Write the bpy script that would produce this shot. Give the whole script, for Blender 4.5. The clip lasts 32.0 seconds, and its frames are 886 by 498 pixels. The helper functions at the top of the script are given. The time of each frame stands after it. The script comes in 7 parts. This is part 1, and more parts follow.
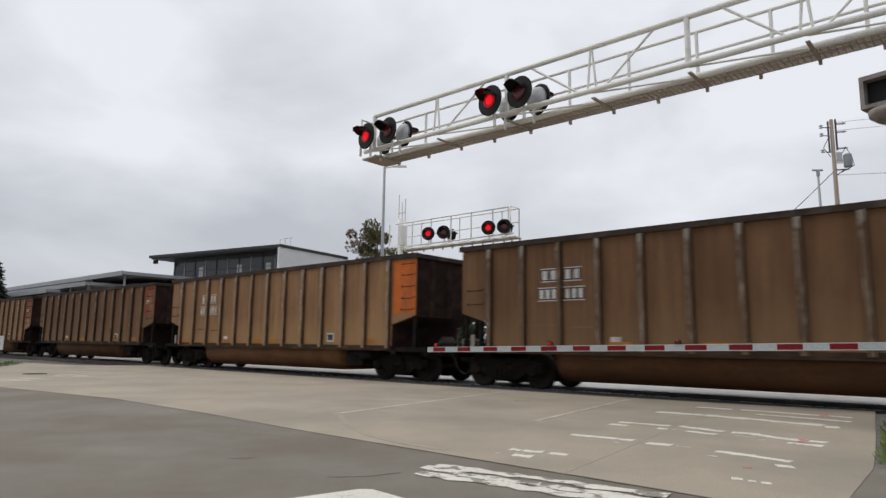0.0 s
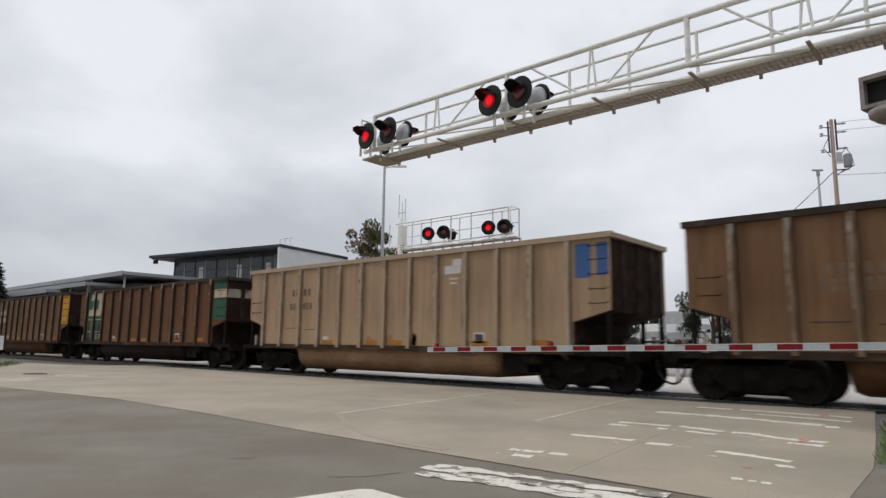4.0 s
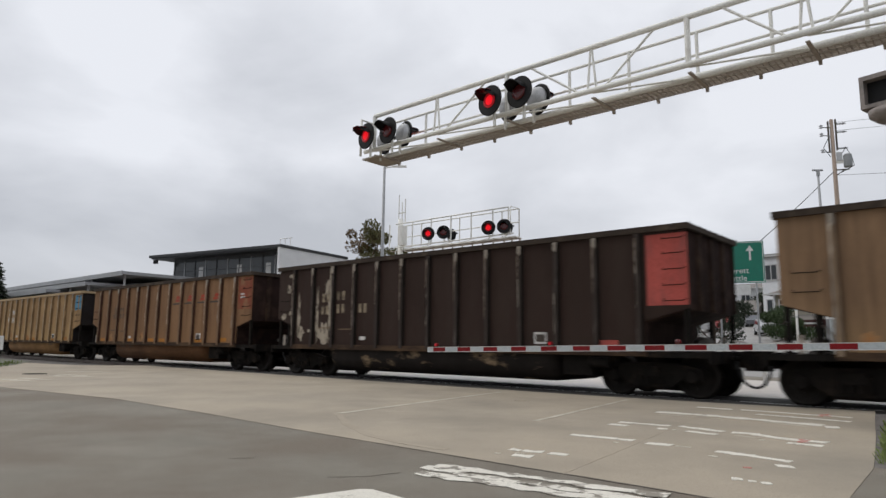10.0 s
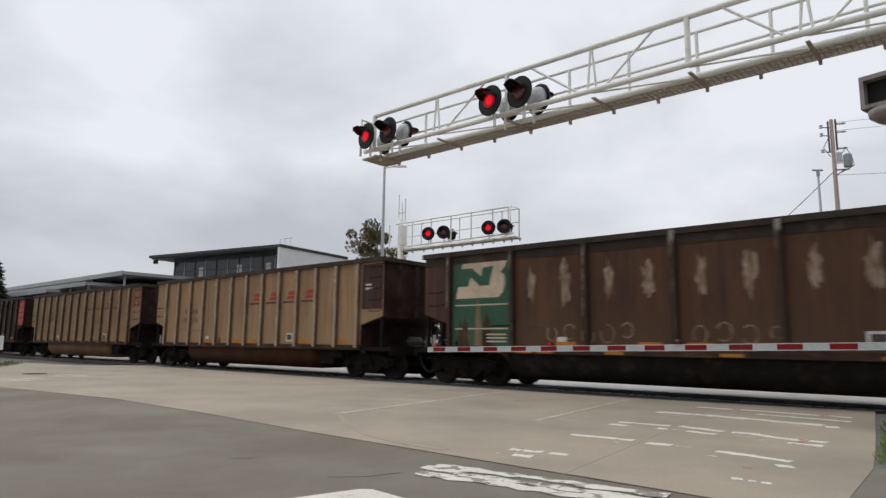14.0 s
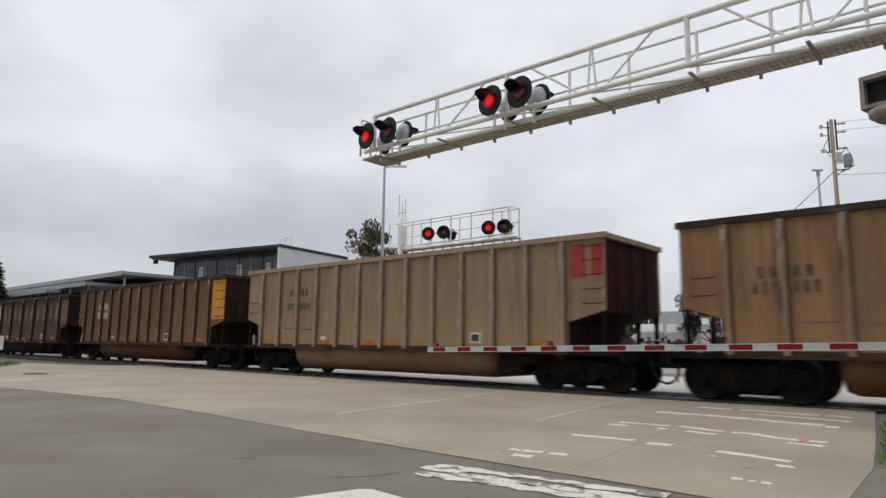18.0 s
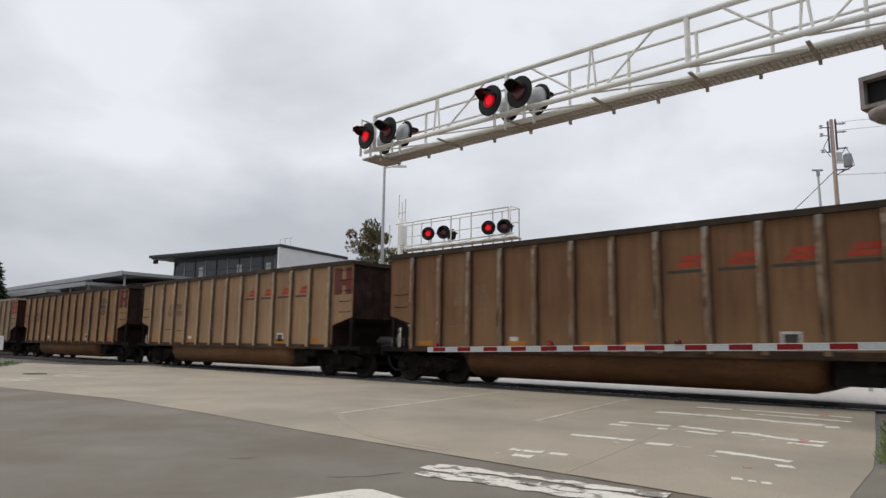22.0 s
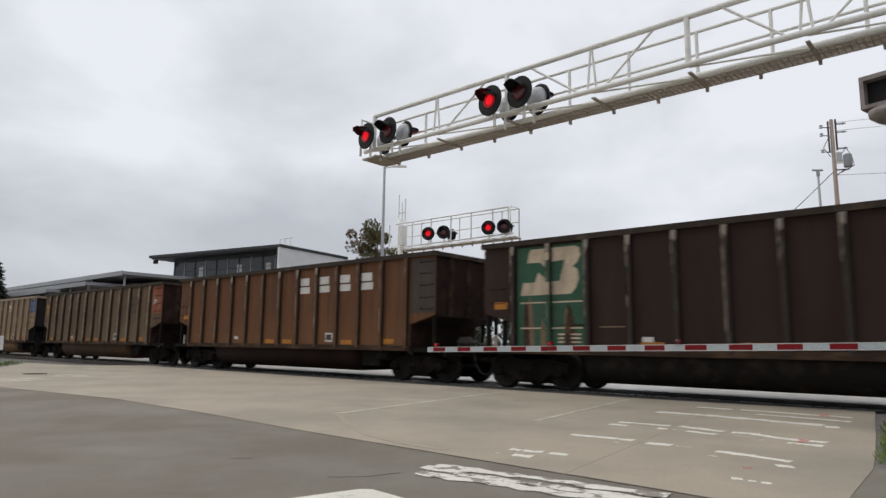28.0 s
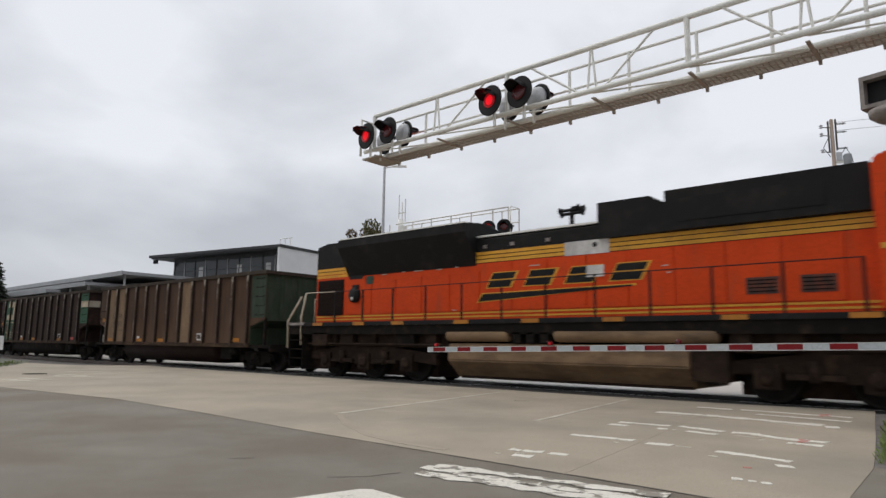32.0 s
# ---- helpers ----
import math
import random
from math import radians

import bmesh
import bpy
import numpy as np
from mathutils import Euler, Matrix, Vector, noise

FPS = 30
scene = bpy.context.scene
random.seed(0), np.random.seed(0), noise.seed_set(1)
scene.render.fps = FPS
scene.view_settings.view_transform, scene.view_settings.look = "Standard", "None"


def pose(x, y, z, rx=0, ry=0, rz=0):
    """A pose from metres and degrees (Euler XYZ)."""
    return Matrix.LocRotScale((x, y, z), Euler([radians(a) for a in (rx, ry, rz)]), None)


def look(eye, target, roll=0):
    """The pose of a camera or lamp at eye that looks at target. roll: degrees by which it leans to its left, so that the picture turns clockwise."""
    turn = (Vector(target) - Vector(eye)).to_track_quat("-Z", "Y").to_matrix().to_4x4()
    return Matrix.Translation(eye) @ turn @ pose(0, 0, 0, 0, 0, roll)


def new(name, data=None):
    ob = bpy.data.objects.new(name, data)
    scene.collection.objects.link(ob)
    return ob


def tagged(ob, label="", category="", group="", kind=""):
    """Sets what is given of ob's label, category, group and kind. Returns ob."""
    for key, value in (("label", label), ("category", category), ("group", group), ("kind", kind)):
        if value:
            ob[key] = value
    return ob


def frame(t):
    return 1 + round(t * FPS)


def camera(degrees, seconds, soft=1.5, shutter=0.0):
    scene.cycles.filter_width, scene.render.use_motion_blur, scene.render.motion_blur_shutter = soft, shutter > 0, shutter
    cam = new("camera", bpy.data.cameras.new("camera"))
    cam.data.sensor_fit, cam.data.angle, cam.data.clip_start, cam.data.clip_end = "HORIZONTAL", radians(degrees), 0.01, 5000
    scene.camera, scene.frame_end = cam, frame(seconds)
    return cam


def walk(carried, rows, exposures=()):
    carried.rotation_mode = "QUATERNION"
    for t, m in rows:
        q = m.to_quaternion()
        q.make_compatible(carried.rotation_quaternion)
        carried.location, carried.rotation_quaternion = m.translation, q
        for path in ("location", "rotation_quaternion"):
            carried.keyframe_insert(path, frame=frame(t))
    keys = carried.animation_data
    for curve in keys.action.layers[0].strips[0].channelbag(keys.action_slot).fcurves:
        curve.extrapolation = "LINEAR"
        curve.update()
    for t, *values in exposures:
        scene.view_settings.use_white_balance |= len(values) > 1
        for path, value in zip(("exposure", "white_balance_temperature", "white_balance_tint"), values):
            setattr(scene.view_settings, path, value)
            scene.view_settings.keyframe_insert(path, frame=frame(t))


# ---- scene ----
cam = camera(68.63, 32.0, soft=1.45, shutter=0.28)
EYE = (0.0, -15.035, 1.0786)
walk(cam, [(0.0, look(EYE, (-6.506, -7.582, 2.533), 0.72)), (32.0, look(EYE, (-6.506, -7.582, 2.533), 0.72))],
     exposures=[(0.0, 0.24), (32.0, 0.24)])

# ---- world and light: a closed overcast sky ----
world = bpy.data.worlds.new("overcast")
scene.world = world
world.use_nodes = True
wn, wl = world.node_tree.nodes, world.node_tree.links
for n in list(wn):
    wn.remove(n)
w_out, w_bg = wn.new("ShaderNodeOutputWorld"), wn.new("ShaderNodeBackground")
sky = wn.new("ShaderNodeTexSky")
sky.sky_type, sky.sun_disc = "NISHITA", False
sky.sun_elevation, sky.sun_rotation = radians(55), radians(-105)
sky_dim = wn.new("ShaderNodeVectorMath")
sky_dim.operation = "SCALE"
sky_dim.inputs["Scale"].default_value = 0.06
wl.new(sky.outputs[0], sky_dim.inputs[0])
w_co, w_map = wn.new("ShaderNodeTexCoord"), wn.new("ShaderNodeMapping")
w_map.inputs["Scale"].default_value = (1.0, 1.0, 2.0)
wl.new(w_co.outputs["Generated"], w_map.inputs[0])
w_n = wn.new("ShaderNodeTexNoise")
w_n.inputs["Scale"].default_value, w_n.inputs["Detail"].default_value = 2.3, 7
w_n.inputs["Roughness"].default_value, w_n.inputs["Distortion"].default_value = 0.5, 0.25
wl.new(w_map.outputs[0], w_n.inputs["Vector"])
w_sep = wn.new("ShaderNodeSeparateXYZ")
wl.new(w_co.outputs["Generated"], w_sep.inputs[0])
w_up = wn.new("ShaderNodeMapRange")          # paler towards the zenith, greyer low down
w_up.inputs[1].default_value, w_up.inputs[2].default_value = 0.02, 1.0
w_up.inputs[3].default_value, w_up.inputs[4].default_value = -0.13, 0.50
wl.new(w_sep.outputs["Z"], w_up.inputs[0])
w_add = wn.new("ShaderNodeMath")
w_con = wn.new("ShaderNodeMapRange")          # stronger light and dark in the cloud
w_con.inputs[3].default_value, w_con.inputs[4].default_value = 0.02, 0.98
wl.new(w_n.outputs[0], w_con.inputs[0])
wl.new(w_con.outputs[0], w_add.inputs[0])
wl.new(w_up.outputs[0], w_add.inputs[1])
w_ramp = wn.new("ShaderNodeValToRGB")
w_ramp.color_ramp.elements[0].position, w_ramp.color_ramp.elements[0].color = 0.30, (0.445, 0.462, 0.502, 1)
w_ramp.color_ramp.elements[1].position, w_ramp.color_ramp.elements[1].color = 0.62, (0.725, 0.742, 0.788, 1)
w_dot = wn.new("ShaderNodeVectorMath")          # the cloud is thinner on one side of the sky
w_dot.operation = "DOT_PRODUCT"
w_dot.inputs[1].default_value = (-0.225, 0.330, 0.06)
wl.new(w_co.outputs["Generated"], w_dot.inputs[0])
w_sum = wn.new("ShaderNodeMath")
w_low = wn.new("ShaderNodeMapRange")          # thicker, greyer cloud low over the horizon
w_low.inputs[1].default_value, w_low.inputs[2].default_value = 0.06, 0.42
w_low.inputs[3].default_value, w_low.inputs[4].default_value = -0.045, 0.0
wl.new(w_sep.outputs["Z"], w_low.inputs[0])
w_deep = wn.new("ShaderNodeMath")
wl.new(w_add.outputs[0], w_deep.inputs[0])
wl.new(w_low.outputs[0], w_deep.inputs[1])
wl.new(w_deep.outputs[0], w_sum.inputs[0])
w_off = wn.new("ShaderNodeMath")
w_off.inputs[1].default_value = -0.362
w_abs = wn.new("ShaderNodeMath")
w_abs.operation = "ABSOLUTE"
wl.new(w_dot.outputs["Value"], w_abs.inputs[0])
wl.new(w_abs.outputs[0], w_off.inputs[0])
wl.new(w_off.outputs[0], w_sum.inputs[1])
wl.new(w_sum.outputs[0], w_ramp.inputs[0])
w_mix = wn.new("ShaderNodeMix")
w_mix.data_type = "RGBA"
w_mix.inputs[0].default_value = 0.94
wl.new(sky_dim.outputs[0], w_mix.inputs[6])
wl.new(w_ramp.outputs[0], w_mix.inputs[7])
wl.new(w_mix.outputs[2], w_bg.inputs[0])
w_bg.inputs[1].default_value = 1.0
wl.new(w_bg.outputs[0], w_out.inputs[0])

sun = new("sun", bpy.data.lights.new("sun", "SUN"))
sun.data.energy, sun.data.angle, sun.data.color = 1.0, radians(50), (1.0, 0.95, 0.87)
sun.matrix_world = look((-48, -16, 62), (-8, -3, 0))

# ---- materials ----
def mat(name, c1, c2=None, scale=2.0, fine=30.0, rough=0.75, metal=0.0, bump=0.15, stretch=(1, 1, 1), grime=None,
        grime_at=0.62, grime_soft=0.12, vary=0.0, grime_scale=1.3, gstretch=(1, 1, 1), emit=0.0, spec=0.5, splash=None, streak=None, fine_hi=0.95):
    """Two tones by large and fine noise, a stain layer of its own shape, fine relief. vary: tone shift from object to object."""
    m = bpy.data.materials.new(name)
    m.use_nodes = True
    nt = m.node_tree
    N, L = nt.nodes, nt.links
    b = N["Principled BSDF"]
    c2 = c2 or tuple(v * 0.72 for v in c1)
    co, mp = N.new("ShaderNodeTexCoord"), N.new("ShaderNodeMapping")
    mp.inputs["Scale"].default_value = stretch
    mp.inputs["Rotation"].default_value = (0.5, 0.7, 0.35)
    L.new(co.outputs["Object"], mp.inputs[0])
    info = N.new("ShaderNodeObjectInfo")
    mul = N.new("ShaderNodeMath")
    mul.operation = "MULTIPLY"
    mul.inputs[1].default_value = 40.0
    L.new(info.outputs["Random"], mul.inputs[0])

    def noise_of(sc, detail, vec):
        n = N.new("ShaderNodeTexNoise")
        n.noise_dimensions = "4D"
        n.inputs["Scale"].default_value, n.inputs["Detail"].default_value, n.inputs["Roughness"].default_value = sc, detail, 0.6
        L.new(vec, n.inputs["Vector"])
        L.new(mul.outputs[0], n.inputs["W"])
        return n

    def ranged(sock, lo, hi):
        r = N.new("ShaderNodeMapRange")
        r.inputs[1].default_value, r.inputs[2].default_value = lo, hi
        L.new(sock, r.inputs[0])
        return r.outputs[0]

    def mixed(fac, a, c):
        x = N.new("ShaderNodeMix")
        x.data_type = "RGBA"
        L.new(fac, x.inputs[0])
        for s, v in ((x.inputs[6], a), (x.inputs[7], c)):
            if isinstance(v, tuple):
                s.default_value = (*v, 1)
            else:
                L.new(v, s)
        return x.outputs[2]

    big = noise_of(scale, 5, mp.outputs[0])
    small = noise_of(fine, 4, mp.outputs[0])
    col = mixed(ranged(big.outputs[0], 0.3, 0.7), c1, c2)
    col = mixed(ranged(small.outputs[0], 0.45, fine_hi), col, tuple(v * 0.6 for v in c2))
    if grime:
        mp2 = N.new("ShaderNodeMapping")
        mp2.inputs["Scale"].default_value, mp2.inputs["Location"].default_value = gstretch, (3.7, 1.1, 5.3)
        mp2.inputs["Rotation"].default_value = (0.4, 0.3, 0.6)
        L.new(co.outputs["Object"], mp2.inputs[0])
        g = noise_of(grime_scale, 7, mp2.outputs[0])
        col = mixed(ranged(g.outputs[0], grime_at - grime_soft, grime_at + grime_soft), col, grime)
    if streak:                                  # run-off streaks straight down the side
        mp3 = N.new("ShaderNodeMapping")
        mp3.inputs["Scale"].default_value, mp3.inputs["Location"].default_value = (4.5, 4.5, 0.22), (1.3, 2.9, 0.4)
        L.new(co.outputs["Object"], mp3.inputs[0])
        sn = noise_of(1.6, 6, mp3.outputs[0])
        col = mixed(ranged(sn.outputs[0], 0.43, 0.82), col, streak)
    if splash:                                  # road dust thrown up onto the lower side, with a ragged upper edge
        sp = N.new("ShaderNodeSeparateXYZ")
        L.new(co.outputs["Object"], sp.inputs[0])
        hi = N.new("ShaderNodeMath")
        hi.operation = "MULTIPLY_ADD"
        hi.inputs[1].default_value, hi.inputs[2].default_value = 1.6, -0.8
        L.new(big.outputs[0], hi.inputs[0])
        lv = N.new("ShaderNodeMath")
        L.new(sp.outputs["Z"], lv.inputs[0])
        L.new(hi.outputs[0], lv.inputs[1])
        fall = N.new("ShaderNodeMapRange")
        fall.inputs[1].default_value, fall.inputs[2].default_value, fall.inputs[3].default_value, fall.inputs[4].default_value = 0.95, 2.1, 0.75, 0.0
        L.new(lv.outputs[0], fall.inputs[0])
        col = mixed(fall.outputs[0], col, splash)
    if vary:
        hsv = N.new("ShaderNodeHueSaturation")
        r = N.new("ShaderNodeMapRange")
        r.inputs[3].default_value, r.inputs[4].default_value = 1 - vary, 1 + vary
        L.new(info.outputs["Random"], r.inputs[0])
        L.new(r.outputs[0], hsv.inputs["Value"])
        L.new(col, hsv.inputs["Color"])
        col = hsv.outputs[0]
    L.new(col, b.inputs["Base Color"])
    b.inputs["Metallic"].default_value = metal
    b.inputs["Specular IOR Level"].default_value = spec
    rr = N.new("ShaderNodeMapRange")
    rr.inputs[3].default_value, rr.inputs[4].default_value = max(rough - 0.12, 0.05), min(rough + 0.12, 1)
    L.new(big.outputs[0], rr.inputs[0])
    L.new(rr.outputs[0], b.inputs["Roughness"])
    if bump:
        bp = N.new("ShaderNodeBump")
        bp.inputs["Strength"].default_value, bp.inputs["Distance"].default_value = bump, 0.02
        L.new(small.outputs[0], bp.inputs["Height"])
        L.new(bp.outputs[0], b.inputs["Normal"])
    if emit:
        b.inputs["Emission Color"].default_value = (*c1, 1)
        b.inputs["Emission Strength"].default_value = emit
    return m


def body_mat(name, c1, c2, rust=(0.12, 0.07, 0.045), amount=0.62, splash=None):
    """Dusty painted car side: vertical run-off streaks over blotchy dust."""
    return mat(name, c1, c2, scale=0.75, fine=13, rough=0.8, bump=0.04, stretch=(1.0, 1.0, 0.6), grime=rust, splash=splash,
               grime_at=amount, grime_soft=0.20, grime_scale=1.1, gstretch=(1.7, 1.0, 0.40), vary=0.05, spec=0.25,
               streak=tuple(v * 0.8 for v in rust), fine_hi=1.5)


M_ASPHALT = mat("asphalt", (0.236, 0.215, 0.174), (0.188, 0.172, 0.140), scale=0.8, fine=120, rough=0.88, bump=0.6,
                grime=(0.166, 0.139, 0.107), grime_at=0.53, grime_scale=0.6, grime_soft=0.09)
M_CONCRETE = mat("concrete", (0.398, 0.342, 0.264), (0.346, 0.297, 0.229), scale=0.3, fine=60, rough=0.88, bump=0.15,
                 grime=(0.235, 0.208, 0.166), grime_at=0.58, grime_scale=0.5, grime_soft=0.16)
M_RUBBER_SHADE = mat("rubber_and_shade", (0.035, 0.032, 0.030), (0.022, 0.020, 0.019), scale=3, rough=0.9, grime=(0.07, 0.062, 0.055), grime_scale=2)
# much paler than the near concrete: reflected sky put into the base colour
M_DAMP_SKYLIT = mat("skylit_damp_concrete", (0.60, 0.55, 0.50), (0.52, 0.475, 0.43), scale=0.5, fine=50, rough=0.42, bump=0.03, grime=(0.42, 0.40, 0.385), grime_scale=0.7)
M_JOINT = mat("joint_filler", (0.56, 0.52, 0.43), (0.46, 0.42, 0.345), scale=3, rough=0.9, grime=(0.36, 0.32, 0.255), grime_at=0.52, grime_scale=1.6)
M_LINE = mat("road_paint", (0.74, 0.71, 0.63), (0.62, 0.59, 0.52), scale=4, fine=70, rough=0.8, grime=(0.27, 0.25, 0.215), grime_at=0.62,
             grime_scale=9, grime_soft=0.04)
M_STOPLINE = mat("cracked_stop_line", (0.74, 0.71, 0.63), (0.64, 0.61, 0.54), scale=4, fine=70, rough=0.8, grime=(0.23, 0.208, 0.172), grime_at=0.535,
                 grime_scale=7, grime_soft=0.03)
M_REDSPRAY = mat("red_spray", (0.60, 0.12, 0.09), scale=9, rough=0.9, grime=(0.4, 0.34, 0.3), grime_scale=14, grime_at=0.5)
M_BALLAST = mat("ballast", (0.20, 0.185, 0.17), (0.11, 0.10, 0.095), scale=9, fine=40, rough=0.95, bump=0.9, grime=(0.07, 0.065, 0.06), grime_scale=5)
M_SOIL = mat("far_ground", (0.15, 0.15, 0.12), (0.11, 0.12, 0.08), scale=0.2, fine=8, rough=0.95, bump=0.4)
M_GRASS = mat("grass", (0.14, 0.22, 0.05), (0.19, 0.21, 0.075), scale=6, fine=30, rough=0.9, vary=0.1)
M_RAIL = mat("rail_steel", (0.22, 0.18, 0.15), (0.13, 0.10, 0.085), scale=5, rough=0.5, metal=0.6)
M_RAILTOP = mat("rail_head", (0.55, 0.54, 0.53), scale=5, rough=0.28, metal=1.0)
M_TIE = mat("timber_tie", (0.10, 0.085, 0.07), (0.07, 0.06, 0.05), scale=4, rough=0.95, bump=0.5)
M_GALV = mat("galvanised_steel", (0.86, 0.855, 0.81), (0.78, 0.77, 0.72), scale=3, fine=40, rough=0.5, metal=0.0, bump=0.05,
             grime=(0.46, 0.43, 0.37), grime_at=0.70, grime_scale=3)
M_GRATE = mat("walkway_grate", (0.48, 0.42, 0.36), (0.36, 0.31, 0.26), scale=12, fine=120, rough=0.7, metal=0.0)
M_BLACK = mat("black_enamel", (0.011, 0.011, 0.012), (0.015, 0.015, 0.015), scale=6, rough=0.6, bump=0.03, spec=0.2)
M_ALU = mat("aluminium_housing", (0.54, 0.55, 0.57), (0.43, 0.44, 0.46), scale=7, rough=0.5, metal=0.1)
M_LENS_ON = mat("lit_red_lens", (0.90, 0.012, 0.022), (0.80, 0.010, 0.016), scale=26, fine=60, rough=0.45, bump=0.5, spec=0.12, emit=0.68)
M_LENS_DIM = mat("dim_red_lens", (0.42, 0.010, 0.016), scale=20, rough=0.35, spec=.3, emit=0.30)
M_LENS_OFF = mat("dark_red_lens", (0.11, 0.010, 0.011), (0.06, 0.007, 0.008), scale=20, rough=0.25)
M_SIGNEDGE = mat("white_edge", (0.74, 0.74, 0.71), (0.66, 0.66, 0.63), scale=3, rough=0.5)
M_GATE_W = mat("white_reflective_sheet", (0.46, 0.50, 0.51), (0.40, 0.44, 0.46), scale=4, rough=0.45, grime=(0.35, 0.36, 0.35), grime_scale=5, grime_at=0.7)
M_GATE_R = mat("red_reflective_sheet", (0.215, 0.008, 0.012), (0.17, 0.008, 0.010), scale=5, rough=0.6, spec=0.2, grime=(0.14, 0.02, 0.02), grime_scale=6)
M_UNDER = mat("grimy_underframe", (0.017, 0.0145, 0.013), (0.011, 0.010, 0.009), scale=4, fine=25, rough=0.85, bump=0.2,
              grime=(0.040, 0.029, 0.021), grime_at=0.64, grime_scale=3, spec=0.05)
M_WHEEL = mat("wheel_steel", (0.026, 0.021, 0.018), (0.016, 0.014, 0.012), scale=5, rough=0.65, metal=0.2, spec=0.2)
M_SILL = mat("dark_side_sill", (0.060, 0.040, 0.028), (0.038, 0.026, 0.020), scale=2, rough=.85, grime=(0.12, 0.075, 0.045), grime_at=.60, grime_scale=2, gstretch=(.5, 1, 2), spec=.1)
M_CASTING = mat("dusty_casting", (0.13, 0.115, 0.10), (0.075, 0.065, 0.056), scale=6, rough=.7)
M_PALEROD = mat("pale_worn_steel", (0.42, 0.38, 0.33), (0.24, 0.20, 0.165), scale=7, rough=.55, metal=.2)
M_RUBBER = mat("rubber_hose", (0.03, 0.03, 0.03), rough=0.8)
M_WORN = mat("worn_post_cap", (0.33, 0.29, 0.24), (0.22, 0.19, 0.155), scale=9, rough=0.8)


def plain(name, c, rough=0.7, **k):
    return mat(name, c, scale=3, fine=30, rough=rough, bump=0.03, **k)


PAINT = {n: mat("paint_" + n, c, tuple(v * 0.75 for v in c), scale=1.6, fine=18, rough=0.7, bump=0.03, spec=0.25,
                grime=tuple(v * 0.45 + 0.035 for v in c), grime_at=0.60, grime_scale=2.5, gstretch=(1.5, 1, 0.4))
         for n, c in dict(orange=(0.62, 0.15, 0.025), yellow=(0.70, 0.33, 0.03), red=(0.42, 0.055, 0.04), maroon=(0.150, 0.038, 0.028),
                          coral=(0.50, 0.10, 0.08), blue=(0.06, 0.14, 0.34), sky=(0.11, 0.30, 0.45), green=(0.038, 0.108, 0.064),
                          cream=(0.62, 0.50, 0.365), white=(0.70, 0.68, 0.65), dark=(0.07, 0.055, 0.045), letter=(0.40, 0.055, 0.026),
                          amber=(0.50, 0.20, 0.03), oxblood=(0.062, 0.024, 0.021), olive=(0.030, 0.050, 0.029), brown=(0.215, 0.145, 0.088)).items()}

PAINT["stencil"] = mat("paint_stencil", (0.40, 0.33, 0.23), (0.30, 0.24, 0.165), scale=6, rough=.8, bump=.03, spec=.2, grime=(0.06, 0.045, 0.035), grime_at=.52, grime_scale=9)
PAINT["ink"] = mat("paint_ink", (0.105, 0.080, 0.058), (0.075, 0.058, 0.043), scale=5, rough=.8, bump=.03, spec=.2, grime=(0.20, 0.14, 0.09), grime_at=.54, grime_scale=8)
PAINT["dust"] = mat("paint_dust", (0.235, 0.158, 0.096), (0.185, 0.120, 0.072), scale=.8, fine=15, rough=.8, bump=.04, spec=.25, grime=(0.13, 0.08, 0.05), grime_at=.60, grime_scale=1.5, gstretch=(1.7, 1, .4))
PAINT["flaked"] = mat("paint_flaked", (0.42, 0.37, 0.29), (0.33, 0.28, 0.22), scale=5, fine=24, rough=0.8, bump=0.05, spec=0.2, grime=(0.04, 0.03, 0.025), grime_at=0.56,
                      grime_soft=0.05, grime_scale=4.5, gstretch=(1.2, 1, 0.7))
PAINT["rust"] = mat("paint_rust", (0.42, 0.17, 0.05), (0.34, 0.17, 0.075), scale=5, fine=24, rough=0.85, bump=0.05, spec=0.2, grime=(0.33, 0.205, 0.105), grime_at=0.50,
                    grime_soft=0.12, grime_scale=5)
PAINT["chalk"] = mat("paint_chalk", (0.37, 0.30, 0.235), (0.24, 0.175, 0.125), scale=5, fine=24, rough=0.85, bump=0.05, spec=0.2, grime=(0.13, 0.07, 0.04), grime_at=0.53,
                     grime_soft=0.12, grime_scale=6, gstretch=(2, 1, .6))
PAINT["smear"] = mat("paint_smear", (0.27, 0.055, 0.035), (0.20, 0.08, 0.045), scale=3, fine=14, rough=0.8, bump=0.03, spec=0.2, grime=(0.25, 0.15, 0.08), grime_at=0.58,
                     grime_soft=0.1, grime_scale=3.2, gstretch=(1.2, 1, 0.6))

# ---- mesh helpers ----
def box(bm, x0, x1, y0, y1, z0, z1):
    v = [bm.verts.new((x, y, z)) for x in (x0, x1) for y in (y0, y1) for z in (z0, z1)]
    for f in ((0, 1, 3, 2), (4, 6, 7, 5), (0, 4, 5, 1), (2, 3, 7, 6), (0, 2, 6, 4), (1, 5, 7, 3)):
        bm.faces.new([v[i] for i in f])


def prism(bm, pts, a, b, axis="y"):
    """A profile pushed from a to b along an axis; pts are the two other coordinates in the order x, y, z."""
    def at(u, w, s):
        return {"y": (u, s, w), "x": (s, u, w), "z": (u, w, s)}[axis]
    A = [bm.verts.new(at(u, w, a)) for u, w in pts]
    B = [bm.verts.new(at(u, w, b)) for u, w in pts]
    n = len(pts)
    fs = [bm.faces.new(A), bm.faces.new(B[::-1])]
    for i in range(n):
        fs.append(bm.faces.new((A[i], B[i], B[(i + 1) % n], A[(i + 1) % n])))
    bmesh.ops.recalc_face_normals(bm, faces=fs)


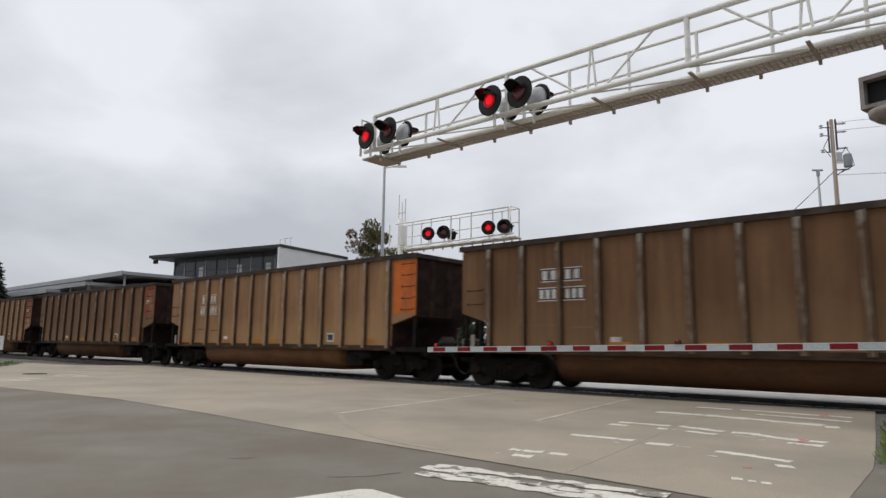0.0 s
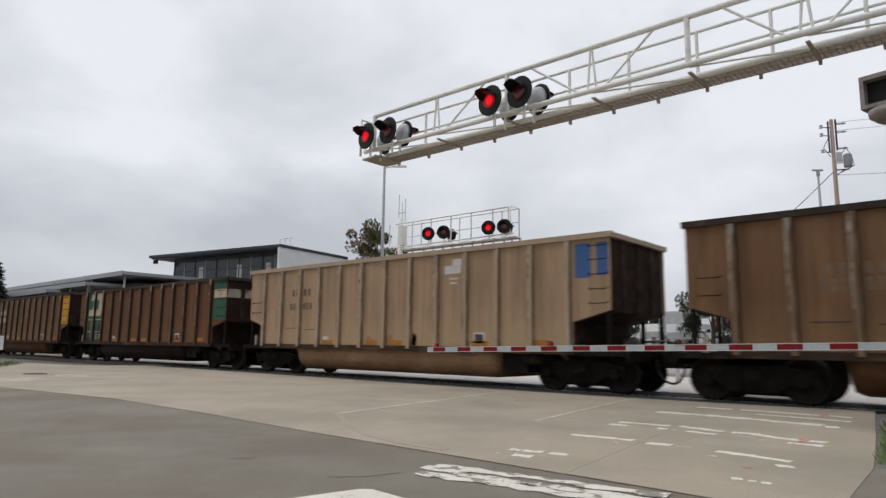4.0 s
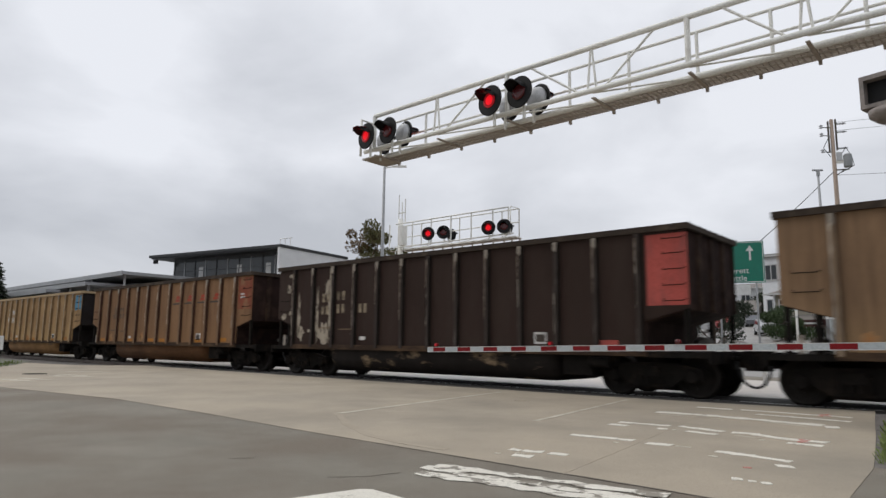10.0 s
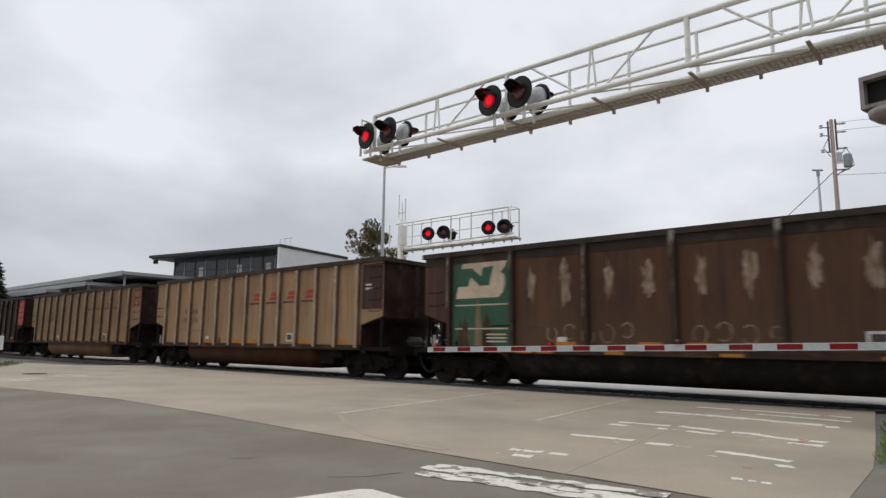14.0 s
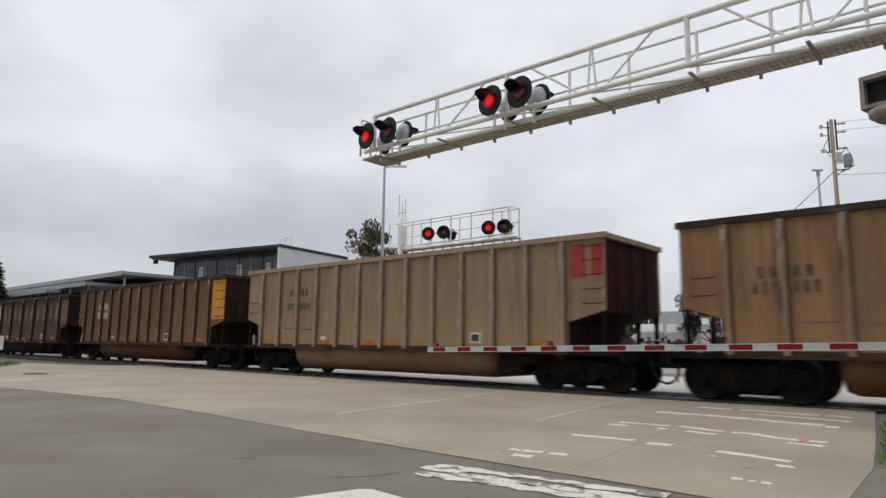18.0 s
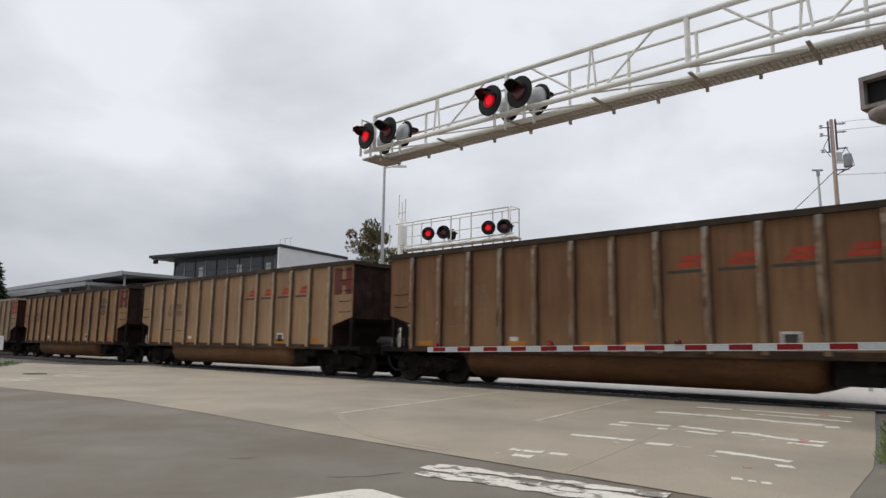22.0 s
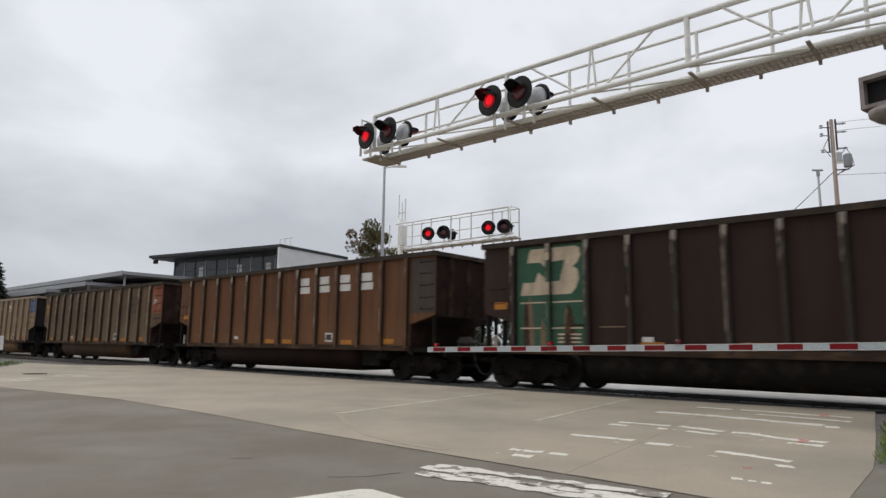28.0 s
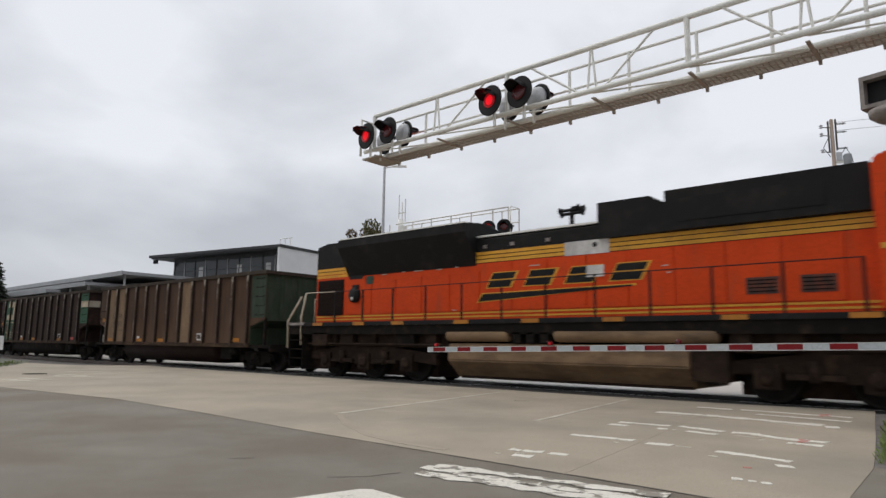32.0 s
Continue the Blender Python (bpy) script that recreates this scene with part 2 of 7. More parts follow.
def rod(bm, p0, p1, r, seg=8, r1=None):
    p0, p1 = Vector(p0), Vector(p1)
    r1 = r if r1 is None else r1
    q = (p1 - p0).to_track_quat("Z", "Y")
    A, B = [], []
    for i in range(seg):
        a = 2 * math.pi * i / seg
        o = Vector((math.cos(a), math.sin(a), 0))
        A.append(bm.verts.new(p0 + q @ (o * r)))
        B.append(bm.verts.new(p1 + q @ (o * r1)))
    bm.faces.new(A[::-1])
    bm.faces.new(B)
    for i in range(seg):
        f = bm.faces.new((A[i], A[(i + 1) % seg], B[(i + 1) % seg], B[i]))
        f.smooth = seg > 8


def lathe(bm, prof, seg=24, origin=(0, 0, 0), axis="y"):
    """prof: (radius, distance along the axis) pairs, turned about the axis."""
    o = Vector(origin)
    rings = []
    for r, d in prof:
        ring = []
        for i in range(seg):
            a = 2 * math.pi * i / seg
            c, s = math.cos(a) * r, math.sin(a) * r
            ring.append(bm.verts.new(o + Vector({"y": (c, d, s), "z": (c, s, d), "x": (d, c, s)}[axis])))
        rings.append(ring)
    fs = []
    for A, B in zip(rings, rings[1:]):
        for i in range(seg):
            f = bm.faces.new((A[i], A[(i + 1) % seg], B[(i + 1) % seg], B[i]))
            f.smooth = True
            fs.append(f)
    fs += [bm.faces.new(rings[0][::-1]), bm.faces.new(rings[-1])]
    bmesh.ops.recalc_face_normals(bm, faces=fs)


def tube(bm, pts, r, seg=8):
    """One bent round bar through the points."""
    P = [Vector(p) for p in pts]
    rings, side = [], None
    for i, p in enumerate(P):
        way = (P[min(i + 1, len(P) - 1)] - P[max(i - 1, 0)]).normalized()
        ref = side or (Vector((0, 0, 1)) if abs(way.z) < .9 else Vector((1, 0, 0)))
        a = ref - way * ref.dot(way)
        side = a.normalized() if a.length > 1e-4 else way.orthogonal().normalized()
        up = way.cross(side)
        rings.append([bm.verts.new(p + (side * math.cos(2 * math.pi * k / seg) + up * math.sin(2 * math.pi * k / seg)) * r) for k in range(seg)])
    fs = [bm.faces.new(rings[0][::-1]), bm.faces.new(rings[-1])]
    for A, B2 in zip(rings, rings[1:]):
        for k in range(seg):
            f = bm.faces.new((A[k], A[(k + 1) % seg], B2[(k + 1) % seg], B2[k]))
            f.smooth = True
            fs.append(f)
    bmesh.ops.recalc_face_normals(bm, faces=fs)


def mesh_of(bm, name, material):
    me = bpy.data.meshes.new(name)
    bm.to_mesh(me)
    bm.free()
    me.materials.append(material)
    return me


def part(name, bm, material, parent, label=""):
    ob = new(name, mesh_of(bm, name, material))
    ob.parent = parent
    return tagged(ob, label)


def piece(name, me, parent, at=(0, 0, 0), label=""):
    """One more object on a shared mesh, under its thing."""
    ob = new(name, me)
    ob.parent, ob.location = parent, at
    return tagged(ob, label)


def thing(name, label, category, group="", at=None, kind=""):
    ob = new(name)
    ob.empty_display_size = 0.2
    if at is not None:
        ob.matrix_world = at
    return tagged(ob, label, category, group, kind)


def solo(name, bm, material, label, category, group="", kind=""):
    return tagged(new(name, mesh_of(bm, name, material)), label, category, group, kind)


def made(fn, *a, **k):
    bm = bmesh.new()
    fn(bm, *a, **k)
    return bm


# ---- how far the train has come: the x of the first car's leading coupler at t seconds (it rolls towards -x, easing off) ----
PITCH = 16.18
def run(t):
    return -11.97 - 10.680 * t + 0.01495 * t ** 2 - 0.0001446 * t ** 3 + 0.03 + (0.12 * ((t - 28) / 4) ** 2 if t > 28 else 0.0)


# ---- ground ----
def setting(name, bm, material, label, category="ground"):
    return tagged(new(name, mesh_of(bm, name, material)), label, category, kind="structure")


setting("ground", made(box, -1500, 1500, -1500, 1500, -0.9, -0.30), M_SOIL, "dull green and brown open ground to the horizon")
bm = bmesh.new()
box(bm, -70, 40, -60, -9.50, -0.31, -0.004)
setting("road", bm, M_ASPHALT, "worn grey asphalt roadway before the level crossing", "road")
# the apron's front edge curves a little
APRON_EDGE = [(-0.97, -10.06), (-2.1, -10.01), (-4.4, -9.97), (-7.0, -9.90), (-9.4, -9.76), (-12.7, -9.70), (-16.9, -10.25)]
bm = bmesh.new()
prism(bm, [(-1.98, -0.90), (-1.70, -3.0), (-1.42, -5.0), (-1.16, -7.0), (-1.07, -7.75), (-1.02, -9.0), *APRON_EDGE, (-70, -10.9), (-70, -6.2), (-34, -4.6), (-30.5, -4.0), (-28.5, -0.90)], -0.31, 0.0, "z")
setting("pavement", bm, M_CONCRETE, "pale concrete apron of the level crossing with tyre marks", "crossing")
bm = bmesh.new()
box(bm, -28.5, -1.72, -0.64, 0.64, -0.31, -0.005)
setting("pavement", bm, M_RUBBER_SHADE, "dark rubber crossing panel between the two rails", "crossing")
bm = bmesh.new()
box(bm, -28.5, -1.74, -0.898, -0.80, -0.31, -0.010)
# tapered dark sheet: the train's shade laid on the concrete as colour
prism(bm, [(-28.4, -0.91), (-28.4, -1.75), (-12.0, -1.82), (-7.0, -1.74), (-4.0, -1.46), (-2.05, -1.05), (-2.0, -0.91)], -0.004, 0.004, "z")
setting("pavement", bm, M_RUBBER_SHADE, "dark rubber strip and painted train shade outside the near rail", "crossing")
bm = bmesh.new()
box(bm, -60, 6, 0.90, 9.0, -0.31, 0.0)
setting("pavement", bm, M_DAMP_SKYLIT, "damp concrete apron beyond the track, sky sheen in its pale colour", "crossing")
bm = bmesh.new()
box(bm, -60, 20, 9.0, 190, -0.31, -0.006)
setting("road", bm, M_ASPHALT, "asphalt street running on beyond the track", "road")

def hill(y):
    """Height of the street that climbs away from the crossing."""
    return max(0.0, (y - 12.0) * 0.062)


M_STREET = mat("damp_street", (0.30, 0.29, 0.275), (0.25, 0.24, 0.228), scale=0.5, fine=60, rough=0.55, bump=0.2, grime=(0.20, 0.19, 0.18), grime_scale=0.8)
bm = bmesh.new()
low = [bm.verts.new(q) for q in ((-15.5, 12, -.3), (-5.5, 12, -.3), (-23, 95, -.3), (-47, 95, -.3))]
top = [bm.verts.new((v.co.x, v.co.y, hill(v.co.y) + .002)) for v in low]
for f in [low[::-1], top] + [(low[i], low[(i + 1) % 4], top[(i + 1) % 4], top[i]) for i in range(4)]:
    bm.faces.new(f)
setting("road_hill", bm, M_STREET, "pale damp street climbing the hill beyond the crossing", "road")

# ballast shoulders, ties and rails of the track
for nm, x0, x1 in (("left", -420, -28.6), ("right", -2.0, 420)):
    bm = bmesh.new()
    prism(bm, [(-2.9, -0.31), (-2.0, -0.16), (2.0, -0.16), (2.9, -0.31)], x0, x1, "x")
    setting("ballast_" + nm, bm, M_BALLAST, "grey crushed-stone ballast bed under the rails", "ballast")
for s in (-1, 1):
    y = s * 0.7525
    bm = bmesh.new()
    prism(bm, [(y - .07, -.17), (y + .07, -.17), (y + .07, -.155), (y + .012, -.135), (y + .012, -.05), (y + .035, -.04),
               (y + .035, -.006), (y - .035, -.006), (y - .035, -.04), (y - .012, -.05), (y - .012, -.135), (y - .07, -.155)], -420, 420, "x")
    rail = setting("rail", bm, M_RAIL, "rusty steel running rail with polished head", "rail")
    part("rail_head", made(box, -420, 420, y - .032, y + .032, -.0058, 0.0), M_RAILTOP, rail, "polished steel running surface")
tie = mesh_of(made(box, -.11, .11, -1.3, 1.3, -.30, -.165), "tie", M_TIE)
for i in range(40):
    tagged(new("tie", tie), "dark weathered timber railway tie in the ballast", "railway tie", "ties", "structure").location = (-29.0 - i * .55, 0, 0)
for i in range(20):
    tagged(new("tie", tie), "dark weathered timber railway tie in the ballast", "railway tie", "ties", "structure").location = (-1.3 + i * .55, 0, 0)

# ---- road markings, thin coats on the concrete ----
COATS = []
def coat(x0, y0, x1, y1, w, material=M_LINE, name="road_line", label="worn white painted line on the crossing", z=0.004, rag=0.25):
    a, c = Vector((x0, y0, 0)), Vector((x1, y1, 0))
    d = (c - a)
    n = Vector((-d.y, d.x, 0)).normalized() * w / 2
    k = max(2, int(d.length / 0.12))
    up, lo = [], []
    for i in range(k + 1):
        q = a + d * i / k
        up.append(q + n * (1 + random.uniform(-rag, rag)))
        lo.append(q - n * (1 + random.uniform(-rag, rag)))
    bm = bmesh.new()
    pts = [(q.x, q.y) for q in up] + [(q.x, q.y) for q in lo[::-1]]
    COATS.append(name)
    prism(bm, pts, 0.0005, z + .00015 * (len(COATS) % 12), "z")
    return tagged(new(name, mesh_of(bm, name, material)), label, "road marking", kind="structure")


coat(-7.98, -8.29, -9.09, -2.5, 0.12, M_JOINT, "slab_joint", "pale sealed joint across the concrete slabs", rag=.1)
coat(-5.31, -6.87, -6.10, -2.2, 0.085, M_JOINT, "slab_joint", "pale sealed joint across the concrete slabs", rag=.1)
M_CRACK = mat("slab_crack", (0.345, 0.297, 0.230), (0.36, 0.31, 0.238), scale=5, rough=0.95, grime=(0.33, 0.29, 0.226), grime_at=0.5, grime_scale=3)
for row in ((-2.98, -10.04, -3.27, -8.07), (-3.27, -8.07, -3.50, -6.6), (-3.50, -6.6, -3.80, -4.8)):
    coat(*row, .006, M_CRACK, "slab_crack", "fine dark crack across the concrete slab", z=.002, rag=.6)
# faint curved tyre marks
M_TYREMARK = mat("tyre_mark", (0.318, 0.273, 0.210), (0.335, 0.288, 0.222), scale=2, rough=0.9, grime=(0.350, 0.300, 0.232), grime_at=0.5, grime_scale=2)
for way in (((-8.07, -8.26), (-6.87, -9.09), (-5.9, -9.59), (-5.14, -9.76), (-4.53, -9.75)),):
    for (xa, ya), (xb, yb) in zip(way, way[1:]):
        coat(xa, ya, xb, yb, .11, M_TYREMARK, "tyre_mark", "faint curved tyre mark on the concrete", z=.0008, rag=.25)
solo("drain_cover", made(lathe, [(.15, .0005), (.15, .005), (.13, .007), (.02, .007)], 18, (-7.43, -4.09, 0), "z"), M_CRACK, "small round brown drain cover in the concrete", "drain cover")

# paint left on the near slab, broken lines that mostly run with the track
for row in ((-4.61, -4.23, -3.91, -4.17), (-3.86, -4.13, -2.15, -4.29), (-2.09, -4.45, -1.92, -4.40),
            (-4.37, -6.41, -4.12, -6.44), (-4.39, -6.08, -3.69, -5.98), (-3.70, -6.38, -3.58, -6.34), (-3.58, -5.92, -2.95, -6.05), (-3.31, -6.38, -2.92, -6.43),
            (-4.20, -7.78, -3.43, -7.69), (-3.23, -7.76, -2.96, -7.75), (-2.84, -6.07, -2.52, -6.02), (-2.58, -6.08, -2.01, -6.24),
            (-1.99, -6.17, -1.73, -6.21), (-2.07, -6.57, -1.71, -6.55), (-2.46, -7.81, -2.09, -7.82), (-2.27, -7.83, -1.71, -7.91), (-1.75, -8.29, -1.63, -8.22),
            (-4.08, -9.26, -3.95, -9.24), (-3.92, -9.25, -3.72, -9.19), (-3.84, -9.55, -3.65, -9.49), (-3.64, -9.20, -3.45, -9.17),
            (-1.87, -9.20, -1.79, -9.17), (-1.74, -9.20, -1.68, -9.18), (-1.64, -9.21, -1.57, -9.17)):
    coat(*row, .22 if row[1] > -5 else (.09 if row[1] < -9.1 and row[0] > -2 else .135), rag=.45)
for row in ((-4.41, -4.56, -3.47, -4.50), (-3.49, -6.39, -3.45, -6.36), (-3.53, -8.0, -3.47, -7.99), (-2.91, -7.76, -2.75, -7.74), (-2.38, -6.56, -2.32, -6.52), (-2.41, -8.13, -2.32, -8.18),
            (-4.04, -9.57, -3.98, -9.55), (-3.9, -9.42, -3.8, -9.40), (-2.9, -4.46, -2.3, -4.58), (-2.72, -6.32, -2.40, -6.40)):
    coat(*row, .06, M_JOINT, rag=.6)
for row in ((-3.73, -2.70, -2.04, -2.70), (-4.47, -2.76, -3.87, -2.77), (-3.3, -3.30, -1.95, -3.42)):
    coat(*row, .12, rag=.5)
for row, w in (((-2.47, -2.86, -2.42, -2.45), .09), ((-2.52, -2.52, -2.34, -2.80), .06), ((-1.98, -6.42, -1.96, -6.12), .07), ((-2.03, -6.12, -1.90, -6.42), .05), ((-1.95, -8.6, -1.90, -8.56), .06)):
    coat(*row, w, M_REDSPRAY, "utility_mark", "faded red spray mark on the concrete", z=.006, rag=.5)
for row in ((-20.93, -9.35, -19.24, -9.12), (-21.2, -8.85, -19.58, -8.56), (-22.6, -7.3, -21.4, -7.0), (-21.9, -7.75, -20.5, -7.10), (-24.6, -6.4, -23.0, -5.6)):
    coat(*row, .26, M_JOINT, rag=.2)
# stop line and legend corner on the asphalt, cracked and flaked
for row in ((-4.02, -10.48, -2.0, -10.20), (-3.90, -10.86, -2.3, -10.62), (-3.65, -10.70, -2.9, -10.52), (-2.9, -10.55, -1.3, -10.36), (-4.05, -10.62, -3.6, -10.56)):
    coat(*row, .15, M_STOPLINE, rag=.55)
coat(-2.1, -10.62, -1.0, -10.45, .14, M_STOPLINE, rag=.4)
bm = bmesh.new()
prism(bm, [(-4.0, -12.6), (-3.78, -11.62), (-3.70, -11.56), (-3.1, -11.62), (-2.6, -12.4)], .0005, .004, "z")
tagged(new("road_line", mesh_of(bm, "road_line", M_LINE)), "thick white painted bar on the asphalt", "road marking", kind="structure")
M_SEAM = mat("tar_seam", (0.150, 0.133, 0.113), (0.19, 0.168, 0.14), scale=3, rough=0.9, spec=0.2, grime=(0.21, 0.187, 0.155), grime_at=.5, grime_scale=2)
for (xa, ya), (xb, yb) in zip(APRON_EDGE, APRON_EDGE[1:]):
    coat(xa, ya - .01, xb, yb - .01, .022 if xb > -5 else .012, M_SEAM, "tar_seam", "dark seam between asphalt and concrete", z=.002, rag=.6)
for row in ((-4.30, -11.50, -4.10, -11.27), (-4.10, -11.27, -4.02, -10.95), (-5.62, -11.60, -5.50, -11.42), (-5.50, -11.42, -5.58, -11.34), (-6.07, -11.27, -5.93, -11.18)):
    coat(*row, .011, M_SEAM, "asphalt_crack", "dark crack in the worn asphalt", z=.001, rag=.7)
# ---- the coal train ----
NPOST, POST0, POSTD = 13, 1.80, 1.036
BODY, TUBC = {}, {}
def body(name, c1, c2=None, **k):
    warm = lambda c: (c[0] * 1.07, c[1] * .955, c[2] * .85)
    c1, c2 = warm(c1), warm(c2 or tuple(v * 0.7 for v in c1))
    TUBC[name] = c1
    if name not in BODY:
        BODY[name] = body_mat("car_" + name, c1, c2 or tuple(v * 0.7 for v in c1), **k)
    return BODY[name]


body("tan", (0.325, 0.210, 0.121), (0.258, 0.161, 0.090), rust=(0.185, 0.102, 0.054), splash=(0.345, 0.203, 0.092), amount=0.58)
body("sand", (0.350, 0.250, 0.160), (0.285, 0.196, 0.120), rust=(0.20, 0.125, 0.072), splash=(0.30, 0.20, 0.11), amount=0.60)
body("khaki", (0.152, 0.116, 0.080), (0.120, 0.089, 0.060), rust=(0.085, 0.052, 0.033), splash=(0.165, 0.112, 0.064))
body("grey", (0.325, 0.250, 0.172), (0.275, 0.208, 0.140), rust=(0.19, 0.135, 0.09), splash=(0.33, 0.235, 0.125))
body("rusty", (0.225, 0.142, 0.083), (0.172, 0.104, 0.059), rust=(0.125, 0.062, 0.034), splash=(0.235, 0.138, 0.066))
body("buff", (0.245, 0.156, 0.090), (0.195, 0.121, 0.068), rust=(0.15, 0.078, 0.041), splash=(0.235, 0.130, 0.060))
body("drab", (0.258, 0.182, 0.118), (0.208, 0.144, 0.091), rust=(0.15, 0.092, 0.054), splash=(0.265, 0.168, 0.085))
body("cocoa", (0.116, 0.062, 0.036), (0.086, 0.046, 0.027), rust=(0.044, 0.026, 0.019), splash=(0.090, 0.052, 0.030), amount=0.56)
body("pale", (0.410, 0.312, 0.222), (0.345, 0.256, 0.178), rust=(0.27, 0.19, 0.125), splash=(0.42, 0.30, 0.175))
body("umber", (0.080, 0.048, 0.030), (0.060, 0.036, 0.023), rust=(0.045, 0.027, 0.019), splash=(0.105, 0.060, 0.034))
body("gold", (0.405, 0.285, 0.155), (0.335, 0.228, 0.118), rust=(0.25, 0.155, 0.075), amount=0.64, splash=(0.43, 0.275, 0.115))
body("brown", (0.185, 0.113, 0.065), (0.145, 0.085, 0.047), rust=(0.10, 0.052, 0.028), splash=(0.205, 0.122, 0.060))
body("russet", (0.158, 0.079, 0.038), (0.120, 0.058, 0.029), rust=(0.082, 0.040, 0.023), splash=(0.165, 0.078, 0.034))
body("dark", (0.032, 0.0178, 0.0146), (0.0235, 0.0132, 0.0112), rust=(0.042, 0.027, 0.020))
POSTS, FLANKS, TUBS = {}, {}, {}
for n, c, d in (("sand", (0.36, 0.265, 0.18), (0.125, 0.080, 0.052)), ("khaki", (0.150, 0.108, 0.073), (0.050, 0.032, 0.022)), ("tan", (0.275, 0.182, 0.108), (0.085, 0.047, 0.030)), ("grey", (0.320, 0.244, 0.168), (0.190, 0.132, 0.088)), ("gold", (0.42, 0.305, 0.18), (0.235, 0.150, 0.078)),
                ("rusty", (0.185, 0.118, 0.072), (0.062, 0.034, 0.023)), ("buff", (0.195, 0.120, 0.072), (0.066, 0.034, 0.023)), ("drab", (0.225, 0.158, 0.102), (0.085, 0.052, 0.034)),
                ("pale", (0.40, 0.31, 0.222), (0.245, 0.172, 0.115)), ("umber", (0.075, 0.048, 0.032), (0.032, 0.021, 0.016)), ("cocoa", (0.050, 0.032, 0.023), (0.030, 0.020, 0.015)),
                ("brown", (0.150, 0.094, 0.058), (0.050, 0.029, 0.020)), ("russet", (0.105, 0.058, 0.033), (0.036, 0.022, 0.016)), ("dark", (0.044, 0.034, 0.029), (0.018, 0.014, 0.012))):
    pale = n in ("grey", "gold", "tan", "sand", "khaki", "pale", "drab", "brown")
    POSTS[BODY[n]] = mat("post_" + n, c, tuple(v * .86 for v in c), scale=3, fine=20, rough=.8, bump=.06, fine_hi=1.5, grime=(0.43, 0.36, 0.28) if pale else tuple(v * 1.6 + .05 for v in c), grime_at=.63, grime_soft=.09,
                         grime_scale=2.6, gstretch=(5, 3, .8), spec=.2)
    # flanks far darker than the post face: rust plus painted shade
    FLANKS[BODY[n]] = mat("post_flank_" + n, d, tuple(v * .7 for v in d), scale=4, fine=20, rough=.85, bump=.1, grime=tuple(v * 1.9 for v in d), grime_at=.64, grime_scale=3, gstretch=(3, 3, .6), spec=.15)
    # side colour scaled down: shade of the curved underside put into the tub
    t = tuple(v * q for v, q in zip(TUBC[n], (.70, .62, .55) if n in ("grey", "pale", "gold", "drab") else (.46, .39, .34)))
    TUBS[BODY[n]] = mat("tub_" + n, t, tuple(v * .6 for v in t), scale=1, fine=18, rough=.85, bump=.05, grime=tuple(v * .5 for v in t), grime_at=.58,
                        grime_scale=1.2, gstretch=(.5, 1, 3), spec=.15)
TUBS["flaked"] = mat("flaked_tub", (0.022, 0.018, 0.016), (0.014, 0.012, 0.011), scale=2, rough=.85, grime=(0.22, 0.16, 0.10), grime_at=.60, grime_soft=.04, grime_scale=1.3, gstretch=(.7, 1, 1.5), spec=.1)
M_CHORD = mat("dark_top_chord", (0.055, 0.040, 0.030), (0.035, 0.027, 0.022), scale=2, rough=.85, grime=(0.12, 0.09, 0.065), grime_at=.66, grime_scale=2, spec=.2)
M_ENDRED = mat("dark_red_end", (0.070, 0.016, 0.016), (0.040, 0.012, 0.012), scale=2, rough=.85, grime=(0.02, 0.015, 0.014), grime_at=.5, grime_scale=2, spec=.1)
# default end sheet and stakes: near black, whatever the side colour
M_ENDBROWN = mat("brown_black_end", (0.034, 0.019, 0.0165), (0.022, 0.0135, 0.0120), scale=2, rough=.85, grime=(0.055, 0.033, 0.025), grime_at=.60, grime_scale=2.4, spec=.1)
M_ENDSTAKE = mat("dark_end_stake", (0.036, 0.0215, 0.0175), (0.024, 0.0155, 0.0135), scale=3, rough=.85, grime=(0.07, 0.045, 0.03), grime_at=.56, grime_scale=2.5, spec=.1)
M_ENDBLUE = mat("blue_grey_end", (0.036, 0.033, 0.034), (0.025, 0.021, 0.020), scale=2, rough=.85, grime=(0.024, 0.018, 0.016), grime_at=.52, grime_scale=1.6, spec=.1)
M_STREAK = mat("rubbed_post", (0.55, 0.47, 0.38), (0.42, 0.345, 0.265), scale=6, rough=.85, grime=(0.17, 0.11, 0.07), grime_at=.52, grime_scale=7, spec=.2)
M_STREAKD = mat("rubbed_dark_post", (0.34, 0.285, 0.235), (0.21, 0.165, 0.13), scale=6, rough=.85, grime=(0.07, 0.05, 0.038), grime_at=.5, grime_scale=7, spec=.2)
SIDE_PROFILE = [(POST0, .97), (14.28, .97), (14.28, 1.62), (15.32, 1.90), (15.32, 3.56), (.86, 3.56), (.86, 1.90), (POST0, 1.62)]
SHARED = {}
def shared(key, fn, material):
    k = (key, material.name)
    if k not in SHARED:
        bm = bmesh.new()
        fn(bm)
        SHARED[k] = mesh_of(bm, key, material)
    return SHARED[k]


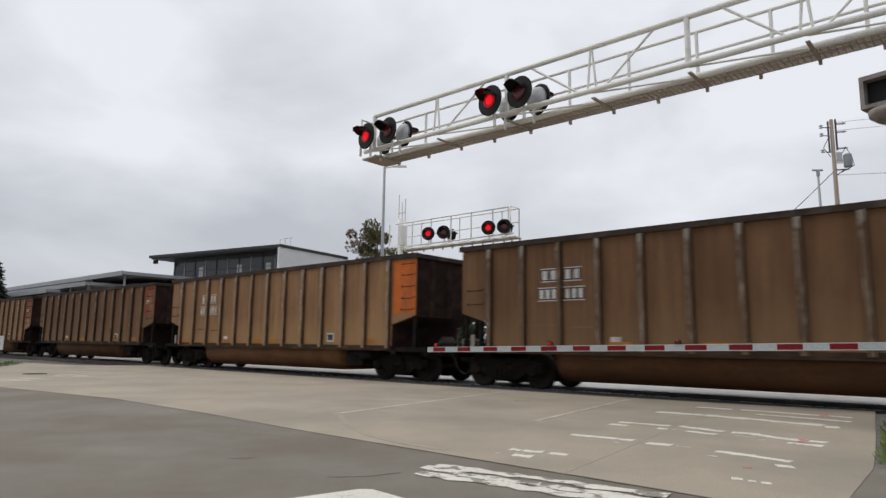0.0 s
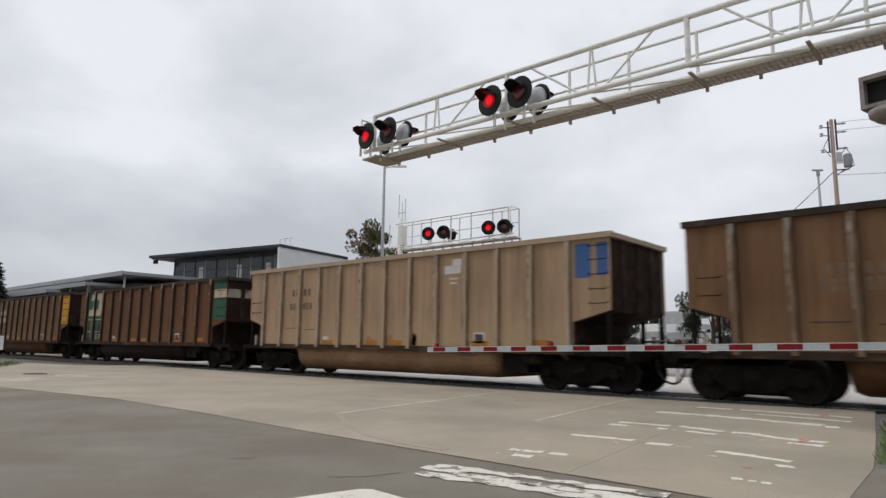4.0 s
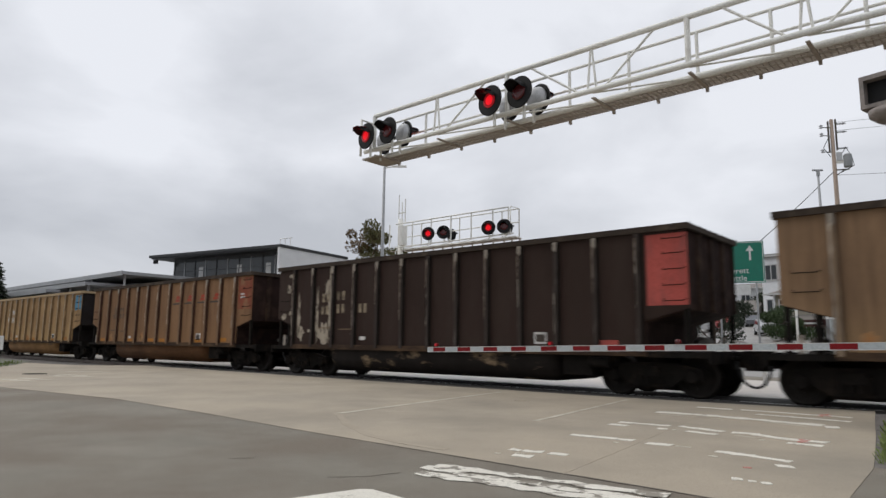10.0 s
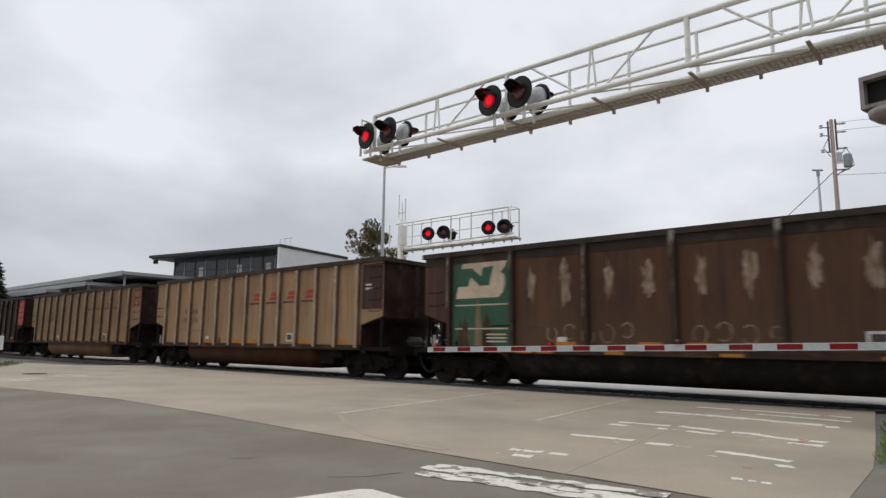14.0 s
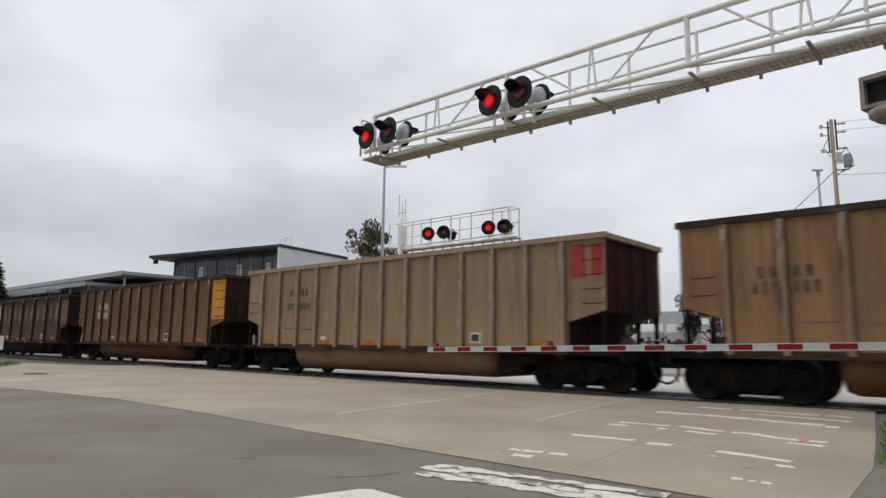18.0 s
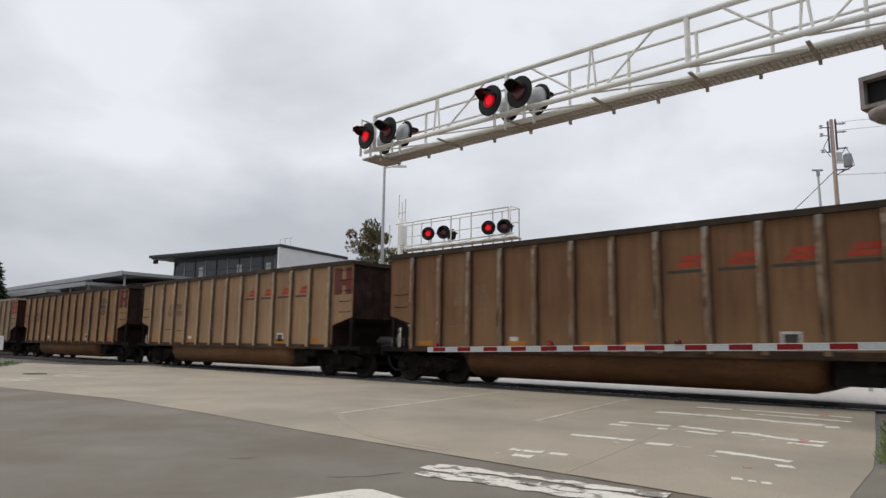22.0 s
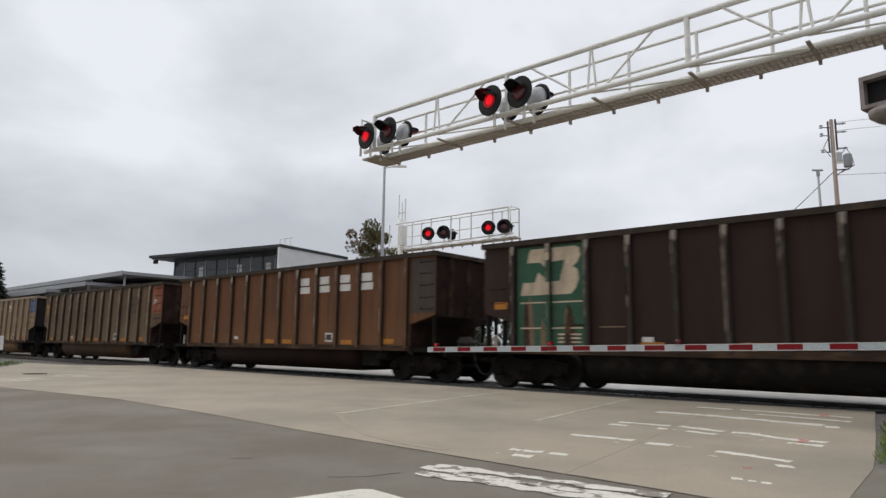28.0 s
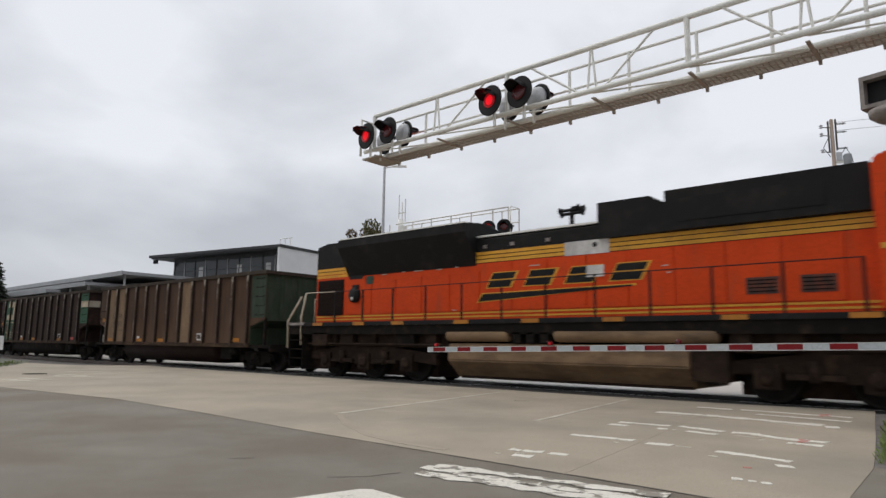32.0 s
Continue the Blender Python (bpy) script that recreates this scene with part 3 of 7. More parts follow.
def m_post(bm):
    # hat-section side post with dented flanks, standing proud of the sheet
    rings = []
    for i in range(10):
        z = .95 + i * .289
        o, d = .009 * math.sin(i * 2.1), .105 + .006 * math.sin(i * 1.3 + 1) - (.03 if i == 9 else 0)
        rings.append([bm.verts.new((x + o * k, y, z)) for x, y, k in ((-.084, 0, 0), (-.060, -d, 1), (.060, -d, 1), (.084, 0, 0))])
    for A, C in zip(rings, rings[1:]):
        for i in range(3):
            bm.faces.new((A[i], A[i + 1], C[i + 1], C[i]))
    bm.faces.new(rings[0][::-1])
    bm.faces.new(rings[-1])
    bmesh.ops.recalc_face_normals(bm, faces=bm.faces[:])


def m_slim_post(bm):
    prism(bm, [(-.074, 0), (-.052, -.10), (.052, -.10), (.074, 0)], .95, 3.55, "z")


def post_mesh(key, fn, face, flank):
    """A side post whose flanks have a darker material of their own: rust, with their shade put into the colour."""
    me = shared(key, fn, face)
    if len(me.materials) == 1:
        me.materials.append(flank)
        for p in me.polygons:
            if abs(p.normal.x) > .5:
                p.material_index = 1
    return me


def m_edge(bm):
    # thin strip where the paint is rubbed off the post's corner
    prism(bm, [(-.040, 0), (-.022, .10), (-.018, .52), (-.026, .70), (-.042, .74), (-.044, .35)], -.106, -.06, "y")


def m_streak(bm, n=1.2, j=0):
    # long streak of rubbed paint on one half of the post's face, ragged along its inner edge
    rnd = random.Random(int(n * 10) + j)
    left, right = [], []
    k = int(n / .09)
    for i in range(k + 1):
        z = 3.45 - n * i / k
        w = .055 * (1 - .7 * i / k) * rnd.uniform(.55, 1.2)
        left.append((-.058, z))
        right.append((-.058 + max(w, .008), z))
    prism(bm, left + right[::-1], -.1135, -.07, "y")


def m_cap(bm):
    prism(bm, [(-.050, 3.33), (-.02, 3.38), (.012, 3.30), (.050, 3.36), (.054, 3.545), (-.054, 3.545)], -.114, -.03, "y")


def m_rivet(bm):
    prism(bm, [(-.058, 0), (-.040, .06), (-.030, .30), (-.042, .52), (-.056, .60), (-.062, .30)], -.114, -.06, "y")


def m_top(bm):
    for s in (-1, 1):
        box(bm, .80, 15.38, min(s * 1.46, s * 1.60), max(s * 1.46, s * 1.60), 3.56, 3.69)
    for x in (.80, 15.24):
        box(bm, x, x + .14, -1.46, 1.46, 3.56, 3.68)


def m_end(bm):
    prism(bm, [(.92, 3.56), (.96, 3.56), (.96, 1.885), (1.86, 1.645), (1.86, .97), (1.815, .97), (1.815, 1.61), (.92, 1.855)], -1.47, 1.47, "y")


def m_end_rib(bm):
    prism(bm, [(.925, -.10), (.86, -.06), (.86, .06), (.925, .10)], 1.86, 3.54, "z")


def m_platform(bm):
    box(bm, .55, 2.0, -1.48, 1.48, .86, .98)
    box(bm, .48, .55, -1.50, 1.50, .74, 1.0)


def m_cylinder(bm):
    # brake cylinder and pipe fittings that stand on the end platform
    lathe(bm, [(.05, -.55), (.15, -.53), (.16, -.50), (.16, -.12), (.10, -.08), (.04, .05)], 14, (1.25, 0, 1.16))
    box(bm, 1.05, 1.45, -.50, -.15, .98, 1.04)
    rod(bm, (1.25, -.55, 1.16), (1.25, -1.30, 1.10), .025, 6)


def m_lever(bm):
    tube(bm, [(1.62, -1.30, .98), (1.66, -1.30, 1.30), (1.50, -1.28, 1.52)], .022, 6)


def m_cut_lever(bm):
    tube(bm, [(.62, -1.20, .98), (.62, -1.20, 1.22), (.66, -.60, 1.24), (.66, -.60, .98)], .018, 6)


def m_bracket(bm):
    box(bm, 1.10, 1.20, -1.43, -1.40, .98, 1.34)


def m_end_post(bm):
    box(bm, -.045, .045, -.045, .045, .98, 1.95)


def m_tub(bm):
    prof = []
    for i in range(9):
        a = math.pi / 2 * i / 8
        prof.append((1.02 + .47 * math.cos(a), .72 - .48 * math.sin(a)))
    half = [(1.49, .96)] + prof
    pts = half + [(-u, w) for u, w in half[::-1]]
    def ring(x, k):
        return [bm.verts.new((x, u * (1 if w > .9 else k), .96 - (.96 - w) * k)) for u, w in pts]
    rings = [ring(3.50, .50), ring(3.66, .92), ring(3.85, 1), ring(11.80, 1), ring(12.0, .93), ring(12.16, .50)]
    for A, B in zip(rings, rings[1:]):
        for i in range(len(A) - 1):
            f = bm.faces.new((A[i], A[i + 1], B[i + 1], B[i]))
            f.smooth = True
    bm.faces.new(rings[0][::-1])
    bm.faces.new(rings[-1])
    bmesh.ops.recalc_face_normals(bm, faces=bm.faces[:])


def m_center(bm):
    box(bm, .45, 15.73, -.28, .28, .62, .97)


def m_sill(bm):
    prism(bm, [(-1.60, 1.03), (-1.50, 1.03), (-1.50, .88), (-1.585, .88)], 1.72, 14.36, "x")


def m_brake(bm):
    box(bm, 12.20, 12.95, -1.36, -.2, .42, .96)
    box(bm, 12.95, 13.45, -1.25, -.3, .62, .96)
    rod(bm, (12.9, -1.35, .72), (13.4, -1.35, .72), .13, 10)
    rod(bm, (12.5, -1.42, .9), (14.0, -1.42, .9), .03, 6)


def m_coupler(bm):
    box(bm, .12, .70, -.14, .14, .66, .98)
    prism(bm, [(-.03, -.17), (.16, -.22), (.24, .22), (.04, .19), (.06, .03), (-.05, -.02)], .60, 1.02, "z")
    box(bm, .30, .42, -.60, .60, .84, .90)


def m_hose(bm):
    pts = []
    for i in range(9):
        a = i / 8
        pts.append((.34 * math.cos(a * math.pi / 2), -.40 + .08 * a, .80 - .54 * math.sin(a * math.pi / 2)))
    tube(bm, pts, .028, 7)


def m_grab(bm):
    tube(bm, [(-.24, .0, .05), (-.22, -.09, 0), (.22, -.09, 0), (.24, .0, .05)], .011, 6)


def m_sideframe(bm):
    # cast bow-tie side frame with a window over the springs, and the bearing ends
    prism(bm, [(-1.13, .40), (-1.13, .62), (-.55, .74), (.55, .74), (1.13, .62), (1.13, .40), (.70, .40), (.42, .22), (-.42, .22), (-.70, .40)], -1.10, -.98, "y")
    for x in (-.89, .89):
        lathe(bm, [(.12, -1.18), (.15, -1.15), (.15, -1.0)], 14, (x, 0, .457))
    for i in (-.22, -.07, .08, .23):
        rod(bm, (i, -1.13, .30), (i, -1.13, .58), .055, 8)


def m_bolster(bm):
    box(bm, -.20, .20, -1.2, 1.2, .45, .66)
    box(bm, -.60, .60, -.72, -.56, .14, .52)
    box(bm, -.60, .60, .50, .62, .12, .52)
    box(bm, -.35, .35, -.4, .4, .60, .72)
    for x in (-.55, .55):
        box(bm, x - .05, x + .05, -.9, .9, .38, .47)


def m_wheelset(bm, r=.457):
    rod(bm, (0, -1.0, 0), (0, 1.0, 0), .085, 12)
    for s in (-1, 1):
        lathe(bm, [(.10, s * .83), (.13, s * .83), (.16, s * .775), (r - .09, s * .765), (r - .07, s * .825), (r, s * .82), (r + .004, s * .725),
                   (r + .028, s * .70), (r + .02, s * .682), (r - .07, s * .682), (r - .09, s * .72), (.16, s * .715), (.13, s * .67), (.10, s * .67)], 28)
    for s in (-1, 1):
        for i in range(3):
            a = i * 2.094
            box(bm, math.cos(a) * .24 - .03, math.cos(a) * .24 + .03, s * .80 - .012, s * .80 + .012, math.sin(a) * .24 - .03, math.sin(a) * .24 + .03)


WHEELSETS = {}      # key -> list of wheel sets that turn alike


def bogie(car, x, label):
    b = piece("bogie", shared("bogie_bolster", m_bolster, M_UNDER), car, (x, 0, 0), label)
    for s in (1, -1):
        f = piece("sideframe", shared("sideframe", m_sideframe, M_UNDER), b)
        if s < 0:
            f.rotation_euler = (0, 0, math.pi)
    for dx in (-.89, .89):
        w = piece("wheelset", shared("wheelset", m_wheelset, M_WHEEL), b, (dx, 0, .457))
        WHEELSETS.setdefault(dx, []).append(w)
    return b


def sticker(car, name, material, x0, x1, z0, z1, label="", slant=0.0, lift=.004, y=-1.52):
    bm = bmesh.new()
    prism(bm, [(x0, z0), (x1, z0), (x1 + slant, z1), (x0 + slant, z1)], y - lift, y + .001, "y")
    return part(name, bm, material, car, label)


def marks(car, material, post=2, rows=((2.42, .22), (2.12, .24)), plate=""):
    """Reporting marks on both sides of a side post: one plain bar a character, on dark plates or in thin frames where the car has them."""
    x = POST0 + post * POSTD
    for row, (z, h) in enumerate(rows):
        n, w, gap = (2, .13, .10) if row == 0 else (3, .10, .075)
        wide = n * w + (n - 1) * gap
        for x0 in (x - .12 - wide, x + .15):
            if plate == "dark":
                sticker(car, "number_plate", PAINT["dark"], x0 - .05, x0 + wide + .06, z - .05, z + h + .05, "dark plate behind the reporting mark", lift=.0025)
            for i in range(n):
                a = x0 + i * (w + gap)
                sticker(car, "marking", material, a, a + w, z, z + h)
            if plate:
                for z1 in (z - .055, z + h + .035):
                    sticker(car, "marking", material, x0 - .06, x0 + wide + .06, z1, z1 + .02)


def letters(car, material, x0=9.44, z=2.74, h=.24, w=.50, slant=.16, bar=True):
    """Four road-name letters, each in its own bay, as slanted plain shapes with a line beneath."""
    for i in range(4):
        x = x0 + i * POSTD
        sticker(car, "marking", material, x, x + w, z, z + h * .42, slant=slant * .42)
        sticker(car, "marking", material, x + slant * .5, x + w * .92 + slant * .5, z + h * .52, z + h, slant=slant * .48)
        if bar:
            sticker(car, "marking", PAINT["dark"], x - .20, x + w + .06, z - .12, z - .055)


def herald_panel(car, x0=1.90, x1=3.82, post=True):
    """Green door-like panel with a cream monogram block, as on the old green-panelled cars."""
    g, c = PAINT["green"], PAINT["cream"]
    sticker(car, "herald_panel", g, x0, x1 - .04, 1.04, 3.50, "faded green painted panel")
    for prof, paint, y in (([(.36, 3.36), (.42, 3.44), (1.66, 3.44), (1.76, 3.38), (1.78, 3.20), (1.70, 3.05), (1.58, 2.95), (1.70, 2.88), (1.74, 2.66), (1.66, 2.44), (1.52, 2.30), (.10, 2.30), (.18, 2.62)], c, -1.526),
                           ([(.30, 3.10), (.66, 3.10), (.96, 2.86), (1.02, 3.10), (1.36, 3.12), (1.22, 2.62), (.92, 2.62), (.62, 2.86), (.52, 2.62), (.10, 2.62)], g, -1.530)):
        bm = bmesh.new()
        prism(bm, [(x0 + u, w) for u, w in prof], y, -1.519, "y")
        part("marking", bm, paint, car, "worn cream emblem block" if paint is c else "green emblem stroke")
    rnd = random.Random(int(x0 * 10) + post)
    for i in range(7):
        a, w0, z1 = x0 + rnd.uniform(.02, 1.45), rnd.uniform(.12, .38), rnd.uniform(1.5, 2.28)
        bm = bmesh.new()
        prism(bm, [(a, 1.05), (min(a + w0, x1 - .05), 1.05), (min(a + w0 * .8, x1 - .05), z1 - .2), (a + w0 * .4, z1), (a + w0 * .15, z1 - .3)], -1.5265 - i * .0003, -1.519, "y")
        part("grime_streak", bm, PAINT["dust"] if i % 2 else M_SILL, car, "brown dirt over the panel")
    for a, b in ((2.30, 2.60), (3.14, 3.32)) if post else ():
        part("marking", made(box, POST0 + POSTD - .05, POST0 + POSTD + .05, -1.636, -1.60, a, b), c, car, "worn cream monogram stroke on the post")
    for z in (2.10, 1.48):
        sticker(car, "marking", c, x0 + .1, x1 - .1, z, z + .035, lift=.008)
    for i in range(3):
        sticker(car, "marking", c, x0 + 1.15, x1 - .15, 1.15 + i * .09, 1.19 + i * .09, lift=.008)


def end_panel(car, style, material):
    """Paint at the trailing end of the side, between the last post and the corner."""
    if style == "full":
        sticker(car, "end_panel", material, 14.40, 15.31, 1.96, 3.50, "solid painted end panel")
    elif style == "h":
        sticker(car, "end_panel", material, 14.42, 14.80, 2.62, 3.48, "painted end stripe")
        sticker(car, "end_panel", material, 14.98, 15.29, 2.62, 3.48, "painted end stripe")
        sticker(car, "end_panel", material, 14.80, 14.98, 2.90, 3.10)
    elif style == "bars":
        sticker(car, "end_panel", material, 14.42, 14.82, 2.66, 3.46, "painted end stripe")
        sticker(car, "end_panel", material, 14.97, 15.27, 2.70, 3.46, "painted end stripe")
    elif style == "banded":
        sticker(car, "end_panel", material, 14.36, 15.31, 1.95, 3.52, "dark green end panel with cream band")
        sticker(car, "marking", PAINT["cream"], 14.40, 15.31, 2.80, 3.13, lift=.008)
    elif style == "patch":
        sticker(car, "end_panel", material, 14.38, 15.31, 2.12 if material is PAINT["oxblood"] else 2.30, 3.50, "dull red end panel")
        sticker(car, "marking", PAINT["white"], 14.55, 14.85, 2.72, 2.78, lift=.008)
        sticker(car, "marking", PAINT["white"], 14.55, 14.80, 2.84, 2.90, lift=.008)


def roundel(car, x=12.55, z=2.75, r=.42):
    bm = bmesh.new()
    for i in range(28):
        a0, a1 = 2 * math.pi * i / 28, 2 * math.pi * (i + 1) / 28
        for ra, rb in ((r, r * .84), (r * .72, r * .66)):
            p = [(x + math.cos(a) * q, z + math.sin(a) * q) for a, q in ((a0, ra), (a1, ra), (a1, rb), (a0, rb))]
            prism(bm, p, -1.524, -1.519, "y")
    part("marking", bm, PAINT["dark"], car, "dark painted ring emblem")
    sticker(car, "marking", PAINT["dark"], x - .06, x + .06, z - .27, z + .27)
    sticker(car, "marking", PAINT["dark"], x - .27, x + .27, z - .06, z + .06, lift=.006)


def gondola(k, paint, label, setup):
    car = thing("coal_gondola", label, "railway car", "coal gondolas of the train")
    for y in (-1.52, 1.50):
        drop = setup.get("drop", 0.0)
        m = shared("low_side_sheet" if drop else "side_sheet", lambda q: prism(q, [(u, w - drop if w > 3 else w) for u, w in SIDE_PROFILE], 0, .02, "y"), paint)
        piece("side_sheet", m, car, (0, y, 0))
    wide = setup.get("wide")
    for i in range(NPOST):
        if wide and i % 2:
            continue
        x = POST0 + i * POSTD
        slim = paint in (BODY["brown"], BODY["russet"], BODY["dark"], BODY["umber"], BODY["cocoa"])
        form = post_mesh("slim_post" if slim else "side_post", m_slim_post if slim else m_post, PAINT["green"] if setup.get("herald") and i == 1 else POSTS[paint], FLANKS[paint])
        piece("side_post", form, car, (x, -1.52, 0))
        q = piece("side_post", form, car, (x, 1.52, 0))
        q.rotation_euler = (0, 0, math.pi)
        rnd = random.Random(k * 100 + i)
        if rnd.random() < setup.get("worn", .7):
            piece("post_cap", shared("post_cap", m_cap, M_WORN), car, (x, -1.52, 0))
        if rnd.random() < setup.get("worn", .7) * .7:
            for _ in range(rnd.randint(1, 3)):
                piece("worn_spot", shared("worn_edge" if slim else "worn_spot", m_edge if slim else m_rivet, M_WORN), car, (x, -1.52, rnd.uniform(1.05, 2.55)))
        if rnd.random() < setup.get("worn", .7) + .25:
            n = (.5, .8, 1.2, 1.7, 2.1)[rnd.randrange(5) if paint is not BODY["russet"] else rnd.randrange(2)]
            piece("worn_streak", shared("worn_streak_%d" % int(n * 10), lambda q: m_streak(q, n), M_STREAK if paint not in (BODY["dark"], BODY["umber"], BODY["russet"], BODY["brown"], BODY["cocoa"]) else M_STREAKD), car, (x, -1.52, 0))
        if setup.get("white_feet") and i in (0, 2, 4, 5, 7, 10, 12):
            piece("white_foot", shared("white_foot", lambda q: box(q, -.05, .05, -.09, -.03, 1.2, 1.75), PAINT["white"]), car, (x, -1.52, 0), "white painted post foot")
    piece("top_chord", shared("top_chord", m_top, setup.get("chord", POSTS[paint] if paint in (BODY["grey"], BODY["gold"], BODY["pale"]) else M_CHORD)), car, (0, 0, -setup.get("drop", 0.0)))
    for x, rz in ((0, 0), (PITCH, math.pi)):
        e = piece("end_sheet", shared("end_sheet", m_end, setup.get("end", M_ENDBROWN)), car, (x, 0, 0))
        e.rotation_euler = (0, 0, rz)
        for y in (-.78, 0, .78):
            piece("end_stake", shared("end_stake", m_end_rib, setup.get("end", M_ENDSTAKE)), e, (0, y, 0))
        p = piece("end_platform", shared("end_platform", m_platform, M_UNDER), car, (x, 0, 0))
        p.rotation_euler = (0, 0, rz)
        for px, py in ((.95, -1.44), (1.45, -1.44), (.95, 1.44)):
            piece("end_post", shared("end_post", m_end_post, M_UNDER), p, (px, py, 0))
        piece("brake_cylinder", shared("brake_cylinder", m_cylinder, M_CASTING), p)
        for nm, fn in (("brake_lever", m_lever), ("cut_lever", m_cut_lever), ("step_bracket", m_bracket)):
            piece(nm, shared(nm, fn, M_PALEROD), p)
        c = piece("coupler", shared("coupler", m_coupler, M_UNDER), car, (x, 0, 0))
        c.rotation_euler = (0, 0, rz)
        h = piece("air_hose", shared("air_hose", m_hose, M_RUBBER), car, (x, 0 if rz == 0 else -.84, 0))
        h.rotation_euler = (0, 0, rz)
        if rz:
            h.scale = (1, -1, 1)
            h.location = (x, 0, 0)
    for z in (2.12, 2.48):
        piece("grab_iron", shared("grab_iron", m_grab, M_UNDER), car, (1.32, -1.52, z))
    for z in (2.05, 2.38, 2.72, 3.06, 3.38):
        piece("grab_iron", shared("grab_iron", m_grab, M_UNDER), car, (15.02, -1.52, z))
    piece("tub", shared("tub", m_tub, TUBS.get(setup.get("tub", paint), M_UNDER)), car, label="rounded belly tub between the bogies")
    piece("center_sill", shared("center_sill", m_center, M_UNDER), car)
    # the near sill is dark on every car, the far one keeps the body paint
    piece("side_sill", shared("side_sill", m_sill, M_SILL), car)
    q = piece("side_sill", shared("side_sill", m_sill, paint), car, (PITCH - .1, 0, 0))
    q.rotation_euler = (0, 0, math.pi)
    piece("brake_gear", shared("brake_gear", m_brake, M_UNDER), car)
    bogie(car, 1.92, "three-piece freight bogie")
    bogie(car, 14.26, "three-piece freight bogie")
    # small placards and reflectors along the lower side
    if setup.get("amber", True):
        for i in (0, 3, 5, 6, 9):
            if random.Random(k * 31 + i).random() < .75:
                sticker(car, "reflector", PAINT["amber"], POST0 + .2 + i * POSTD, POST0 + .72 + i * POSTD, 1.04, 1.18)
    sticker(car, "placard", PAINT["white"], 5.15, 5.40, 1.18, 1.29)
    x = setup.get("box_at", 10.55 if k in (8, 10, 12, 16, 17, 19) else 11.38)
    sticker(car, "placard", PAINT["white"], x, x + .36, 1.12, 1.40, "small framed white placard")
    sticker(car, "placard", PAINT["dark"], x + .05, x + .31, 1.17, 1.35, lift=.008)
    sticker(car, "reflector", PAINT["amber"] if k % 3 else PAINT["coral"], 13.1, 13.7, 1.08, 1.22)
    sticker(car, "stencil", PAINT["dark"] if k % 2 else PAINT["brown"], 3.1, 3.75, 1.55, 1.58)
    sticker(car, "stencil", PAINT["dark"] if k % 2 else PAINT["brown"], 4.15, 4.75, 1.50, 1.53)
    if paint in (BODY["tan"], BODY["sand"], BODY["gold"], BODY["grey"], BODY["pale"], BODY["buff"], BODY["drab"]):      # orange rust blooms low on the side
        rnd = random.Random(k * 13 + 5)
        for _ in range(rnd.randint(4, 7)):
            x0, z0, w0 = POST0 + .15 + rnd.randrange(12) * POSTD + rnd.uniform(0, .4), 1.02 + rnd.uniform(.08, .25), rnd.uniform(.14, .40)
            pts = []
            for i in range(18):
                w, q = 2 * math.pi * i / 18, rnd.uniform(.5, 1.2)
                pts.append((x0 + math.cos(w) * w0 * .5 * q, max(1.0, z0 + math.sin(w) * w0 * .8 * q)))
            bm = bmesh.new()
            prism(bm, pts, -1.5225, -1.519, "y")
            part("rust_bloom", bm, PAINT["rust"], car, "orange rust bloom")
    if "marks" in setup:
        marks(car, PAINT[setup["marks"]], **setup.get("mkw", {}))
    if "panel" in setup:
        end_panel(car, *setup["panel"])
    if setup.get("letters"):
        letters(car, setup["letters"], **setup.get("lkw", {}))
    if setup.get("herald"):
        herald_panel(car, post=not wide)
    for x0, z0, n in setup.get("numerals", ()):
        for i in range(n):
            sticker(car, "marking", PAINT["stencil"], x0 + i * .24, x0 + i * .24 + .13, z0, z0 + .28, lift=.006)
    if setup.get("deep"):
        sticker(car, "fascia", M_CHORD, .88, 15.30, 3.24, 3.455, "dark strip below the top chord", lift=.012)
    if setup.get("end_band"):
        part("end_band", made(box, 15.262, 15.268, -1.46, .9, 2.80, 3.13), PAINT["flaked"], car, "dirty cream band round the end")
    if setup.get("sill_marks"):
        for x in (3.1, 4.0, 4.6, 6.4, 8.9, 11.6):
            sticker(car, "reflector", PAINT["amber"], x, x + .45, .90, .965, y=-1.59)
    if setup.get("tub", paint) is paint:        # stencilled notes on the belly tub
        for x in (4.3, 5.15) if k % 2 else (4.6, 10.9):
            for i in range(3):
                sticker(car, "stencil", PAINT["dark"], x, x + .55 - .1 * (i % 2), .79 + i * .065, .81 + i * .065, y=-1.489)
    if k >= 17:
        sticker(car, "reflector", PAINT["amber"], 1.18, 1.58, 1.98, 2.16)
    if setup.get("ring"):
        roundel(car)
    for a, b, z0, z1, mname in setup.get("bays", ()):
        sticker(car, "paint_patch", PAINT[mname], a, b, z0, z1, "bay in another paint", lift=.003)
    for j, (a, b, z0, z1, mname) in enumerate(setup.get("patches", ())):
        rnd = random.Random(k * 77 + j)
        pts = []
        for i in range(26):
            w = 2 * math.pi * i / 26
            q = rnd.uniform(.50, 1.15)
            pts.append(((a + b) / 2 + math.cos(w) * (b - a) * .58 * q, (z0 + z1) / 2 + math.sin(w) * (z1 - z0) * .55 * q))
        bm = bmesh.new()
        prism(bm, pts, -1.523, -1.519, "y")
        part("paint_patch", bm, PAINT[mname], car, "ragged patch of bare or other paint")
    for j, (cx, cz, rx, rz, turns) in enumerate(setup.get("loops", ())):      # loose spray-can loops
        bm = bmesh.new()
        n = int(turns * 14)
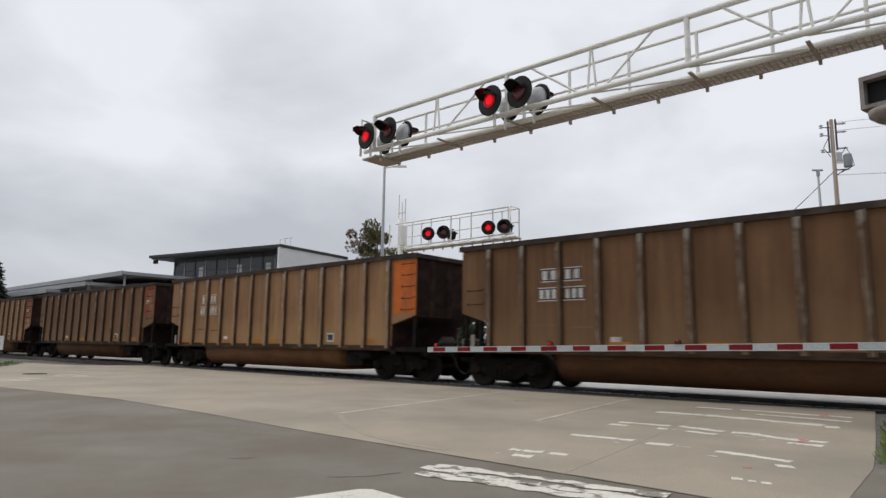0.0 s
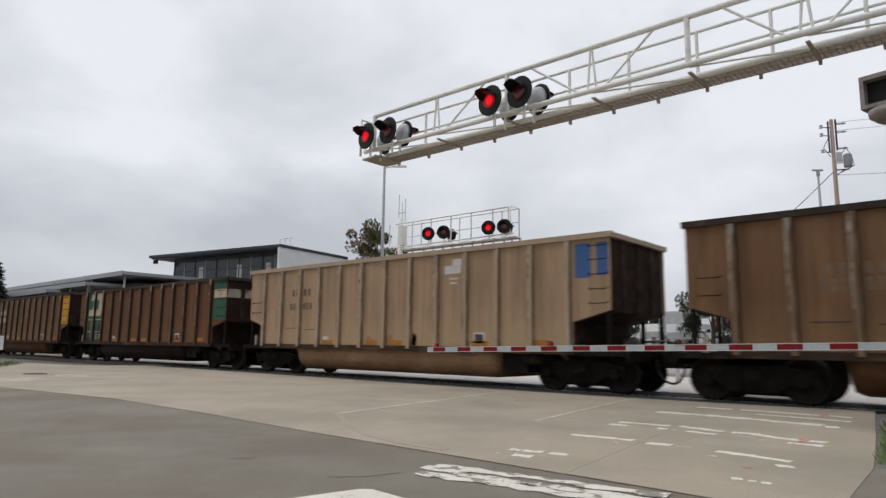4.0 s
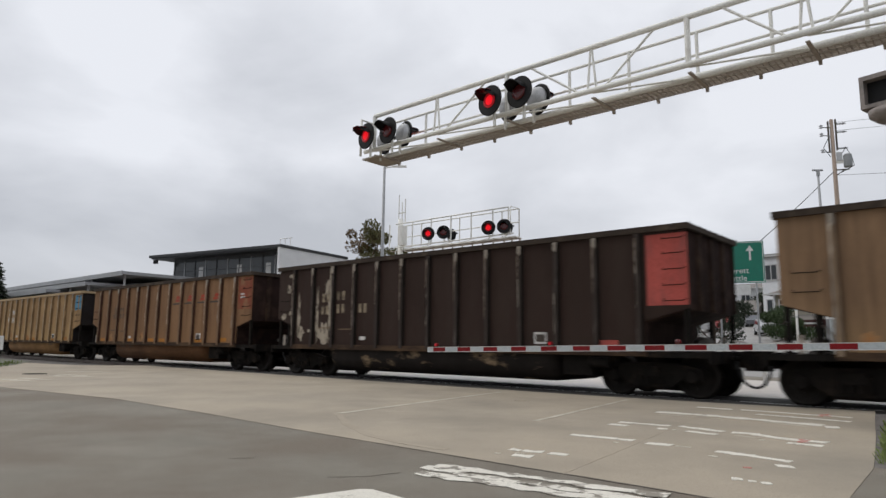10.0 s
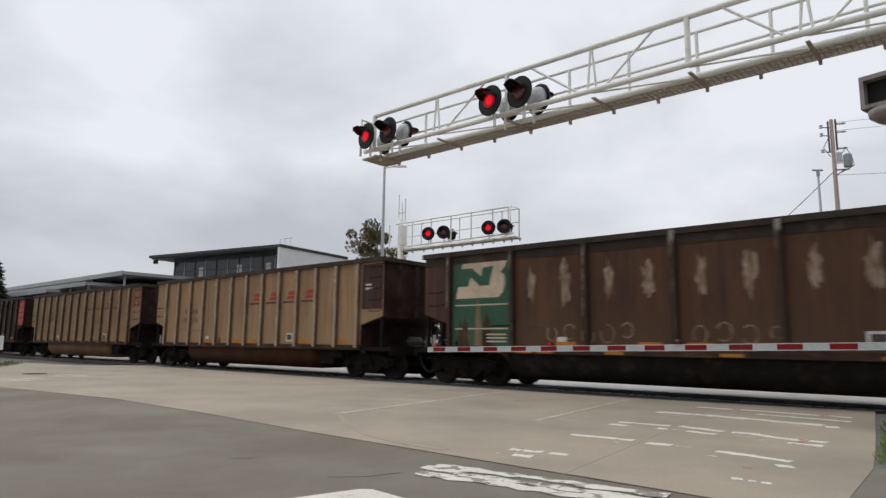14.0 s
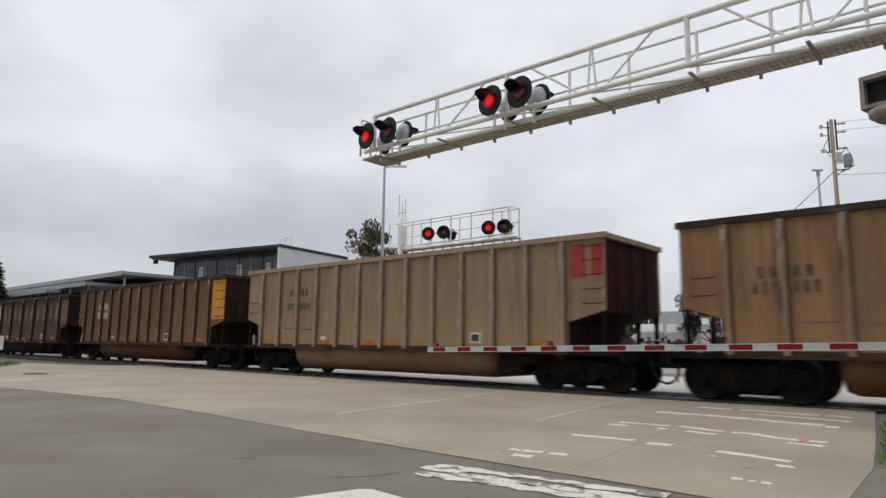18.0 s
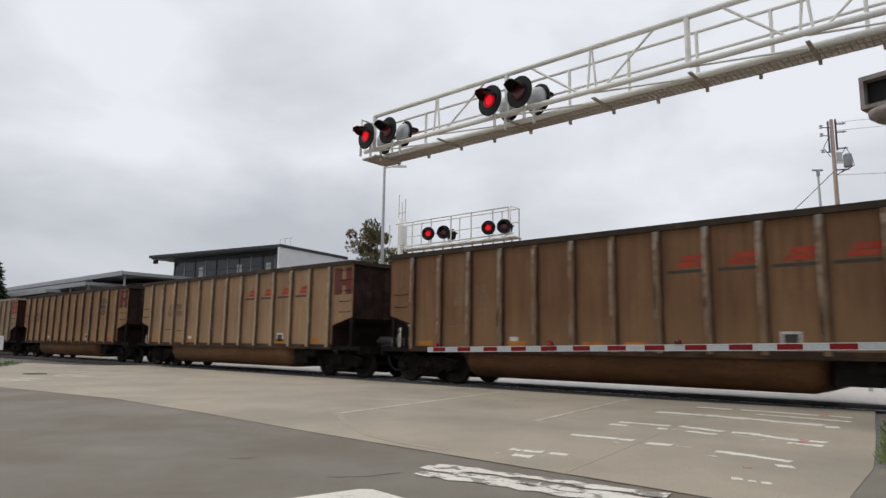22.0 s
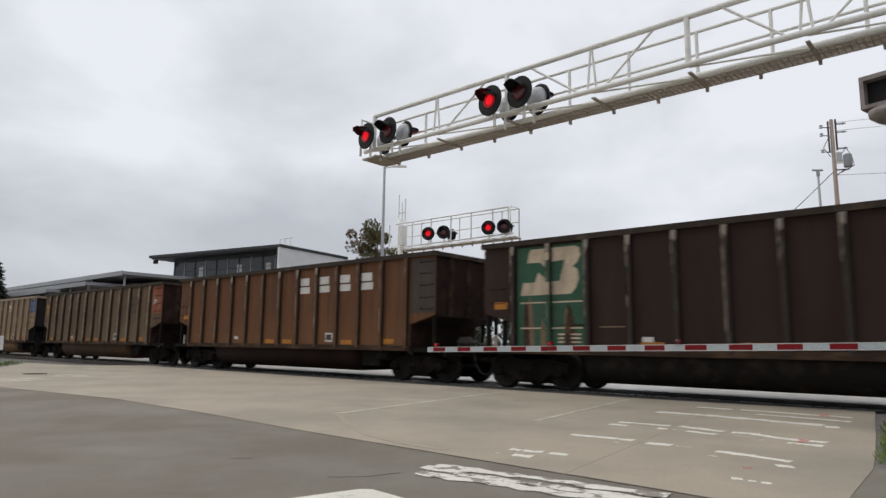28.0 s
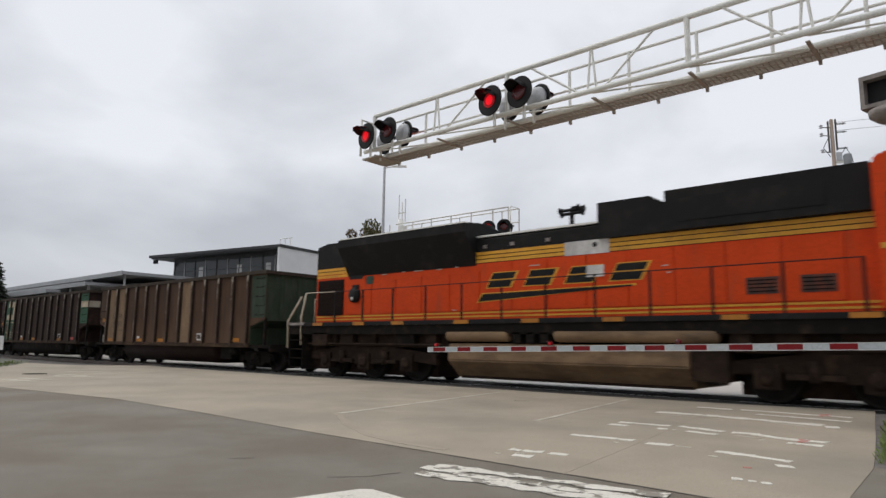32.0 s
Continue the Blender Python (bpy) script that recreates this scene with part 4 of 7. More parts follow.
        way = [(cx + math.cos(i / n * turns * 6.283 + j) * rx * (.55 + .45 * i / n) + .06 * i / n, cz + math.sin(i / n * turns * 6.283 + j) * rz * (1.1 - .4 * i / n) - .05 * i / n) for i in range(n + 1)]
        for i, ((xa, za), (xb, zb)) in enumerate(zip(way, way[1:])):
            w = .016 + .010 * math.sin(i * .7 + j)
            prism(bm, [(xa - w, za - w), (xb + w, zb - w), (xb + w, zb + w), (xa - w, za + w)], -1.523 - .00005 * i, -1.519, "y")
        part("scrawl_mark", bm, PAINT["yellow"], car, "loose yellow sprayed loop")
    if setup.get("scrawl"):                     # faint looped scrawl along the lower bays
        rnd = random.Random(3)
        for i in range(9):
            cx, cz, rr = 5.0 + i * .48 + (1.1 if i > 4 else 0), 1.38 + rnd.uniform(-.05, .08), rnd.uniform(.14, .22)
            bm = bmesh.new()
            a0 = rnd.uniform(0, 6)
            for j in range(14):
                p = [(cx + math.cos(a) * q * .8, cz + math.sin(a) * q) for a, q in ((a0 + j * .36, rr), (a0 + j * .36 + .36, rr), (a0 + j * .36 + .36, rr - .03), (a0 + j * .36, rr - .03))]
                prism(bm, p, -1.523, -1.519, "y")
            part("scrawl_mark", bm, PAINT["chalk"], car, "faint pale paint loop")
    return car


B, P = BODY, PAINT
L_TAN = "dusty tan coal gondola with steel side posts, coupled in the train"
CARS = {
    -4: (B["brown"], "dusty brown coal gondola coupled in the train", dict(marks="ink")),
    -3: (B["tan"], L_TAN, dict(marks="ink", panel=("patch", P["smear"]))),
    -2: (B["brown"], "dusty brown coal gondola with a rust-red end", dict(marks="ink", panel=("patch", P["smear"]))),
    -1: (B["tan"], "dusty tan coal gondola with an orange end panel", dict(marks="white", mkw=dict(rows=((2.64, .24), (2.18, .24)), plate="frame"), panel=("full", P["orange"]))),
    0: (B["brown"], "dusty brown coal gondola with a yellow end panel", dict(marks="white", mkw=dict(rows=((2.66, .22), (2.20, .22)), plate="dark"), panel=("full", P["yellow"]), worn=.9)),
    1: (B["russet"], "russet-brown coal gondola with a green herald panel and banded end", dict(herald=True, drop=.09, end_band=True, panel=("banded", P["green"]), tub=B["dark"])),
    2: (B["pale"], "pale grey-tan coal gondola with blue end stripes", dict(marks="ink", mkw=dict(rows=((2.65, .23), (2.18, .23))), panel=("bars", P["blue"]), worn=.35, bays=((10.34, 10.92, 3.00, 3.22, "white"), (10.62, 10.95, 3.22, 3.40, "white"), (10.52, 10.82, 2.84, 2.88, "white"), (10.56, 10.78, 2.72, 2.76, "white")))),
    3: (B["rusty"], "rust-brown coal gondola with faint red lettering blocks", dict(letters=P["smear"], marks="brown", panel=("h", P["smear"]))),
    4: (B["gold"], "golden-tan coal gondola with light blue end stripes", dict(marks="white", mkw=dict(rows=((2.64, .23), (2.17, .25)), plate="frame"), end=M_ENDBLUE, panel=("bars", P["sky"]))),
    5: (B["buff"], "dusty buff coal gondola with red lettering and maroon end", dict(letters=P["letter"], marks="ink", panel=("patch", P["smear"]))),
    6: (B["dark"], "very dark coal gondola with flaked pale patches and red end", dict(panel=("full", P["coral"]), tub="flaked", amber=False, box_at=11.5,
        patches=((2.96, 3.10, 1.05, 2.95, "flaked"), (3.05, 3.70, 1.02, 1.75, "flaked"), (3.58, 3.78, 1.1, 3.45, "flaked"), (3.42, 3.66, 2.55, 3.1, "flaked"), (1.95, 2.12, 1.2, 2.7, "flaked"), (1.30, 1.55, 2.75, 3.05, "flaked"), (1.95, 2.35, 1.15, 1.65, "flaked"),
                 (1.05, 1.35, 1.85, 2.1, "flaked"), (1.45, 1.62, 2.0, 2.15, "flaked"), (2.55, 2.75, 1.4, 1.55, "flaked"), (1.4, 1.6, 3.3, 3.42, "flaked")),
        numerals=((3.28, 2.40, 2), (4.02, 2.44, 2), (3.24, 2.00, 2), (4.02, 2.03, 2), (5.06, 2.02, 2)))),
    7: (B["drab"], "drab grey-tan coal gondola with red lettering and red end stripes", dict(letters=P["smear"], marks="ink", panel=("h", P["smear"]))),
    8: (B["sand"], "dusty tan coal gondola with bold red lettering and maroon end", dict(letters=P["letter"], lkw=dict(x0=8.38, z=2.56, h=.29, w=.54), marks="ink", mkw=dict(rows=((2.19, .20), (1.84, .20))), panel=("patch", P["oxblood"]), tub=B["cocoa"], worn=.95)),
    9: (B["cocoa"], "dark russet coal gondola with worn cream and green herald panel", dict(herald=True, wide=True, drop=.10, deep=True, tub=M_UNDER, panel=("full", P["brown"]), sill_marks=True,
        patches=tuple((POST0 + b * 2 * POSTD + f * 2 * POSTD - w / 2, POST0 + b * 2 * POSTD + f * 2 * POSTD + w / 2, z0, z1, "chalk") for b in range(1, 6)
                      for f, w, z0, z1 in ((.27, .22, 2.15, 3.02), (.72, .27, 2.02, 3.08))), scrawl=True)),
    10: (B["brown"], "dusty brown coal gondola, yellow end panel and white post feet", dict(marks="white", mkw=dict(rows=((2.64, .22), (2.20, .22)), plate="frame"), panel=("full", P["yellow"]), white_feet=True, amber=False, chord=M_CHORD)),
    11: (B["grey"], "grey-tan coal gondola with red end stripes", dict(end=M_ENDRED, marks="dark", mkw=dict(rows=((2.65, .23), (2.19, .23))), panel=("bars", P["red"]))),
    12: (B["tan"], "dusty tan coal gondola with a dark ring emblem", dict(ring=True, marks="ink", mkw=dict(post=1), panel=("h", P["maroon"]), amber=False)),
    13: (B["sand"], "dusty tan coal gondola with red lettering and red end stripes", dict(letters=P["letter"], marks="ink", panel=("h", P["maroon"]))),
    14: (B["rusty"], "dusty rust-brown coal gondola with red lettering blocks", dict(letters=P["letter"], marks="brown", panel=("patch", P["smear"]), chord=M_CHORD)),
    15: (B["grey"], "grey-tan coal gondola, white emblem and blue end stripes", dict(marks="ink", mkw=dict(rows=((2.62, .22), (2.18, .22))), end=M_ENDBLUE, panel=("bars", P["blue"]), bays=((10.30, 10.92, 3.02, 3.24, "white"), (10.60, 10.95, 3.24, 3.42, "white"), (10.50, 10.80, 2.88, 2.93, "white"), (10.58, 10.76, 2.76, 2.80, "white")))),
    16: (B["khaki"], "brown-tan coal gondola with ring emblem and yellow scrawl", dict(ring=True, marks="ink", mkw=dict(post=1), panel=("patch", P["smear"]), worn=.9,
        loops=((1.16, 3.02, .13, .09, 2.2), (1.34, 2.84, .17, .10, 3.1), (1.22, 2.62, .14, .12, 2.6), (1.44, 2.46, .19, .09, 3.4), (1.52, 2.32, .12, .07, 2.0)))),
    17: (B["russet"], "russet coal gondola with large white lettering blocks", dict(letters=P["white"], lkw=dict(x0=9.12, z=2.72, h=.52, w=.52, slant=0, bar=False), tub=B["dark"], panel=("full", P["dark"]),
        bays=((14.55, 15.2, 2.85, 3.12, "brown"), (14.5, 14.8, 1.98, 2.3, "orange"), (14.6, 15.1, 2.6, 2.64, "white"), (14.6, 15.0, 2.5, 2.54, "white")))),
    18: (B["dark"], "very dark coal gondola with a green herald panel and banded end", dict(herald=True, panel=("banded", P["green"]), end_band=True, tub=M_UNDER, worn=.9)),
    19: (B["umber"], "dark umber coal gondola with paler replaced side bays and green end", dict(marks="ink", mkw=dict(post=1, rows=((2.12, .25), (1.74, .25))), panel=("full", P["olive"]), end=P["olive"], tub=B["dark"],
        bays=((1.90, 2.75, 1.0, 3.54, "dust"), (2.93, 3.78, 1.0, 3.54, "dust"), (9.18, 9.97, 1.0, 3.54, "dust")))),
}
TRAIN = []
for k in sorted(CARS):
    paint, label, setup = CARS[k]
    TRAIN.append((k * PITCH, gondola(k, paint, label, setup)))

# ---- the pushing locomotive, long hood end first ----
O_PAINT = mat("loco_orange", (0.68, 0.066, 0.006), (0.58, 0.052, 0.006), scale=1.2, fine=20, rough=0.6, bump=0.03, spec=0.2, grime=(0.36, 0.06, 0.02), grime_at=0.68,
              grime_scale=1.8, gstretch=(1.6, 1, .35))
O_BLACK = mat("loco_black", (0.010, 0.010, 0.0105), (0.015, 0.014, 0.0135), scale=1.5, rough=0.6, bump=0.04, grime=(0.028, 0.025, 0.022), grime_scale=2, spec=0.15)
O_YELLOW = mat("loco_yellow", (0.74, 0.37, 0.02), (0.62, 0.29, 0.02), scale=2, rough=0.55, grime=(0.25, 0.12, 0.03), grime_at=0.66)
O_TANK = mat("dusty_tank", (0.250, 0.160, 0.084), (0.180, 0.112, 0.060), scale=1.5, rough=0.8, gstretch=(.6, 1, 2), grime=(0.085, 0.053, 0.031), grime_at=0.56, grime_scale=1.6)
O_GRILLE = mat("dark_grille", (0.022, 0.012, 0.010), (0.014, 0.009, 0.008), scale=6, rough=0.8, spec=0.1)
M_CASE = mat('weathered_case', (0.30, 0.265, 0.245), (0.2, 0.17, 0.155), scale=5, rough=0.6, grime=(0.12, 0.11, 0.1), grime_scale=6)
M_RAILPALE = mat("pale_handrail", (0.55, 0.48, 0.37), (0.46, 0.40, 0.30), scale=4, rough=.6, grime=(0.3, 0.25, 0.18), grime_scale=5)
M_ROOFGREEN = mat("dark_green_plate", (0.03, 0.07, 0.05), rough=.7)
O_TRUCK = mat("dusty_bogie", (0.034, 0.022, 0.016), (0.018, 0.012, 0.010), scale=3, fine=22, rough=0.9, bump=0.2, grime=(0.055, 0.035, 0.022), grime_at=0.62, grime_scale=2.5, spec=0.1)
O_VENT = mat("sooty_vent", (0.20, 0.045, 0.020), (0.10, 0.035, 0.022), scale=6, rough=.8, grime=(0.04, 0.03, 0.025), grime_at=.5, grime_scale=7)
M_SIGNPALE = mat("pale_scuff", (0.55, 0.42, 0.34), rough=.8)
O_GLASS = mat("cab_glass", (0.03, 0.035, 0.04), rough=0.08, bump=0)


def locomotive():
    lo = thing("locomotive", "orange, black and yellow diesel locomotive pushing the coal train", "locomotive")
    HY = 1.02
    part("hood", made(box, 1.40, 17.66, -HY, HY, 1.74, 3.36), O_PAINT, lo, "orange engine hood")
    bm = bmesh.new()
    prism(bm, [(1.40, -HY), (.78, -.55), (.78, .55), (1.40, HY)], 1.74, 3.36, "z")
    part("hood_nose", bm, O_PAINT, lo, "orange bevelled hood end")
    bm = bmesh.new()
    prism(bm, [(1.36, -HY), (.78, -.55), (.78, .55), (1.36, HY)], 3.36, 4.34, "z")
    part("hood_nose", bm, O_BLACK, lo, "black bevelled hood end")
    for i in range(3):
        z = 3.25 + i * .115
        bm = bmesh.new()
        prism(bm, [(1.40, -HY - .012), (.775, -.556), (.80, -.53), (1.42, -HY + .01)], z, z + .090, "z")
        part("stripe", bm, O_YELLOW, lo, "yellow hood stripe")
    # stepped black roof line
    bm = bmesh.new()
    prism(bm, [(-HY, 3.62), (HY, 3.62), (HY, 3.95), (.75, 4.10), (-.75, 4.10), (-HY, 3.95)], 8.2, 12.15, "x")
    part("roof", bm, O_BLACK, lo, "black hood roof with bevelled edge")
    part("roof_rim", made(box, 8.3, 12.1, -1.0, -.80, 4.02, 4.07), M_GALV, lo, "dull metal roof edge")
    bm = bmesh.new()
    prism(bm, [(1.36, 3.36), (3.1, 3.36), (3.1, 4.42), (1.9, 4.44), (1.36, 4.34)], -HY, HY, "y")
    part("end_hood", bm, O_BLACK, lo, "black rounded hood end")
    bm = bmesh.new()   # radiator wings, flaring outwards to the roof
    prism(bm, [(-HY - .014, 3.24), (HY + .014, 3.24), (1.52, 4.14), (1.52, 4.38), (-1.52, 4.38), (-1.52, 4.14)], 3.02, 8.35, "x")
    part("radiator_flare", bm, O_BLACK, lo, "black flared radiator housing")
    bm = bmesh.new()
    for x in (3.4, 5.4, 7.2):
        lathe(bm, [(.85, 4.38), (.85, 4.56), (.6, 4.63)], 18, (x, 0, 0), "z")
    part("roof_fan", bm, O_BLACK, lo, "low round roof fans")
    part("roof_rim", made(box, 3.06, 8.35, -1.53, -1.40, 4.38, 4.415), M_GALV, lo, "dull metal roof edge")
    bm = bmesh.new()
    prism(bm, [(12.1, 3.62), (13.75, 3.62), (13.75, 4.28), (13.4, 4.48), (12.1, 4.48)], -1.12, 1.12, "y")
    part("exhaust_box", bm, O_BLACK, lo, "black dynamic-brake box")
    part("inverter_cabinet", made(box, 13.78, 17.64, -1.20, 1.20, 3.62, 4.52), O_BLACK, lo, "black equipment cabinet behind the cab")
    for x in (8.6, 9.5, 10.6, 12.5, 13.2):
        part("roof_fitting", made(box, x, x + .12, -HY - .02, -HY + .03, 3.70, 3.79), M_CASE, lo, "small pale lifting lug")
    part("cabinet_vent", made(box, 14.1, 16.9, -1.215, -1.19, 3.80, 4.30), O_BLACK, lo, "dark vent grille")
    # yellow bands with dark lines between
    part("band_backing", made(box, 8.2, 17.66, -HY - .004, HY + .004, 3.29, 3.63), O_BLACK, lo, "black line between yellow stripes")
    for i in range(3):
        z = 3.305 + i * .106
        part("stripe", made(box, 8.2, 17.66, -HY - .010, -HY + .01, z, z + .084), O_YELLOW, lo, "yellow hood stripe")
    for i in range(3):
        z = 3.25 + i * .115
        part("stripe", made(box, 1.385, 2.98, -HY - .012, -HY + .01, z, z + .090), O_YELLOW, lo, "yellow hood stripe")
    for z in (1.825, 1.925):
        part("stripe", made(box, 1.40, 17.66, -HY - .010, -HY + .01, z, z + .045), O_YELLOW, lo, "thin yellow sill stripe")
    part("intake_grille", made(box, 1.48, 2.80, -HY - .03, -HY + .01, 1.99, 3.17), O_GRILLE, lo, "dark louvred intake")
    for i in range(9):
        part("louvre", made(box, 1.50, 2.78, -HY - .05, -HY - .02, 2.03 + i * .125, 2.07 + i * .125), O_GRILLE, lo)
    # hood doors: proud sheets with gaps
    for i in range(13):
        x = 3.1 + i * 1.08
        part("hood_door", made(box, x + .03, x + 1.05, -HY - .022, -HY + .01, 2.0, 3.26 if x > 8.2 else 3.05), O_PAINT, lo)
    # the road name as slanted black shapes and a swoosh, the number board as plain blocks
    y0 = -HY - .030
    for i in range(4):
        x = 8.75 + i * 1.2
        sticker(lo, "marking", O_YELLOW, x - .05, x + .80, 2.585, 3.015, "thin yellow edge of the lettering block", slant=.24, lift=.006, y=y0 + .010)
        sticker(lo, "marking", O_BLACK, x, x + .74, 2.61, 2.795, slant=.10, lift=.012, y=y0 + .010)
        sticker(lo, "marking", O_BLACK, x + .12, x + .86, 2.825, 2.99, slant=.09, lift=.012, y=y0 + .010)
    bm = bmesh.new()
    prism(bm, [(8.45, 2.24), (12.9, 2.46), (12.9, 2.49), (8.6, 2.44)], y0 - .004, y0 + .012, "y")
    part("marking", bm, O_BLACK, lo, "black swoosh under the name")
    bm = bmesh.new()
    prism(bm, [(8.40, 2.21), (13.0, 2.47), (13.0, 2.515), (8.56, 2.47)], y0 + .002, y0 + .012, "y")
    part("marking", bm, O_YELLOW, lo, "thin yellow edge of the swoosh")
    sticker(lo, "number_patch", PAINT["white"], 11.15, 12.35, 3.28, 3.62, "white patch on the stripes", lift=.012, y=-HY - .008)
    sticker(lo, "number_patch", PAINT["white"], 11.75, 12.2, 2.72, 3.0, "white patch on the lettering", lift=.02, y=y0 + .008)
    for x in (15.35, 16.35):
        v = part("hood_vent", made(box, x, x + .62, -HY - .032, -HY + .01, 2.16, 2.50), O_VENT, lo, "sooty screened vent")
        for i in range(4):
            part("slat", made(box, x + .04, x + .58, -HY - .040, -HY - .030, 2.20 + i * .075, 2.225 + i * .075), O_GRILLE, v)
    for x, z, w in ((4.6, 3.20, .22), (5.5, 3.23, .10), (6.0, 3.22, .34), (6.9, 3.21, .18), (7.6, 3.23, .12), (10.1, 3.10, .30), (7.5, 2.02, .16), (13.6, 2.86, .14), (13.7, 2.70, .10)):
        sticker(lo, "scuff", M_SIGNPALE, x, x + w, z, z + .03, "pale scuff in the paint", slant=.02, lift=.03, y=-HY)
    for x, z in ((11.98, 3.50),):
        part("smudge", made(lathe, [(.01, -HY - .024), (.06, -HY - .023), (.07, -HY - .018)], 10, (x, 0, z)), O_BLACK, lo, "dark smudge on the patch")
    # horn cluster, antenna
    bm = bmesh.new()
    rod(bm, (10.95, -.3, 4.08), (10.95, -.3, 4.56), .06, 8)
    for dx, z in ((-.36, 4.60), (.36, 4.60), (-.31, 4.50), (.33, 4.51), (.20, 4.65)):
        rod(bm, (10.95, -.3, z), (10.95 + dx * .7, -.3, z), .045, 8)
        rod(bm, (10.95 + dx * .7, -.3, z), (10.95 + dx, -.3, z), .045, 10, .095)
    part("horn", bm, O_BLACK, lo, "black five-chime air horn")
    # walkway, sill, hand rails
    part("walkway", made(box, .55, 22.0, -1.55, 1.55, 1.63, 1.745), O_BLACK, lo, "black walkway deck")
    part("sill", made(box, .55, 22.0, -1.50, 1.50, 1.36, 1.63), M_UNDER, lo)
    part("frame_beam", made(box, .6, 22.0, -.9, .9, .95, 1.40), M_UNDER, lo)
    for i, x in enumerate((1.9, 3.9, 5.6, 8.0, 10.2, 12.4, 15.0, 17.2)):
        part("reflector", made(box, x, x + .5, -1.556, -1.54, 1.635, 1.735), PAINT["amber"], lo, "amber edge reflector")
    for i in range(12):
        x = 2.95 + i * 1.32
        part("stanchion", made(rod, (x, -1.50, 1.745), (x, -1.50, 2.72), .03, 6), O_BLACK, lo)
    part("handrail", made(rod, (2.95, -1.50, 2.72), (17.5, -1.50, 2.72), .013, 6), O_BLACK, lo)
    part("end_rail", made(tube, [(.46, -1.48, .9), (.44, -1.48, 1.82), (1.16, -1.48, 2.62)], .034, 8), M_RAILPALE, lo, "pale bent step handrail")
    part("end_rail", made(tube, [(1.20, -1.48, 1.0), (1.18, -1.48, 1.95), (1.40, -1.48, 2.74)], .034, 8), M_RAILPALE, lo, "pale bent step handrail")
    part("end_rail", made(tube, [(1.40, -1.48, 2.74), (2.95, -1.50, 2.72)], .016, 7), M_RAILPALE, lo, "thin pale end rail")
    part("end_rail", made(tube, [(.5, 1.4, 1.3), (.5, 1.4, 2.35), (.75, 1.4, 2.6), (.75, -.6, 2.6), (.75, -.6, 1.7)], .022, 7), M_RAILPALE, lo, "pale end handrail")
    # end steps and pilot plate
    part("pilot", made(box, .52, .60, -1.45, 1.45, .35, 1.63), O_BLACK, lo, "black pilot plate")
    part("pilot_brace", made(box, .62, 1.9, -.95, .95, .22, 1.36), O_TRUCK, lo, "dark frame behind the pilot plate")
    for z in (.25, .55, .85, 1.15):
        part("step", made(box, .62, 1.35, -1.52, -1.1, z, z + .03), M_UNDER, lo)
    for x in (.62, 1.33):
        part("step_side", made(box, x, x + .03, -1.52, -1.1, .2, 1.4), M_UNDER, lo)
    bm = bmesh.new()
    m_coupler(bm)
    part("coupler", bm, M_UNDER, lo)
    bm = bmesh.new()
    m_hose(bm)
    part("air_hose", bm, M_RUBBER, lo)
    # fuel tank and air reservoirs
    bm = bmesh.new()
    prism(bm, [(-1.02, .22), (1.02, .22), (1.50, .66), (1.50, 1.02), (1.40, 1.12), (-1.40, 1.12), (-1.50, 1.02), (-1.50, .66)], 7.75, 14.30, "x")
    bmesh.ops.bevel(bm, geom=bm.edges[:], offset=.03, segments=2, affect="EDGES")
    part("fuel_tank", bm, O_TANK, lo, "dusty tan fuel tank")
    part("battery_box", made(box, 14.32, 15.05, -1.44, 1.44, .40, 1.12), O_TRUCK, lo, "dark box at the end of the tank")
    part("tank_skid", made(box, 7.9, 14.2, -1.06, -.9, .19, .30), O_TRUCK, lo, "dark strip along the tank's bottom edge")
    # pipes, ducts and brake gear hang between the deck and the bogies
    rnd = random.Random(12)
    for a0, a1 in ((1.6, 7.5), (15.0, 21.2)):
        part("equipment_rack", made(box, a0, a1, -1.18, -.9, .98, 1.38), O_TRUCK, lo, "dark dusty equipment below the deck")
        x = a0 + .1
        while x < a1 - .5:
            w = rnd.uniform(.3, .8)
            z = rnd.uniform(1.0, 1.16)
            part("equipment_box", made(box, x, x + w, -1.42 + rnd.uniform(0, .15), -1.15, z, 1.36), O_TRUCK if rnd.random() < .7 else M_UNDER, lo)
            x += w + rnd.uniform(.1, .5)
        part("brake_pipe", made(rod, (a0, -1.44, 1.06), (a1, -1.44, 1.06), .03, 8), O_TRUCK, lo)
    part("sand_box", made(box, 1.85, 2.6, -1.5, -1.2, 1.0, 1.40), O_TRUCK, lo, "dusty dark box below the step")
    part("door_plate", made(box, 3.02, 3.86, -HY - .030, -HY + .01, 2.0, 3.20), O_PAINT, lo, "orange end access door")
    part("door_arch", made(box, 3.10, 3.75, -HY - .038, -HY, 3.14, 3.26), O_BLACK, lo, "black arch over the access door")
    part("hand_brake", made(lathe, [(.03, -HY - .16), (.24, -HY - .13), (.25, -HY - .04), (.1, -HY)], 20, (3.42, 0, 2.62)), O_BLACK, lo, "dark round hand brake housing")
    part("brake_bracket", made(box, 3.28, 3.58, -HY - .08, -HY, 2.42, 2.95), O_BLACK, lo)
    part("brake_tag", made(lathe, [(.02, -HY - .175), (.06, -HY - .17), (.06, -HY - .15)], 12, (3.38, 0, 2.50)), PAINT["white"], lo, "small white disc")
    part("access_plate", made(box, 3.92, 4.22, -HY - .036, -HY, 2.95, 3.2), M_ROOFGREEN, lo, "small dark green plate")
    part("walkway_end", made(box, .62, 1.42, -1.56, -1.0, 1.66, 1.752), M_CASE, lo, "pale worn end platform edge")
